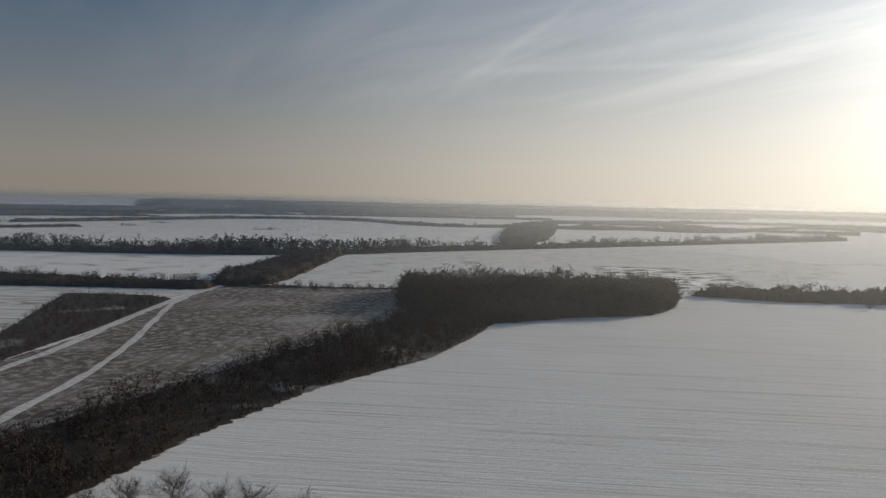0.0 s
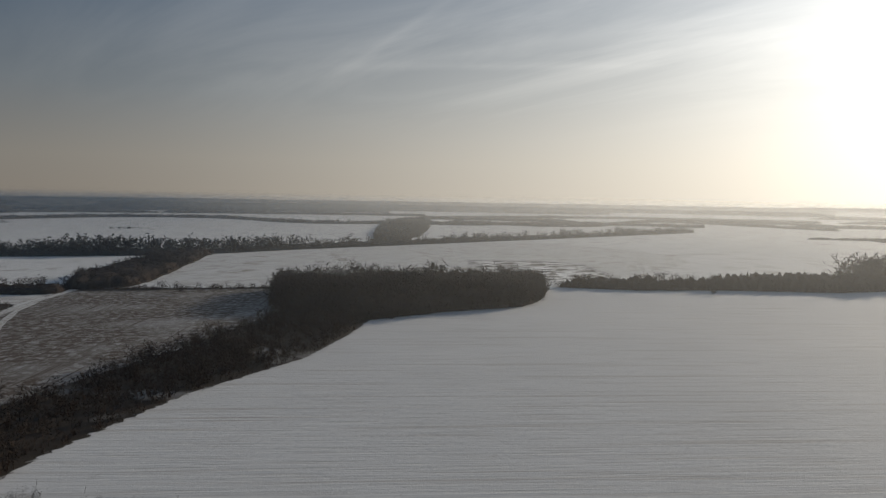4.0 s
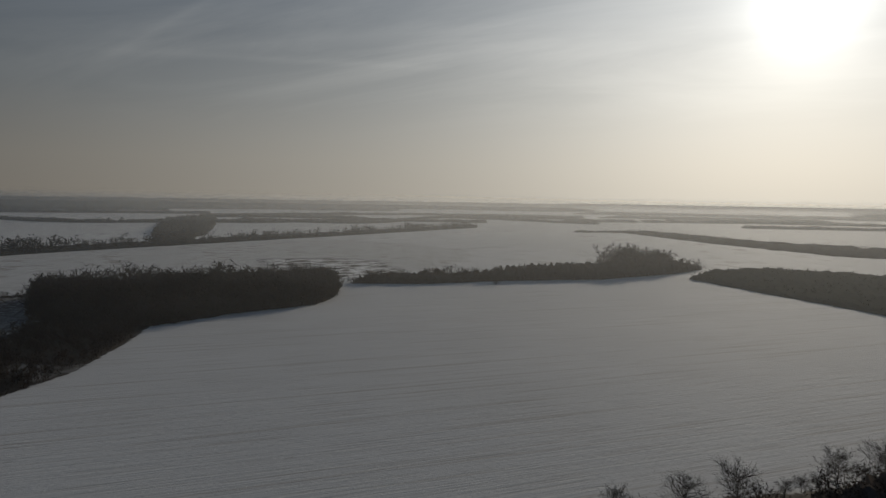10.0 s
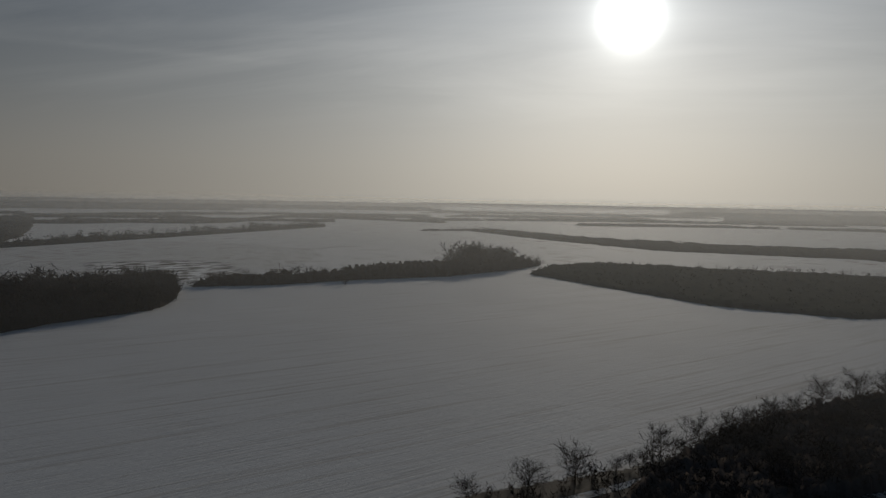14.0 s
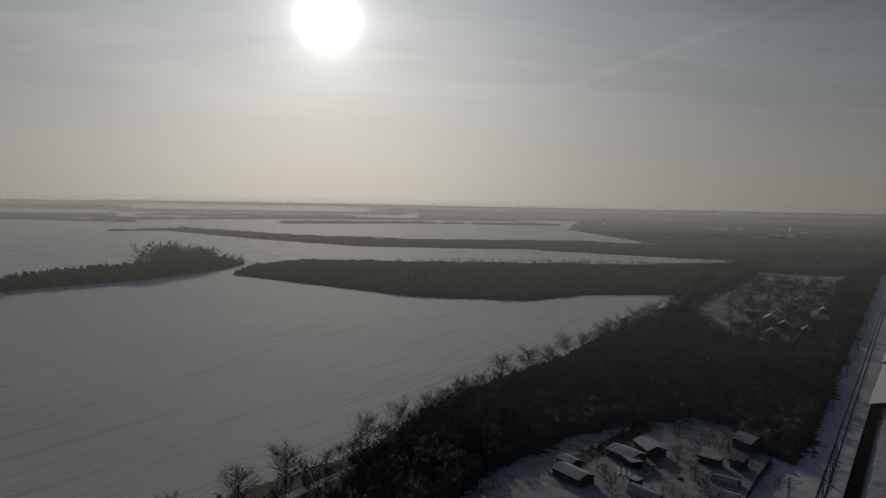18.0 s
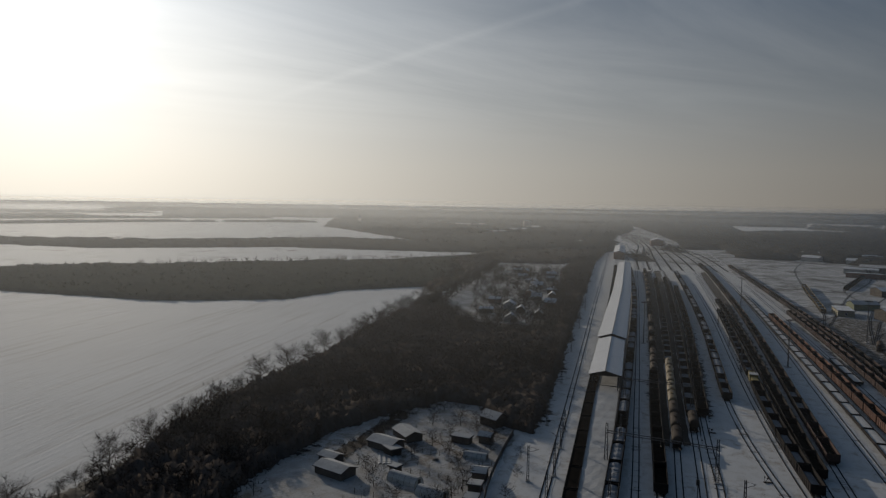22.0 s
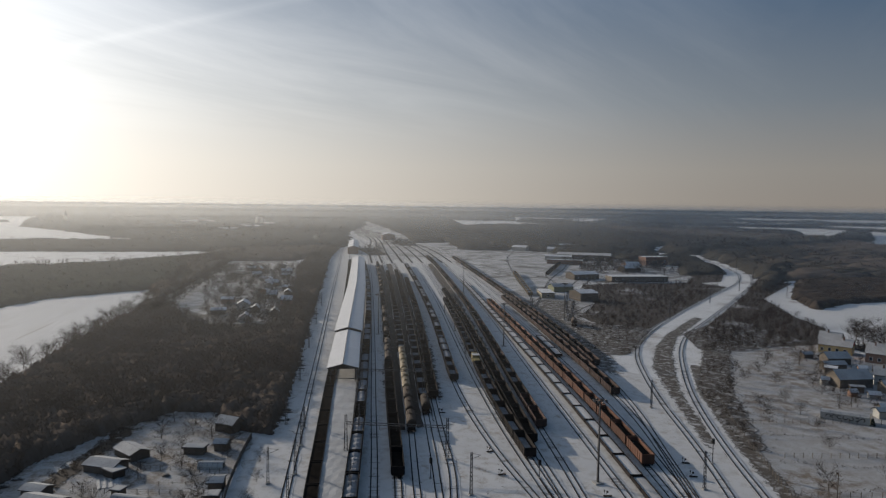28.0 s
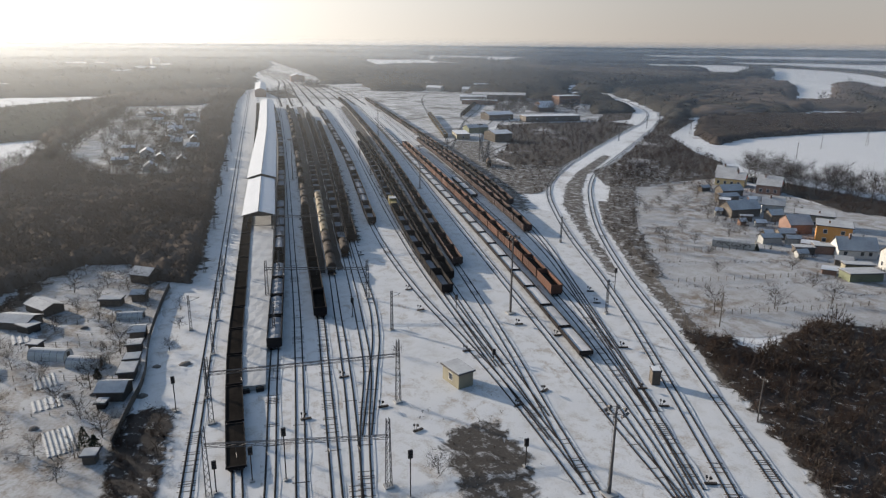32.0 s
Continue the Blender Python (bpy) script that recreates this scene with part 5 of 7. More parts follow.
for i in range(12):
    mast(123.4 + i * 6.4 + (i % 3), -3.0 - i * 0.95 - 2.2, 8.4 if i % 3 == 0 else 6.2, 1.6) if i in (0, 3, 6, 9, 11) else None


def light_tower(x, y, h, lamps=8):
    top = thing("light_tower", Matrix.Translation((x, y, 0)), "tall yard lighting tower with a crown of floodlights", "light tower", "light towers")
    Shape().bar((0, 0, 0), (0, 0, h), 0.28, 10, 0.14).make("pole", M_GALV, top)
    Shape().box(-1.0, 1.0, -1.0, 1.0, 0, 0.4).make("footing", M_CONC, top)
    s = Shape()
    for i in range(16):
        a, b = 6.28319 * i / 16, 6.28319 * (i + 1) / 16
        s.bar((1.15 * math.cos(a), 1.15 * math.sin(a), h - 0.4), (1.15 * math.cos(b), 1.15 * math.sin(b), h - 0.4), 0.05)
        if i % 4 == 0:
            s.bar((0, 0, h - 0.9), (1.15 * math.cos(a), 1.15 * math.sin(a), h - 0.4), 0.04)
    s.make("crown_ring", M_GALV, top)
    for i in range(lamps):
        a = 6.28319 * i / lamps
        c = Vector((1.35 * math.cos(a), 1.35 * math.sin(a), h - 0.45))
        d = Vector((math.cos(a), math.sin(a), -0.9)).normalized()
        Shape().bar(c, c + d * 0.35, 0.22, 8, 0.34).make("floodlight", M_GALV, top)
    s = Shape()
    for i in range(int(h / 0.9)):
        s.bar((0.3, -0.2, 0.8 + i * 0.9), (0.3, 0.2, 0.8 + i * 0.9), 0.025, 3)
    s.bar((0.3, -0.2, 0.4), (0.3, -0.2, h - 1), 0.025, 3).bar((0.3, 0.2, 0.4), (0.3, 0.2, h - 1), 0.025, 3).make("ladder", M_GALV, top)


for x, y, h in ((140, -78, 20), (71.0, -57.4, 14.5), (351, -171.5, 21), (290, -112, 20), (470, -150, 21), (330, -62, 20)):
    light_tower(x, y, h)


def signal(x, y, h, head=1.3):
    top = thing("railway_signal", Matrix.Translation((x, y, 0)), "dark railway signal on a slim post", "railway signal", "signals beside the tracks")
    Shape().bar((0, 0, 0), (0, 0, h), 0.09, 8).make("post", M_UNDER, top)
    b = Shape().box(-0.16, 0.16, -0.34, 0.34, h - head, h).make("signal_head", M_BLACK, top)
    for i in range(2):
        Shape().bar((-0.16, 0, h - 0.35 - i * 0.5), (-0.36, 0, h - 0.35 - i * 0.5), 0.13, 10).make("lens_hood", M_BLACK, b)
    Shape().box(-0.35, 0.35, -0.35, 0.35, 0, 0.3).make("footing", M_CONC, top)


for x, y, h in ((120.4, 0.4, 7.0), (94.2, -9.2, 6.0), (93.3, -3.9, 5.5), (92.6, -14.0, 9.0), (81.5, -30.0, 8.0), (82, -49.5, 5.0), (146, -66, 4.5), (144, -112, 6.5), (118, -62.2, 2.6), (152, -41.2, 5)):
    signal(x, y, h)


def switch_stand(x, y, turn):
    top = thing("switch_stand", Matrix.Translation((x, y, 0.15)) @ Matrix.Rotation(turn, 4, "Z"), "small dark switch lever with a round counterweight", "switch stand", "switch stands")
    Shape().box(-0.25, 0.25, -1.5, 0.4, 0, 0.18).make("base", M_UNDER, top)
    Shape().bar((0, 0, 0.15), (0, -0.45, 1.0), 0.05).make("lever", M_UNDER, top)
    Shape().bar((-0.12, -0.45, 1.0), (0.12, -0.45, 1.0), 0.24, 10).make("counterweight", M_BLACK, top)
    Shape().bar((0, 0.2, 0.1), (0, 0.2, 1.1), 0.04).box(-0.14, 0.14, 0.08, 0.32, 1.1, 1.45).make("lantern", M_BLACK, top)


for x, y, g in [(102, -64.5, 0.3), (99, -57.2, 0.3), (124, -58.2, 0.1), (150, -57.6, 0), (113, -91, -0.4), (89, -82, -0.4), (67.5, -72.8, -0.4), (138, -101.5, -0.4), (109, -20, 0), (122, -30.4, 0), (98, -37, 0.2), (165, -60, 0),
                (133, -76, -0.2), (180, -96, -0.2), (108, -34, 0), (96, -82.6, -0.3), (146, -105, -0.4), (124, -81, -0.2), (200, -57, 0)]:
    switch_stand(x, y, g)

M_CREAM = plain("cream_plaster", (0.20, 0.18, 0.13), (0.31, 0.28, 0.205), 1.2, 0.9)
M_GREYWALL = plain("grey_plaster", (0.30, 0.29, 0.27), (0.44, 0.43, 0.40), 1.2, 0.9)
M_WHITEWALL = plain("white_plaster", (0.40, 0.385, 0.365), (0.56, 0.545, 0.52), 1.2, 0.9)
M_ORANGE = plain("orange_plaster", (0.46, 0.215, 0.06), (0.58, 0.29, 0.095), 1.2, 0.9)
M_OCHRE = plain("ochre_plaster", (0.45, 0.34, 0.16), (0.58, 0.46, 0.24), 1.2, 0.9)
M_RED = plain("red_plaster", (0.42, 0.06, 0.035), (0.56, 0.11, 0.06), 1.2, 0.9)
M_BRICK = plain("dull_brick", (0.17, 0.10, 0.075), (0.28, 0.18, 0.14), 1.5, 0.9)
M_BOARD = plain("grey_boards", (0.07, 0.058, 0.048), (0.17, 0.145, 0.12), 2.5, 0.95, vary=0.3)
M_TILE = plain("dark_roofing", (0.06, 0.055, 0.055), (0.13, 0.12, 0.12), 2.0, 0.85)
M_GLASS = plain("dark_window_glass", (0.02, 0.024, 0.03), (0.045, 0.05, 0.06), 1.0, 0.15, bump=0, spec=0.5)
M_FILM = plain("greenhouse_film", (0.40, 0.40, 0.38), (0.60, 0.60, 0.57), 1.0, 0.5)
M_GREENPAINT = plain("faded_green_paint", (0.13, 0.14, 0.085), (0.22, 0.23, 0.15), 1.0, 0.8)


def windows(top, lx, ly, z, high, xs, ys, both=True, size=(1.1, 1.3)):
    """Framed windows on the long and short walls of a box house."""
    for wall, places in (("x", xs), ("y", ys)):
        for p in places:
            for k in ((-1, 1) if both else (-1,)):
                a, b = size
                if wall == "x":
                    s = Shape().box(p - a / 2 - 0.1, p + a / 2 + 0.1, k * ly / 2 - 0.05, k * ly / 2 + 0.05, z - 0.1, z + b + 0.1)
                    g = Shape().box(p - a / 2, p + a / 2, k * ly / 2 - 0.07, k * ly / 2 + 0.07, z, z + b)
                else:
                    s = Shape().box(k * lx / 2 - 0.05, k * lx / 2 + 0.05, p - a / 2 - 0.1, p + a / 2 + 0.1, z - 0.1, z + b + 0.1)
                    g = Shape().box(k * lx / 2 - 0.07, k * lx / 2 + 0.07, p - a / 2, p + a / 2, z, z + b)
                w = s.make("window", M_WHITEPAINT, top)
                g.make("pane", M_GLASS, w)


def house(x, y, turn, lx, ly, wall, rise, mat, label, roof=None, gable_mat=None, name="house", category="house", group="", over=0.4, xs=(), ys=(), chimney=None, flat=False, cap=None, door=True, storey=1.1, two=False):
    """A house or shed: walls, gabled or flat roof with snow, windows, door and chimney. The ridge runs along its x."""
    top = thing(name, pose(x, y, 0, 0, 0, turn), label, category, group)
    Shape().box(-lx / 2, lx / 2, -ly / 2, ly / 2, -0.1, wall).make("wall", mat, top)
    roof, cap = roof or M_TILE, cap or M_SNOWCAP
    if flat:
        Shape().box(-lx / 2 - over, lx / 2 + over, -ly / 2 - over, ly / 2 + over, wall, wall + 0.25).make("roof", roof, top)
        Shape().box(-lx / 2 - over + 0.15, lx / 2 + over - 0.15, -ly / 2 - over + 0.15, ly / 2 + over - 0.15, wall + 0.25, wall + 0.34).make("snow_cover", cap, top, "snow on the flat roof")
    else:
        for e in (-1, 1):
            Shape().quad_strip([[(e * lx / 2 - 0.08, -ly / 2 + 0.01, wall), (e * lx / 2 - 0.08, ly / 2 - 0.01, wall), (e * lx / 2 - 0.08, 0, wall + rise - 0.05)],
                                [(e * lx / 2 + 0.08, -ly / 2 + 0.01, wall), (e * lx / 2 + 0.08, ly / 2 - 0.01, wall), (e * lx / 2 + 0.08, 0, wall + rise - 0.05)]]).make("gable", gable_mat or mat, top)
        q = rise / (ly / 2)
        for k in (-1, 1):
            eave = wall - over * q
            Shape().quad_strip([[(u, 0, wall + rise), (u, k * (ly / 2 + over), eave), (u, k * (ly / 2 + over), eave + 0.14), (u, 0, wall + rise + 0.14)] for u in (-lx / 2 - over, lx / 2 + over)]).make("roof_slope", roof, top)
            Shape().quad_strip([[(u, k * 0.03, wall + rise + 0.2), (u, k * (ly / 4), wall + rise / 2 + 0.23), (u, k * (ly / 2 + over - 0.05), eave + 0.19)] for u in np.linspace(-lx / 2 - over + 0.05, lx / 2 + over - 0.05, 6)], closed=False).make("snow_cover", cap, top, "snow on the roof")
    if xs or ys:
        windows(top, lx, ly, storey, wall, xs, ys)
        if two:
            windows(top, lx, ly, storey + 2.9, wall, xs, ys)
    if door:
        Shape().box(-0.5 + lx * 0.22, 0.5 + lx * 0.22, -ly / 2 - 0.06, -ly / 2 + 0.06, 0, min(2.05, wall - 0.2)).make("door", M_BOARD, top)
    if chimney:
        c = Shape().box(chimney[0] - 0.3, chimney[0] + 0.3, chimney[1] - 0.3, chimney[1] + 0.3, wall, wall + (0 if flat else rise) + 1.1).make("chimney", M_BRICK, top)
        Shape().box(chimney[0] - 0.38, chimney[0] + 0.38, chimney[1] - 0.38, chimney[1] + 0.38, wall + (0 if flat else rise) + 1.1, wall + (0 if flat else rise) + 1.2).make("chimney_cap", M_CONC, c)
    return top


# the little yard cabin and relay box
house(112, -51.2, 100, 3.4, 5.6, 3.1, 0, M_CREAM, "small cream yard cabin with a snowy flat roof", flat=True, name="yard_cabin", category="cabin", ys=(0.0,), cap=M_SNOWDUST, over=0.35)
house(97, -87, 65, 1.6, 2.0, 2.9, 0, M_BOARD, "narrow dark relay hut beside the tracks", flat=True, name="relay_hut", category="hut", over=0.15)

# houses and barns by the snowy fields
house(157, -211, 40, 10.5, 10, 6.4, 0, M_ORANGE, "two-storey orange and ochre house with a flat roof", flat=True, xs=(-2.6, 2.6), ys=(-2.4, 2.4), two=True, over=0.5, chimney=(1.5, 1.0), cap=M_SNOWDUST)
house(176, -225, 40, 13, 9, 4.6, 0, M_CREAM, "cream house with a snow-covered flat roof and two chimneys", flat=True, xs=(-4, 0, 4), ys=(0,), chimney=(-1.5, 0.5), cap=M_SNOWDUST)
house(226, -257, 35, 10, 9.5, 4.2, 3.4, M_BRICK, "brick house with a red gable and snowy roof", gable_mat=M_RED, xs=(-3, 0, 3), ys=(-2, 2), chimney=(2, 1), cap=M_SNOWDUST)
house(246, -254, 35, 13, 8, 3.8, 2.8, M_OCHRE, "long ochre house with a snowy roof", gable_mat=M_RED, xs=(-4, -1, 2, 5), ys=(0,), chimney=(-3, 0.8), cap=M_SNOWDUST)
house(257, -262, 35, 9, 8, 4.0, 3.0, M_CREAM, "cream cottage under a snowy roof", xs=(-2, 2), ys=(0,), chimney=(1, 0.5), cap=M_SNOWDUST)
house(198, -211, 82, 13, 7.5, 3.4, 2.6, M_BOARD, "dark wooden barn with a blue-white snowy roof", name="barn", category="barn", cap=M_SNOWDUST)
house(228, -235, 80, 10, 6, 3.0, 2.0, M_BOARD, "low wooden barn with snow on its roof", name="barn", category="barn", cap=M_SNOWDUST)
house(220, -226, 82, 9, 4, 2.4, 1.0, M_BOARD, "open shed with a snowy roof", name="shed", category="shed", cap=M_SNOWDUST)
house(172, -211, 70, 8, 8, 3.6, 2.6, M_BRICK, "brick barn with a snowy roof", name="barn", category="barn", cap=M_SNOWDUST)
house(187, -217, 75, 5, 5, 2.8, 1.4, M_BOARD, "small wooden shed under snow", name="shed", category="shed", cap=M_SNOWDUST)
house(196, -226, 45, 8, 6, 4.0, 2.4, M_WHITEWALL, "white cottage with a snowy roof", xs=(-2, 2), chimney=(1, 0.4), cap=M_SNOWDUST)
house(143, -203, 60, 11.5, 7, 3.0, 3.2, M_WHITEWALL, "white farmhouse with a steep snowy roof", xs=(-3.6, -1.2, 3.8), ys=(0,), chimney=(2, 0.6), cap=M_SNOWDUST)
house(151, -190.5, 60, 6, 3, 2.2, 0, M_BOARD, "open carport with a snowy roof", flat=True, name="carport", category="carport", door=False, cap=M_SNOWDUST)
house(149, -197, 55, 6, 4, 2.6, 0, M_BRICK, "low brick outbuilding with a snowy roof", flat=True, name="outbuilding", category="outbuilding", cap=M_SNOWDUST)
house(166, -199, 70, 5, 4, 2.6, 1.0, M_BOARD, "weathered shed among the houses", name="shed", category="shed", cap=M_SNOWDUST)
house(164, -190, 72, 6.5, 3.5, 2.4, 0.8, M_GREYWALL, "grey shed with a snow-dusted roof", name="shed", category="shed", cap=M_SNOWDUST)
house(126, -184, 72, 10, 5, 2.4, 0, M_GREENPAINT, "low green shed with a snowy flat roof", flat=True, name="shed", category="shed", cap=M_SNOWDUST)
house(126, -202, 55, 10, 9, 5.0, 2.6, M_GREYWALL, "tall grey house with a snowy roof", xs=(-2.5, 2.5), ys=(-2, 2), two=False, cap=M_SNOWDUST)
house(131, -189, 60, 8, 3, 2.6, 0, M_CREAM, "long cream outbuilding with a snowy roof", flat=True, name="outbuilding", category="outbuilding", cap=M_SNOWDUST)


def tunnel(x, y, turn, length, half, high, label, mat, name="greenhouse", mural=False):
    """A barrel-roofed greenhouse or store."""
    top = thing(name, pose(x, y, 0, 0, 0, turn), label, name)
    arc = [(half * math.cos(a), high * math.sin(a) ** 0.8) for a in np.linspace(0, math.pi, 9)]
    Shape().quad_strip([[(u, c, h) for c, h in arc] for u in (-length / 2, length / 2)]).make("cover", mat, top)
    s = Shape()
    for u in np.linspace(-length / 2, length / 2, 6):
        for (c, h), (c2, h2) in zip(arc, arc[1:]):
            s.bar((u, c * 1.01, h * 1.01), (u, c2 * 1.01, h2 * 1.01), 0.04, 3)
    s.make("hoop", M_GALV, top)
    Shape().quad_strip([[(u, c * 0.95, h + 0.06) for c, h in arc[2:7]] for u in np.linspace(-length / 2, length / 2, 5)], closed=False).make("snow_cover", M_SNOWDUST, top, "thin snow along the top")
    Shape().box(-length / 2 - 0.06, -length / 2 - 0.01, -0.5, 0.5, 0, min(1.9, high * 0.8)).make("door", M_BOARD, top)
    if mural:
        for k in range(7):
            u = -4.6 + k * 1.5
            s = Shape()
            for i in range(8):
                a, b = i / 8 * 4.2 + k, (i + 1) / 8 * 4.2 + k
                s.bar((u + 0.6 * math.cos(a), half + 0.03, 1.3 + 0.5 * math.sin(a)), (u + 0.6 * math.cos(b), half + 0.03, 1.3 + 0.5 * math.sin(b)), 0.12)
            s.make("painted_shape", M_UNDER, top, "dark painted swirl")
        Shape().box(-length / 2 - 0.03, length / 2 + 0.03, half - 0.02, half + 0.02, 0, 2.3).make("painted_wall", M_GREYWALL, top, "grey painted wall")
        Shape().box(-length / 2 - 0.12, -length / 2 - 0.07, -half, half, 0, 2.6).make("end_wall", M_OCHRE, top, "yellow end wall")


tunnel(165, -175, 43, 13, 2.2, 2.8, "barrel-roofed store with a painted wall and snow on top", M_WHITEPAINT, "store", mural=True)
tunnel(153.6, 23.5, 62, 8.0, 1.7, 2.1, "low garden greenhouse covered in cloudy film", M_FILM)
tunnel(146.8, 16.5, 62, 6.8, 1.7, 2.0, "low garden greenhouse covered in cloudy film and snow", M_FILM)
tunnel(171, 8.2, 75, 6.0, 1.3, 1.6, "small hoop greenhouse under snow", M_FILM)

# clutter between the houses
yard_bits = random.Random(21)
for i, (x, y) in enumerate([(182, -205), (168, -203), (160, -196), (154, -197), (190, -206), (205, -221), (212, -232), (236, -243), (148, -186), (137, -191), (133, -180), (178, -214), (201, -203), (215, -220), (170, -196), (240, -232), (186, -200)]):
    house(x, y, yard_bits.choice((40, 60, 75, 85)), yard_bits.uniform(2.2, 5), yard_bits.uniform(1.8, 3.2), yard_bits.uniform(1.4, 2.4), yard_bits.uniform(0.3, 0.9), yard_bits.choice((M_BOARD, M_GREYWALL, M_BRICK)),
          "small lean-to shed with a snowy roof among the houses", name="shed", category="shed", group="sheds among the houses", door=False, cap=yard_bits.choice((M_SNOWCAP, M_SNOWDUST)))
plant("yard_bushes", scatter([(260, -262), (240, -230), (190, -196), (150, -180), (122, -178), (130, -210), (180, -240), (230, -268)], 26, RNG), BRUSH, (1.0, 3.2), M_SCRUB, RNG, "bare bushes and brush among the houses", category="bushes")
plant("verge_weeds", scatter([(116, -113), (150, -130), (205, -158), (262, -201), (250, -222), (190, -165), (140, -140), (112, -122)], 34, RNG), BRUSH, (0.3, 1.0), M_SCRUB, RNG, "dead grass and weeds on the snowy plots", category="weeds")
plant("garden_weeds", scatter([(202, 38), (217, 22), (193, 0), (156, 6), (129, 8.5), (104, 12), (110, 30), (150, 45)], 14, RNG), BRUSH, (0.3, 1.1), M_SCRUB, RNG, "dead garden stalks standing in the snow", category="weeds")
plant("yard_weeds", scatter([(62, -34), (108, -40), (160, -56), (200, -60), (150, -60), (100, -56), (60, -50)], 30, RNG), BRUSH, (0.25, 0.8), M_SCRUB, RNG, "dead weeds in the snow between the tracks", category="weeds")

# allotment sheds
house(175.5, 32, 60, 8, 5.5, 1.9, 0.8, M_BOARD, "wide wooden shed with a snowy low roof", name="shed", category="shed", cap=M_SNOWDUST)
house(183.5, 27.5, 35, 8, 5, 1.9, 0.9, M_BOARD, "wooden garden house with snow on its roof", name="shed", category="shed", cap=M_SNOWDUST)
house(130.8, 10.6, 70, 4.8, 4.6, 2.1, 0.9, M_BOARD, "dark garden shed with a ribbed snowy roof", name="shed", category="shed", cap=M_SNOWDUST)
house(138.2, 8.4, 80, 2.8, 4.4, 1.9, 0, M_BOARD, "narrow garden shed with a flat snowy roof", flat=True, name="shed", category="shed", cap=M_SNOWDUST)
house(144, 7.6, 80, 2.6, 2.8, 1.7, 0, M_GREYWALL, "low garden shed with a flat snowy roof", flat=True, name="shed", category="shed", cap=M_SNOWDUST)
house(151, 7.2, 80, 2.8, 2.6, 1.8, 0, M_BOARD, "garden shed with a snowy roof", flat=True, name="shed", category="shed", cap=M_SNOWDUST)
house(158, 6.4, 80, 3.0, 4.0, 2.2, 0.6, M_BOARD, "small garden shed under snow", name="shed", category="shed", cap=M_SNOWDUST)
house(183, 6.0, 70, 3.2, 3.0, 2.2, 0.7, M_BOARD, "small garden shed under snow", name="shed", category="shed", cap=M_SNOWDUST)
house(182, 12.5, 70, 5, 2.6, 1.8, 0, M_BOARD, "low wooden store with snow on top", flat=True, name="shed", category="shed", cap=M_SNOWDUST)
house(198.5, 4.5, 50, 6, 5, 2.6, 1.4, M_BOARD, "garden house at the edge of the wood with a snowy roof", name="shed", category="shed", cap=M_SNOWDUST)
house(158, 26.5, 62, 2, 2, 2.0, 0, M_BOARD, "little tool hut with a snowy roof", flat=True, name="hut", category="hut", cap=M_SNOWDUST)
house(109, 13.5, 75, 1.9, 1.8, 1.6, 0, M_BOARD, "little tool hut with a snowy roof", flat=True, name="hut", category="hut", cap=M_SNOWDUST)
house(127, 12.6, 70, 1.4, 1.6, 1.2, 0, M_UNDER, "dark water butt under snow", flat=True, name="water_butt", category="water butt", door=False, cap=M_SNOWDUST)


house(156, 40.5, 60, 8.5, 5.0, 1.9, 0.8, M_BOARD, "long garden shed with a snowy low roof", name="shed", category="shed", cap=M_SNOWDUST)
house(163.5, 43.5, 60, 5.0, 3.6, 1.8, 0.6, M_BOARD, "small grey lean-to beside a garden shed", name="shed", category="shed", cap=M_SNOWDUST)
house(171, 29.5, 40, 4, 3, 1.7, 0, M_BOARD, "low open wood store with snow on top", flat=True, name="wood_store", category="shed", cap=M_SNOWDUST)


def fence(path, name, label, high=1.5, solid=True, step=2.4):
    pts, way, _ = ribbon_pts(path, step)
    top = thing(name, Matrix(), label, "fence")
    for k, (p, w) in enumerate(zip(pts, way)):
        Shape().box(p[0] - 0.06, p[0] + 0.06, p[1] - 0.06, p[1] + 0.06, 0, high + 0.15).make("post", M_BOARD, top)
        if k + 1 < len(pts):
            a, b = Vector((*p, 0)), Vector((*pts[k + 1], 0))
            if solid:
                m = Matrix.Translation(a) @ Matrix.Rotation(math.atan2(b.y - a.y, b.x - a.x), 4, "Z")
                Shape().box(0, (b - a).length, -0.03, 0.03, 0.05, high, m).make("panel", M_BOARD, top)
            else:
                s = Shape()
                for z in (0.4, 0.8, 1.2):
                    s.bar(a + Vector((0, 0, z)), b + Vector((0, 0, z)), 0.015, 3)
                s.make("wire", M_WIRE, top)


fence([(112, 10.6), (121.8, 8.6), (131.8, 6.2), (156, 4.2), (186, -0.4), (192, -1.6)], "board_fence", "grey board fence between gardens and railway", 1.6)
fence([(202, 36), (211, 27), (219, 21)], "wire_fence", "wire fence along the garden edge", 1.2, False)
fence([(152, 5), (156, 14), (160, 27), (164, 38)], "wire_fence", "wire fence between garden plots", 1.2, False)
fence([(166, 4), (170, 14), (174, 26)], "wire_fence", "wire fence between garden plots", 1.2, False)
fence([(136, 9), (141, 20), (146, 34)], "wire_fence", "wire fence between garden plots", 1.2, False)
fence([(113, -111), (135, -122), (160, -134), (190, -150)], "wire_fence", "wire fence with dark posts beside the railway", 1.4, False)
fence([(143, -133), (136, -160), (128, -198)], "wire_fence", "wire fence across the snowy plots", 1.3, False)
fence([(121, -122), (116, -140), (110, -168)], "wire_fence", "wire fence across the snowy plots", 1.3, False)
fence([(170, -143), (164, -165), (158, -185)], "wire_fence", "wire fence across the snowy plots", 1.3, False)


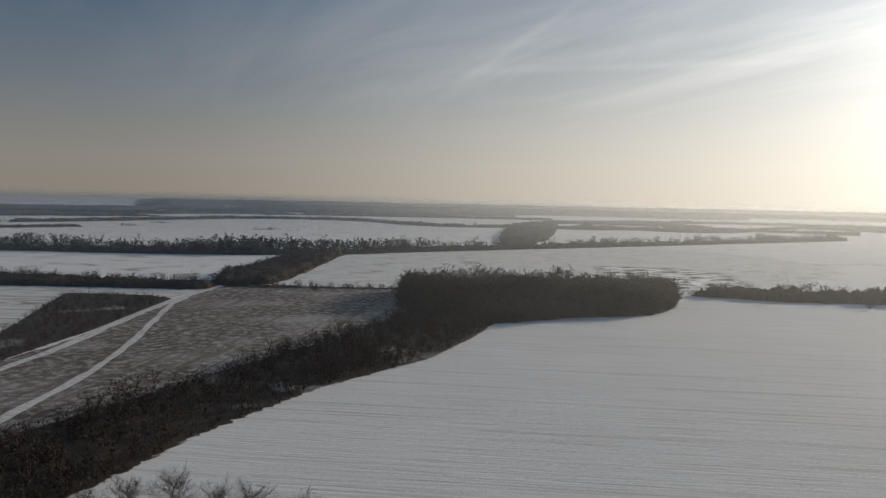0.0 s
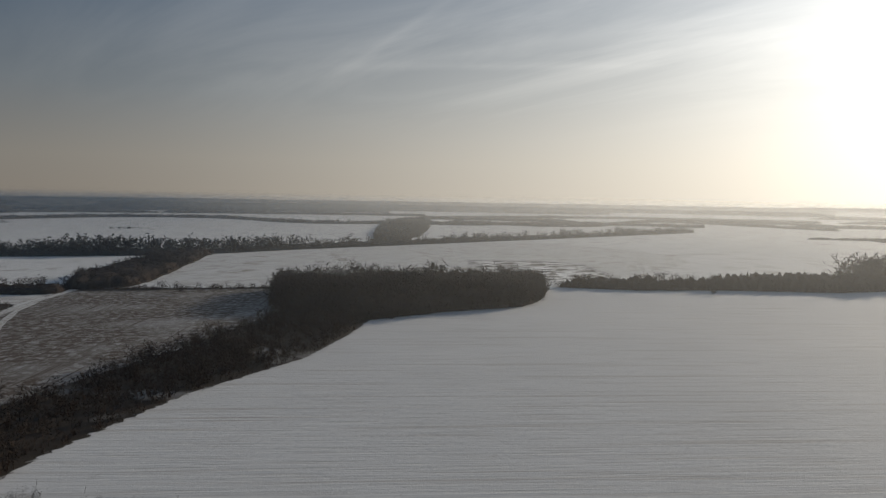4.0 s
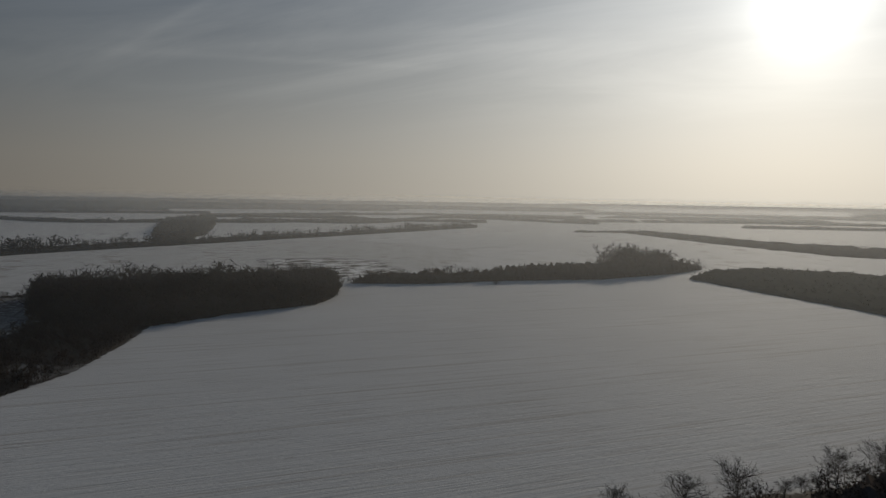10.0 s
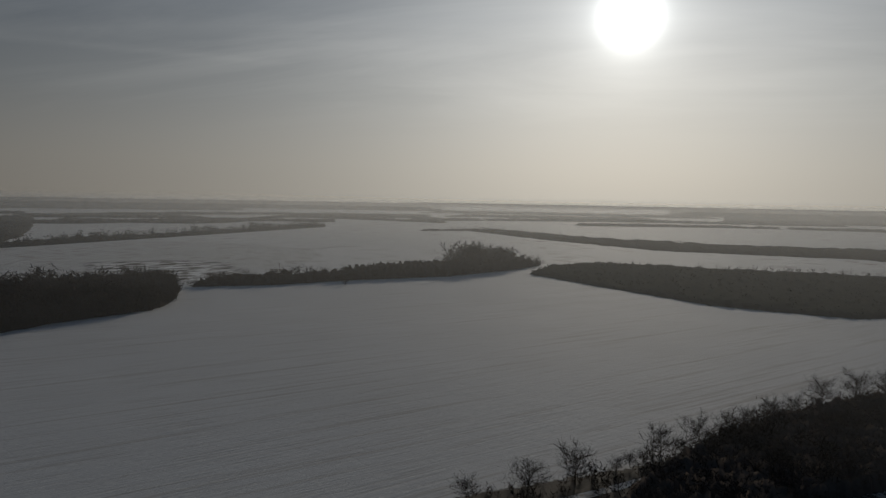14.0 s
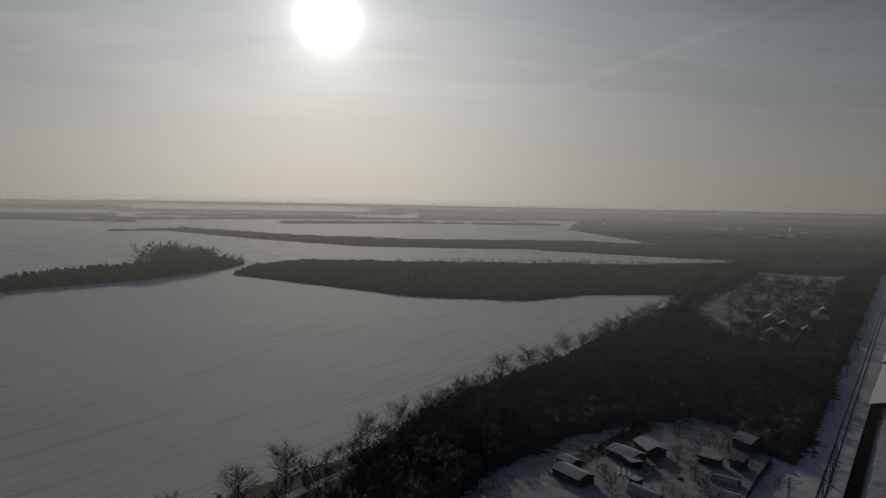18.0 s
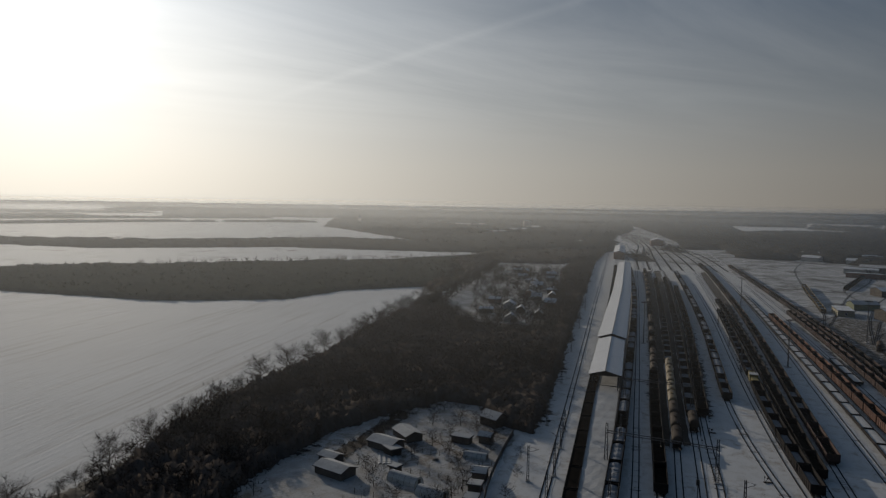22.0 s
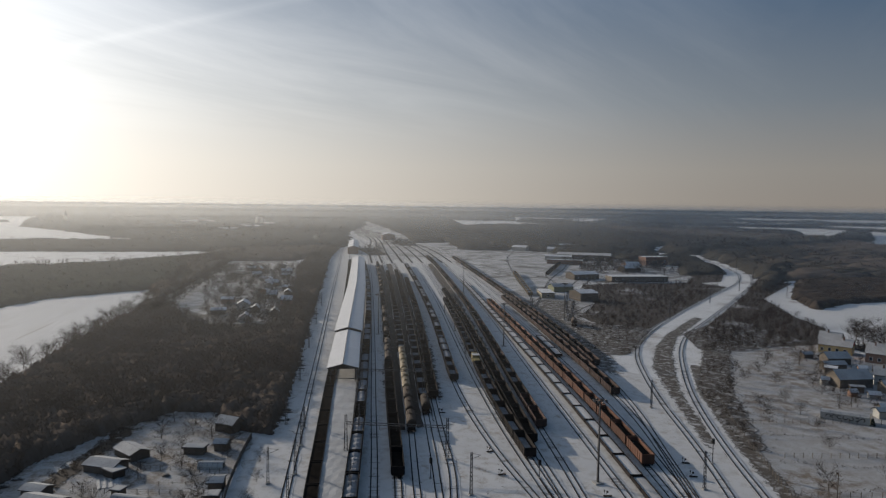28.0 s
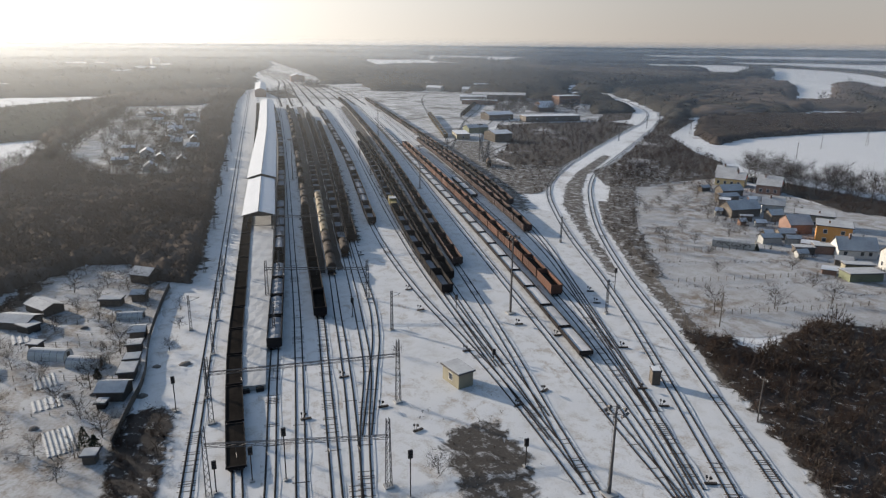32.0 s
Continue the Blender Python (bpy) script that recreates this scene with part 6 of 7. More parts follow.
def utility_pole(x, y, h, name="utility_pole", mat=None, twin=False):
    top = thing(name, Matrix.Translation((x, y, 0)), "slender wooden power pole with a crossarm" if not twin else "braced twin-legged wooden power pole", "power pole", "power poles")
    if twin:
        for k in (-1, 1):
            Shape().bar((k * 0.9, 0, 0), (k * 0.1, 0, h), 0.13, 6, 0.09).make("leg", mat or M_BOARD, top)
    else:
        Shape().bar((0, 0, 0), (0, 0, h), 0.14, 6, 0.09).make("post", mat or M_BOARD, top)
    Shape().box(-0.9, 0.9, -0.05, 0.05, h - 0.5, h - 0.38).make("crossarm", mat or M_BOARD, top)
    for k in (-0.8, 0, 0.8):
        Shape().bar((k, 0, h - 0.38), (k, 0, h - 0.15), 0.05, 6).make("insulator", M_WHITEPAINT, top)


utility_pole(78.4, -94.5, 8.6, mat=M_GALV)
for x, y, h, twin in [(114, -120, 8.5, False), (318, -402, 10, False), (292, -350, 10, False), (318, -445, 11, True), (405, -372, 10, True), (-205, 400, 9, False), (-112, 440, 9, False), (262, 520, 10, False),
                      (700, -480, 14, False), (560, -420, 12, False), (250, -290, 9, False)]:
    utility_pole(x, y, h, twin=twin)


# ---- trees that stand by themselves ----
def tree_kind(seed, label, limbs=28, twigs=36, spread=0.56, fork=0.24, tw=0.022):
    wood_, twig_ = bare_tree(seed, 8.0, spread, limbs, twigs, fork, tw)
    top = thing("bare_tree", Matrix(), label, "tree", "bare trees standing singly")
    t = new("trunk", arrays_mesh("trunk", wood_[0], wood_[1], M_BARK))
    c = new("crown", arrays_mesh("crown", twig_[0], twig_[1], M_TWIG))
    t.parent = c.parent = top
    return top


SINGLE = [tree_kind(100 + i, "leafless round-crowned tree at the edge of the field") for i in range(5)]
FRUIT = [tree_kind(120 + i, "bare low fruit tree in a snowy garden", 16, 20, 0.6, 0.18, 0.035) for i in range(5)]
PLACES = random.Random(5)


def put_tree(kinds, x, y, h):
    ob = copy_thing(PLACES.choice(kinds), Matrix())
    k = h / 8.0
    ob.matrix_world = Matrix.Translation((x, y, 0)) @ Matrix.Rotation(PLACES.random() * 6.28, 4, "Z") @ Matrix.Diagonal((k, k, k, 1))
    return ob


for x, y, h in [(97, 106, 6), (110, 100.5, 8.5), (122, 97, 10), (153, 95, 9.2), (167, 92, 9.5), (178, 90, 9.5), (190, 91, 8), (203, 90, 8.5), (214, 88, 8), (234, 88, 10), (249, 83.5, 11.5), (265, 80, 9), (288, 80, 10), (300, 75, 9),
                (322, 73, 10), (335, 71, 10.5), (352, 69, 10), (372, 66.5, 11), (392, 64, 11), (412, 61, 10), (438, 57, 12), (470, 57, 11), (500, 56, 10), (530, 52, 11), (136, 96, 4), (141, 95.5, 4.6), (146, 95, 4), (159, 93, 4.5),
                (271, 433, 6.5), (-62, 133, 8.8), (-53, 136, 9.2), (-43, 130, 8.6), (-36, 131, 8.8), (-26, 128, 8), (-70, 132, 7), (-48, 124, 7),
                (-168, 290, 5), (-85, 462, 7), (198, 505, 8), (420, 485, 9)]:
    put_tree(SINGLE, x, y, h * 0.82)
for x, y, h in [(176, -189, 5), (173, -166, 4.5), (177, -157, 5), (175, -183, 6), (123, -127, 6), (118, -142, 6), (115, -159, 6), (194, -153, 5), (200, -161, 5), (222, -192, 5), (225, -184, 5), (252, -231, 9), (213, -178, 4.5), (208, -168, 4.5),
                (216, -200, 5), (206, -186, 5), (186, -172, 4.5), (184, -160, 4.5), (232, -204, 5), (240, -212, 5), (168, -150, 4), (160, -160, 4), (199, -196, 7), (181, -196, 5), (190, -191, 6), (146, -150, 4), (139, -172, 5), (126, -165, 4.5),
                (229, -218, 8), (212, -212, 6), (243, -238, 7),
                (150, 10, 6), (146, 12, 5), (140, 14, 5.5), (135, 15, 6), (163, 12, 5), (172, 15, 5), (178, 20, 5), (186, 16, 4.5), (192, 9, 6), (196, 14, 5), (205, 14, 5), (210, 20, 6), (188, 4, 5), (176, 4.5, 4.5), (130, 20, 4.5),
                (124, 16, 4.5), (142, 24, 4.5), (150, 30, 5), (160, 34, 4.5), (168, 24, 4.5), (114, 22, 4), (120, 28, 4), (134, 30, 4), (195, 22, 5), (203, 30, 5), (111, 16, 4), (148, 0.5, 3.5), (160, -2.2, 3), (172, -3, 3.5),
                (85.5, -36, 4), (128, -44, 2.5), (105, 18, 4), (116, 12.2, 5.5)]:
    put_tree(FRUIT, x, y, h * 0.9)
BIG = [(186, -283), (194, -281), (202, -279), (210, -277), (218, -277), (226, -276), (233, -276), (240, -274), (247, -277), (256, -280), (264, -284), (206, -284), (214, -283), (180, -287), (172, -292), (236, -281), (166, -284), (160, -280), (150, -276)]
for x, y in BIG:
    put_tree(SINGLE, x, y, 9 + 4 * PLACES.random())
for ob in SINGLE + FRUIT:
    for o in (*ob.children_recursive, ob):
        bpy.data.objects.remove(o)

# ---- gardens, scrub and fields by the railway ----
patch("garden_ground_1", [(204, 40), (219, 22), (216, 7), (193, -1), (156, 5), (129, 7.3), (101, 11), (80, 14), (95, 40), (150, 60), (185, 50)], 0.07, M_GARDEN, "snowy allotment ground with bare soil showing", 1.0, 81)
patch("garden_ground_2", [(113, -111), (150, -128), (205, -155), (262, -197), (300, -225), (262, -264), (240, -262), (200, -258), (170, -262), (130, -225), (95, -180), (100, -150), (108, -118)], 0.07, M_GARDEN, "snowy garden plots with rows of bare soil", 1.5, 82)
patch("field_6", [(292, -309), (333, -327), (354, -343), (366, -377), (372, -541), (330, -700), (60, -640), (60, -300), (120, -290), (188, -290), (215, -296), (250, -316)], 0.05, M_LAKE, "smooth snowy field beyond the houses", 1.5, 83)
soft_patch("weed_ground", [(96.4, -43.2), (96.4, -50.8), (85.6, -51.5), (74.7, -47.3), (60, -42), (70, -36), (78.4, -38.0), (90.5, -39.5)], 0.09, M_DEADGRASS, "patch of dark dead weeds in the snow", 0.8, 3.2)
rng = np.random.default_rng(85)
plant("dead_weeds", scatter([(96, -43.2), (95, -50.3), (85.6, -51), (75, -47), (62, -42), (71, -37), (78.4, -38.5), (90, -40)], 1.3, rng), BRUSH, (0.2, 0.6), M_SCRUB, rng, "dark dead weeds standing in the snow", category="weeds")
SCRUB_R = [(52, -84), (80, -96), (115, -109.5), (108, -118), (99, -116), (104, -132), (108, -145), (97, -156), (88, -180), (62, -175), (50, -120), (40, -80)]
wood("scrubland", SCRUB_R, "dense dark scrub sloping away from the railway", 12, (2.5, 6), seed=86, bush=0.6, bush_size=(0.9, 2.8), floor=M_WEED, low=BRUSH)
wood("scrubland", [(88, 13.5), (100, 11.3), (114, 10.6), (124, 7.1), (121.7, 0.4), (100, 3.6), (84, 6)], "dark thicket beside the garden fence", 25, (2, 4), seed=87, bush=0.6, bush_size=(0.7, 2.0), floor=M_WEED, low=BRUSH)
wood("thicket", [(186, -256), (250, -268), (262, -276), (240, -284), (180, -292), (150, -285), (120, -262), (125, -252), (160, -272)], "dark hedge of bushes behind the houses", 40, (3, 6), seed=88, bush=5, bush_size=(1.5, 3.5))
wood("scrubland", [(150, -127), (207, -154), (264, -198), (300, -230), (285, -232), (252, -203), (200, -163), (148, -132)], "brown bushes beside the curving railway", 40, (2, 4), seed=89, bush=2.2, bush_size=(0.6, 1.7), floor=M_VERGE, low=BRUSH)
wood("scrubland", [(100, 108), (120, 101), (150, 93), (172, 90), (120, 66), (112, 40), (100, 30), (70, 60), (60, 104)], "dark scrub below the row of trees", 26, (2, 4.5), seed=90, bush=3.5, bush_size=(1.2, 3))
soft_patch("brush_strip", [(150, -116.5), (195, -136), (240, -156.5), (275, -181), (300, -203), (345, -252), (338, -252), (291, -203), (258, -178), (205, -145), (160, -124.5)], 0.08, M_VERGE, "weedy brown brush between two curving tracks", 2.5, 2.0)
soft_patch("brush_strip", [(90, -98), (113, -109.5), (150, -125), (205, -152), (240, -174), (236, -177), (203, -156), (148, -129.5), (111, -113), (88, -101)], 0.083, M_VERGE, "brown verge beside the railway", 1.5, 1.5)
ribbon("path_1", [(60, 101), (90, 98.5), (120, 92), (145, 87), (165, 84)], 2.6, 0.2, M_ROAD, 4.0, label="snowy footpath behind the hedge", wobble=0.3)
ribbon("stream", [(300, -306), (345, -325), (400, -358), (440, -405), (475, -452), (540, -525), (600, -600)], 14, 0.12, M_LAKE, label="frozen stream covered with snow", wobble=1.0)

wood("scrubland", [(264, -196), (300, -212), (318, -240), (300, -262), (272, -262), (264, -238), (256, -214)], "rough brown scrub at the head of the garden plots", 70, (1.5, 4), seed=105, bush=3, bush_size=(0.6, 1.6), floor=M_VERGE, low=BRUSH)
# ---- garden beds, hedges and heaps ----
def vegetable_bed(x, y, turn, lx, ly, ridges):
    top = thing("vegetable_bed", pose(x, y, 0, 0, 0, turn), "dug garden bed with snowy ridges and dark furrows", "garden bed", "beds in the allotments")
    Shape().box(-lx / 2, lx / 2, -ly / 2, ly / 2, 0, 0.12).make("soil", M_SNOWDUST, top, "thin snow over dug soil")
    for k in range(ridges):
        v = -ly / 2 + ly * (k + 0.5) / ridges
        h = ly / ridges * 0.36
        Shape().quad_strip([[(u, v - h, 0.12), (u, v - h * 0.3, 0.26 + 0.03 * (i % 2)), (u, v + h * 0.3, 0.27), (u, v + h, 0.12)] for i, u in enumerate(np.linspace(-lx / 2, lx / 2, 7))]).make("ridge", M_SNOWDUST, top)


def heap(x, y, r, h, seed, label, mat):
    rng = np.random.default_rng(seed)
    rings = [[(x + r * k * math.cos(a) * (1 + 0.25 * rng.normal()), y + r * k * math.sin(a) * (1 + 0.2 * rng.normal()), z * h + 0.05 * rng.random()) for a in np.linspace(0, 5.6, 10)] for k, z in ((1, 0), (0.75, 0.45), (0.45, 0.85), (0.1, 1))]
    tagged(Shape().quad_strip(rings).make("heap", mat), label, "heap")


def evergreen(x, y, h, seed):
    rng = np.random.default_rng(seed)
    top = thing("evergreen_shrub", Matrix.Translation((x, y, 0)), "dark evergreen shrub in a snowy garden", "shrub")
    Shape().bar((0, 0, 0), (0, 0, h * 0.9), 0.08, 5, 0.03).make("trunk", M_BARK, top)
    n = 420
    z = rng.random(n) ** 1.2
    a = rng.random(n) * 6.28
    r = (1 - z) * 0.42 * h * (0.5 + 0.5 * rng.random(n)) + 0.05
    c = np.stack([r * np.cos(a), r * np.sin(a), z * h], 1)
    v = (c[:, None] + rng.normal(0, 0.14, (n, 3, 3))).reshape(-1, 3)
    v[:, 2] = np.maximum(v[:, 2], 0.02)
    ob = new("crown", arrays_mesh("crown", v, np.arange(3 * n).reshape(-1, 3), M_EVERGREEN))
    ob.parent = top


M_SOIL = plain("dug_soil", (0.10, 0.085, 0.072), (0.2, 0.175, 0.155), 2.0, 0.95)
M_EVERGREEN = plain("evergreen_needles", (0.018, 0.024, 0.016), (0.045, 0.052, 0.034), 3.0, 0.95, bump=0)
vegetable_bed(117.3, 18.7, 12, 8.6, 4.6, 6)
vegetable_bed(142, 23.3, 12, 6.0, 4.2, 5)
vegetable_bed(132, 22, 12, 4.5, 5.0, 5)
vegetable_bed(167, 30, 12, 6.0, 5.0, 4)
for x, y, h, seed in ((114.3, 14.8, 3.6, 1), (140, 14, 2.0, 2), (113, 13.2, 2.6, 3), (158.5, -178.5, 2.2, 4)):
    evergreen(x, y, h, seed)
for i, (x, y, r, h) in enumerate([(140.8, 3.2, 0.9, 0.5), (140, -2.3, 1.3, 0.5), (128.7, 6.0, 1.0, 0.6), (123.3, 23.1, 0.9, 0.5), (134, 19, 0.8, 0.6), (132.6, 14.4, 0.7, 0.6), (187, 8, 1.0, 0.8), (168, 18, 0.9, 0.6), (176, 11, 0.9, 0.5), (150, 20, 0.8, 0.5)]):
    heap(x, y, r, h, i, "dark heap of earth and stalks in the snow", M_SOIL)
RAILS = ([(163, 34), (164, 22), (161, 9)], [(128, 24), (125.5, 13.5)], [(114.9, 27), (112.4, 19.5), (110.3, 12)], [(204, 28), (195, 13), (187, 2)], [(140, 28), (137, 18), (140, 12)])
for p in RAILS:
    fence(p, "rail_fence", "low dark wooden fence between allotments", 0.5, False, 3.0)
for i, p in enumerate(([(141, -130), (133, -146), (130, -166), (128, -198)], [(122, -119), (121, -136), (118, -160), (115, -182)], [(160, -139), (152, -160), (146, -178)])):
    pts, way, _ = ribbon_pts(p, 0.7)
    rng = np.random.default_rng(200 + i)
    plant("garden_hedge", pts + rng.normal(0, 0.45, pts.shape), BRUSH, (0.4, 1.1), M_SCRUB, rng, "thin dark hedge along a garden fence", category="hedge")

wood("thicket", [(205, 29), (186, 35), (164, 41), (160, 45), (166, 46), (184, 40), (207, 33)], "dark brown hedge behind the garden sheds", 5, (1.5, 3), seed=98, bush=1.2, bush_size=(0.8, 1.8), low=BRUSH, floor=M_BRUSH)
plant("edge_trees", scatter([(203, 90), (192, 69), (172, 62), (158, 56), (140, 54), (122, 62), (118, 98), (172, 90)], 17, RNG), WOOD_TREES, (4, 7), M_TWIG, RNG, "bare trees between the gardens and the field", category="trees")
soft_patch("brush_strip", [(389, -156), (422, -190), (422, -214), (321, -169), (250, -145), (229, -134), (273, -133)], 0.085, M_VERGE, "weedy trodden strip beside the sidings", 4.0, 6.0)

# ---- depot in the curve ----
patch("far_yard_ground", [(760, -152), (960, -180), (1500, -225), (2100, -305), (2300, -330), (2300, -480), (1700, -450), (1249, -455), (1060, -330), (934, -318), (800, -236)], 0.05, M_DEPOT, "dirty trampled snow of the far railway yard", 4.0, 94)
canopy_mass("trackside_bushes", [(1090, -262), (1260, -300), (1700, -345), (2300, -400), (2800, -440), (2700, -800), (1900, -600), (1500, -450), (1249, -360), (1100, -310)], 6, 8, M_FARWOOD, "hazy bushes beside the far tracks", "bushes", 204, 0.2)
plant("trackside_bushes", scatter([(1130, -300), (1260, -330), (1700, -360), (2200, -420), (1700, -520), (1249, -455), (1080, -350)], 130, RNG), SPARSE_TREES, (3, 8), M_FARWOOD, RNG, "hazy bushes beside the far tracks", category="bushes")
plant("trackside_bushes", scatter([(960, -128), (1500, -200), (2200, -300), (2200, -285), (1500, -178), (960, -100)], 60, RNG), SPARSE_TREES, (5, 10), M_FARWOOD, RNG, "hazy trees along the far main line", category="trees")
patch("depot_ground", [(330, -160), (400, -168), (540, -192), (760, -230), (934, -312), (960, -420), (900, -520), (700, -470), (620, -470), (585, -420), (500, -362), (505, -262), (428, -228), (405, -218)], 0.06, M_DEPOT, "trodden snow of the depot yard", 3.0, 91)
for k, p in enumerate(([(367, -158), (444, -191), (532, -218), (623, -248), (760, -296), (940, -380)], [(409, -172), (489, -234), (569, -259.5), (745, -363), (830, -420)], [(334, -169), (367, -185), (427, -240), (560, -300), (704, -385), (760, -420)], [(400, -176), (527, -242), (708, -345), (800, -372)], [(345, -172), (415, -204), (500, -250), (600, -316), (720, -372), (860, -460)], [(352, -176), (430, -218), (520, -274), (600, -330), (700, -400)])):
    for side in (-0.75, 0.75):
        ribbon("depot_track", [(x - 0.4 * side, y + 0.9 * side) for x, y in p], 0.42, 0.16 + k * 0.01, M_GRIME_SHADE, label="dark rail of a depot siding in the snow")
house(522, -322, 82, 50, 15, 4.6, 0, M_BOARD, "long low depot hall with a snowy flat roof", name="depot_hall", category="depot building", flat=True, xs=tuple(range(-21, 24, 6)), storey=1.6)
house(548, -284, 92, 24, 16, 4.6, 2.0, M_BOARD, "depot workshop with a snowy roof", name="workshop", category="depot building", xs=(-8, 0, 8))
house(668, -432, 92, 28, 14, 9.0, 0, M_BRICK, "tall brick depot building with a white flat roof", name="depot_building", category="depot building", flat=True, xs=(-10, -5, 0, 5, 10), two=True, chimney=(2, 0))
house(624, -378, 92, 16, 12, 4.5, 3.0, M_BRICK, "brick depot house with a snowy roof", name="depot_house", category="depot building", xs=(-4, 0, 4))
house(600, -362, 92, 18, 12, 4.0, 2.5, M_BOARD, "dark depot shed with a pitched roof", name="depot_shed", category="depot building")
house(745, -388, 60, 62, 36, 6.5, 1.6, M_BOARD, "broad dark depot hall with a snowy low roof", name="depot_hall", category="depot building", cap=M_SNOWDUST, xs=(-24, -12, 0, 12, 24))
house(735, -350, 60, 30, 14, 5.0, 1.5, M_GREYWALL, "narrow depot shed with a snowy roof", name="depot_shed", category="depot building")
house(690, -336, 60, 38, 8, 4.5, 0, M_BRICK, "long depot store with snow on its roof", name="depot_store", category="depot building", flat=True)
house(424, -221, 92, 13, 16, 5.5, 1.5, M_BOARD, "dark open depot shelter with a snowy roof", name="depot_shelter", category="depot building")
house(446, -203, 75, 9, 22, 3.6, 0, M_CREAM, "cream depot cabin with a snowy flat roof", name="depot_cabin", category="depot building", flat=True, xs=(0,), ys=(-6, 0, 6))
house(470, -226, 92, 16, 10, 4.0, 1.8, M_GREENPAINT, "green-roofed depot shed with thin snow", name="depot_shed", category="depot building", cap=M_SNOWDUST)
for x, y in ((900, -370), (980, -400), (860, -405), (1050, -430), (930, -455), (1100, -380)):
    house(x, y, 40 + x % 50, 22, 12, 5, 2.5, M_GREYWALL, "hazy grey building with a snowy roof beyond the depot", group="buildings beyond the depot")
plant("depot_trees", scatter([(560, -300), (700, -330), (720, -420), (640, -450), (560, -390)], 90, RNG), WOOD_TREES, (6, 11), M_TWIG, RNG, "bare trees between the depot halls", category="trees")

TANKER = tank_wagon(M_TANKDARK, "dark tank wagon on a depot siding with snow on top")
YELLOW = gondola(M_TANK, M_SNOWDUST, "faded yellow wagon on a depot siding", fill=0.8, name="depot_wagon")
SIDING_DARK = gondola(M_STEEL, M_SNOWORE, "dark open wagon on a depot siding", fill=0.3, name="depot_wagon")
LINE = [(TANKER, 334, -169, -26)]
LINE += [(YELLOW, 452 + 13.6 * k, -193.5 - 4.35 * k, -17.7) for k in range(11)]
LINE += [(SIDING_DARK, 585 + 12 * k, -268.5 - 7.1 * k, -30.6) for k in range(9)]
for ob, x, y, g in LINE:
    copy_thing(ob, pose(x, y, -0.19, 0, 0, g))
for ob in (TANKER, YELLOW, SIDING_DARK):
    for o in (*ob.children_recursive, ob):
        bpy.data.objects.remove(o)
wood("woodland", [(1236, -330), (1058, -322), (929, -296), (900, -340), (948, -371), (1000, -447), (882, -465), (822, -527), (1000, -640), (1500, -900), (1932, -1000), (1989, -740), (1858, -600), (1500, -440)], "dark hazy wood beyond the depot", 700, (7, 12), FAR_TREES, mat=M_FARWOOD, seed=93, bush=0, mass=7, cell=8.0)
wood("woodland", [(830, -145), (960, -150), (960, -176), (830, -168)], "dark grove beside the station tracks", 60, (6, 10), seed=94, bush=0)
wood("woodland", [(1010, -226), (1090, -222), (1130, -240), (1080, -258), (1010, -250)], "round dark grove among the far tracks", 60, (6, 10), seed=95, bush=0)

wood("woodland", [(700, -455), (760, -425), (860, -400), (942, -487), (880, -530), (760, -500)], "dark wood inside the railway curve", 200, (6, 10), FAR_TREES, mat=M_FARWOOD, seed=96, bush=0, mass=5.5, cell=4.0)
wood("woodland", [(560, -395), (640, -450), (700, -455), (760, -500), (806, -560), (720, -525), (640, -485), (560, -440)], "dark wood along the inside of the curve", 150, (5, 9), FAR_TREES, mat=M_FARWOOD, seed=97, bush=0, mass=4.5, cell=4.0)
wood("woodland", [(326, 2), (360, 26), (392, 42), (440, 55), (470, 46), (414, 36), (374, 24), (368, -10), (440, -23), (560, -35), (560, -42), (440, -34), (338, -20)], "brown trees round the village plots", 9, (4.5, 8), seed=99, bush=0, mat=M_BROWNWOOD)
wood("woodland", [(440, 54), (480, 52), (530, 66), (600, 42), (760, 60), (860, 40), (960, 0), (1000, -130), (963, -112), (800, -72), (766, -50), (766, 18), (700, 26), (619, 36), (496, 51), (416, 61)],
     "brown bare woodland round the village and its lane", 75, (5, 9), FAR_TREES, seed=100, bush=0, mat=M_BROWNWOOD, mass=4.6, cell=3.0)
# ---- village plots beyond the wood, and the far town ----
patch("garden_ground_3", [(360, 30), (364, -9), (440, -24), (560, -36), (690, -46), (766, -47), (760, 10), (619, 27), (496, 41), (410, 50)], 0.07, M_PLOTS, "hazy snowy garden plots of the village", 2.0, 92)
ribbon("road_3", [(374, 57), (416, 54), (496, 44), (619, 30), (760, 13), (854, 3)], 5.0, 0.13, M_ROAD, label="snowy village lane lined with trees", wobble=0.3)
village = random.Random(11)
for i in range(26):
    x = 380 + (i * 12.3) % 310 + village.uniform(-4, 4)
    y = village.uniform(-22, 18) - (x - 380) * 0.06
    house(x, y, village.choice((80, 85, 170, 175)), village.uniform(5, 10), village.uniform(4, 7), village.uniform(2.4, 3.4), village.uniform(1.0, 2.4), village.choice((M_BOARD, M_GREYWALL, M_BRICK)),
          village.choice(("small village house with a snowy roof", "garden shed of the village under snow", "low village outbuilding with a white roof")), group="village houses and sheds", door=False, xs=(-1.2, 1.2) if i % 2 else ())
plant("village_trees", scatter([(372, 22), (366, -12), (560, -36), (690, -46), (700, 12), (540, 30)], 30, RNG), WOOD_TREES, (4, 7.5), M_TWIG, RNG, "bare garden trees among the village plots", category="trees")
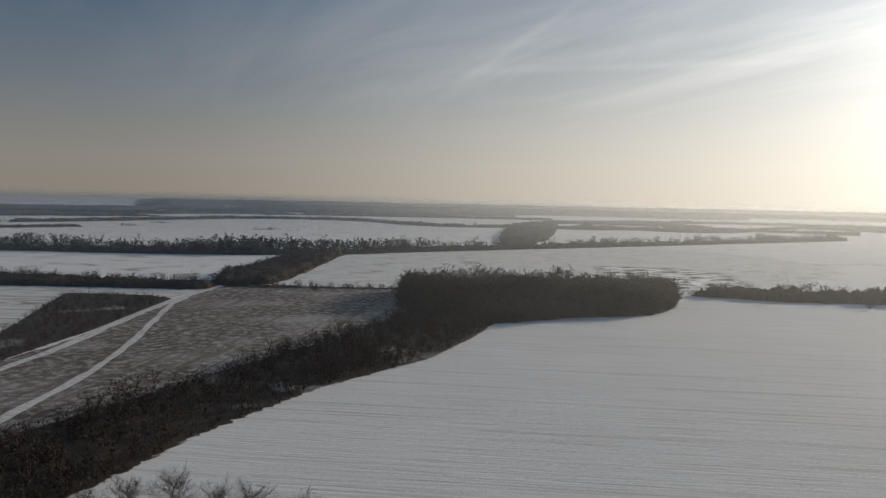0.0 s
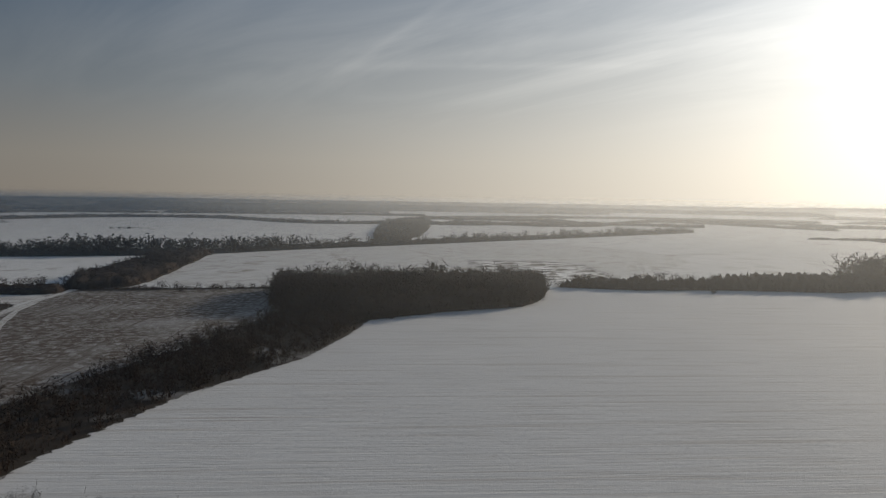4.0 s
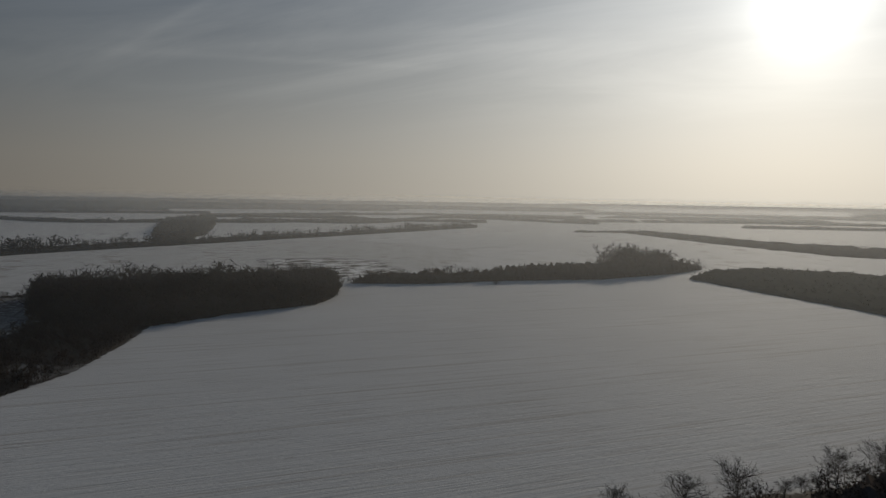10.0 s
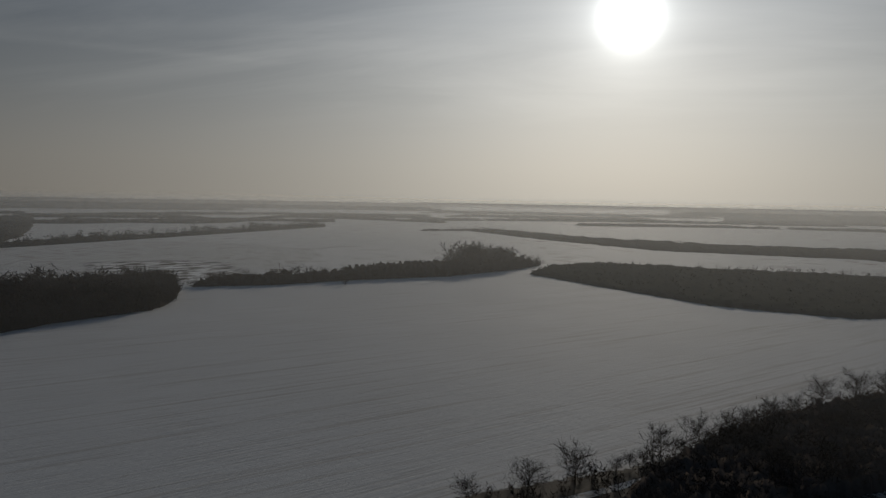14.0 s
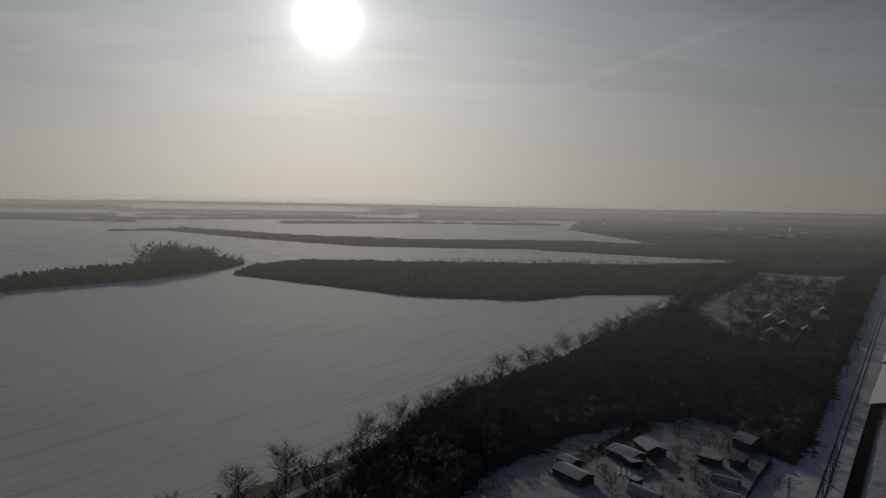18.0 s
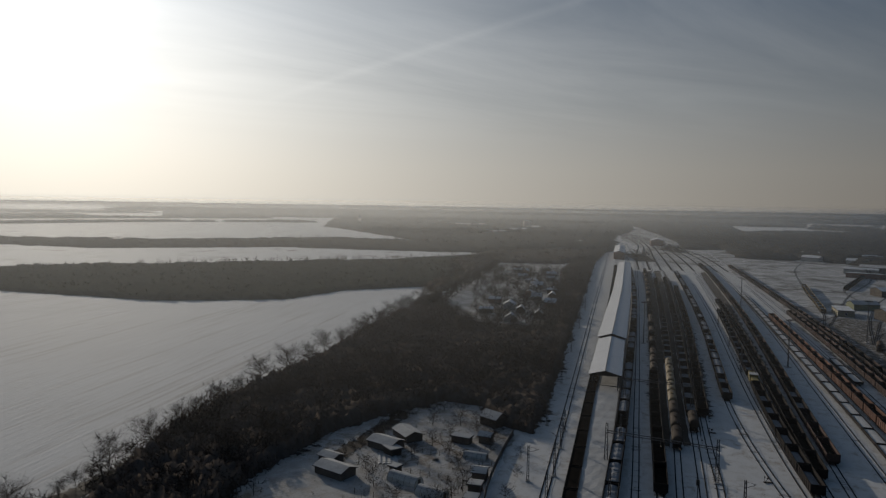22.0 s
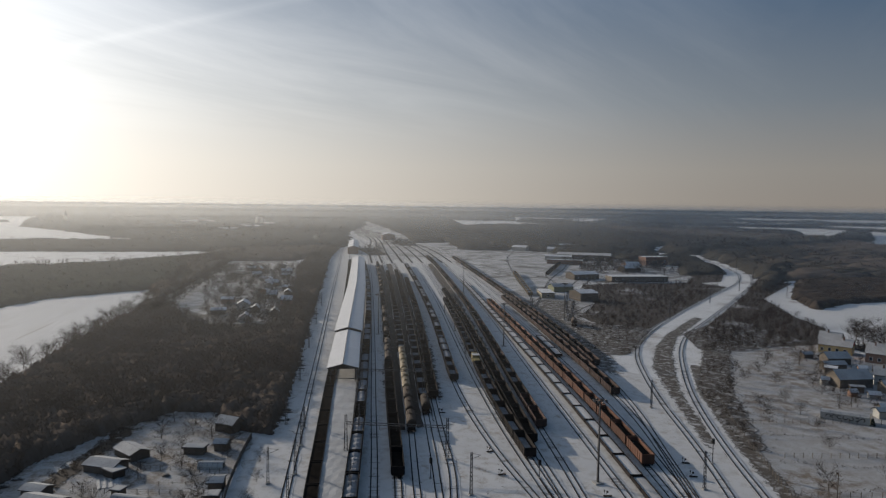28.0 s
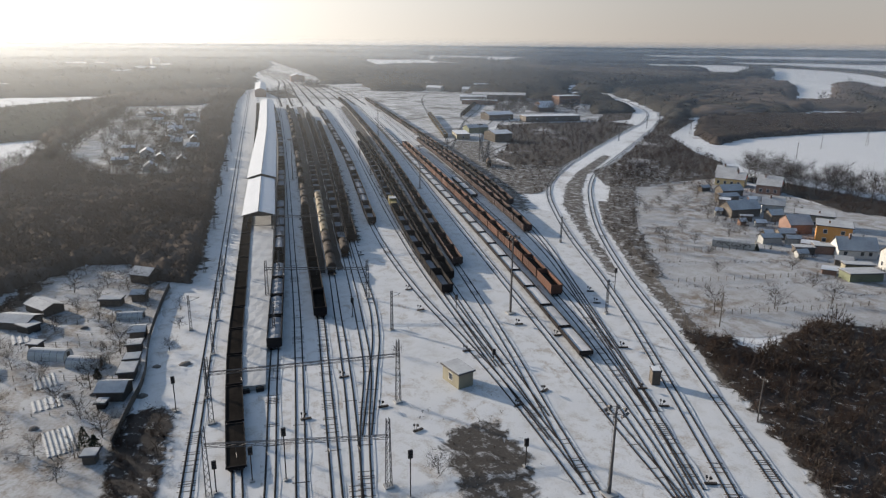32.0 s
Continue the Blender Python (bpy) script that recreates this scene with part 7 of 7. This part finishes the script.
plant("lane_trees", scatter([(400, 48), (540, 33), (700, 14), (700, 18), (540, 37), (400, 52)], 11, RNG), WOOD_TREES, (7, 11), M_TWIG, RNG, "bare trees along the village lane", category="trees")
plant("reed_edge_trees", scatter([(530, 66), (600, 42), (760, 20), (900, -10), (960, -60), (980, -20), (860, 40), (760, 66), (600, 60)], 55, RNG), WOOD_TREES, (5, 10), M_TWIG, RNG, "bare trees between lane and reeds", category="trees")
for x, y, l, w, h, g in [(1975, 123, 86, 24, 8, 92), (1458, 38, 76, 22, 8, 92), (1600, -10, 40, 20, 9, 92), (1840, -52, 45, 16, 8, 60), (1300, -60, 30, 14, 7, 80), (1250, 40, 26, 14, 6, 90), (2200, 260, 60, 24, 9, 100), (1150, -110, 24, 12, 6, 82)]:
    house(x, y, g, l, w, h, 2.2, M_WHITEWALL, "long hazy town building with a snowy roof", group="buildings of the far town", door=False)
house(1783, -34, 10, 20, 18, 24, 0, M_GREYWALL, "hazy grey tower block in the far town", flat=True, name="tower_block", category="tower block", door=False)


def church(x, y):
    top = thing("church", Matrix.Translation((x, y, 0)), "hazy far church with a pointed tower", "church")
    Shape().box(-14, 14, -7, 7, 0, 10).make("nave", M_GREYWALL, top)
    Shape().quad_strip([[(u, -7.5, 10), (u, 7.5, 10), (u, 0, 17)] for u in (-14.5, 14.5)]).make("roof", M_TILE, top)
    Shape().box(-20, -14, -3.5, 3.5, 0, 24).make("tower", M_GREYWALL, top)
    Shape().bar((-17, 0, 24), (-17, 0, 38), 4.6, 8, 0.2).make("spire", M_TILE, top)


church(1837, 410)
house(930, -140, -9, 150, 13, 8, 2.5, M_BRICK, "long dark station building with a hazy roof", name="station_building", category="station", door=False)
house(1190, -240, -9, 40, 22, 9, 3, M_BRICK, "dark engine shed among the far tracks", name="engine_shed", category="depot building", door=False)
for k in range(9):
    y0 = -150 - k * 11
    ribbon("far_track", [(720, y0 + 22), (900, y0 - 6), (1200, y0 - 60 + k * 4), (1700, -240 - k * 4)], 2.0, 0.2 + k * 0.01, M_GRIME_SHADE, 20.0, label="dark hazy rails in the far yard")
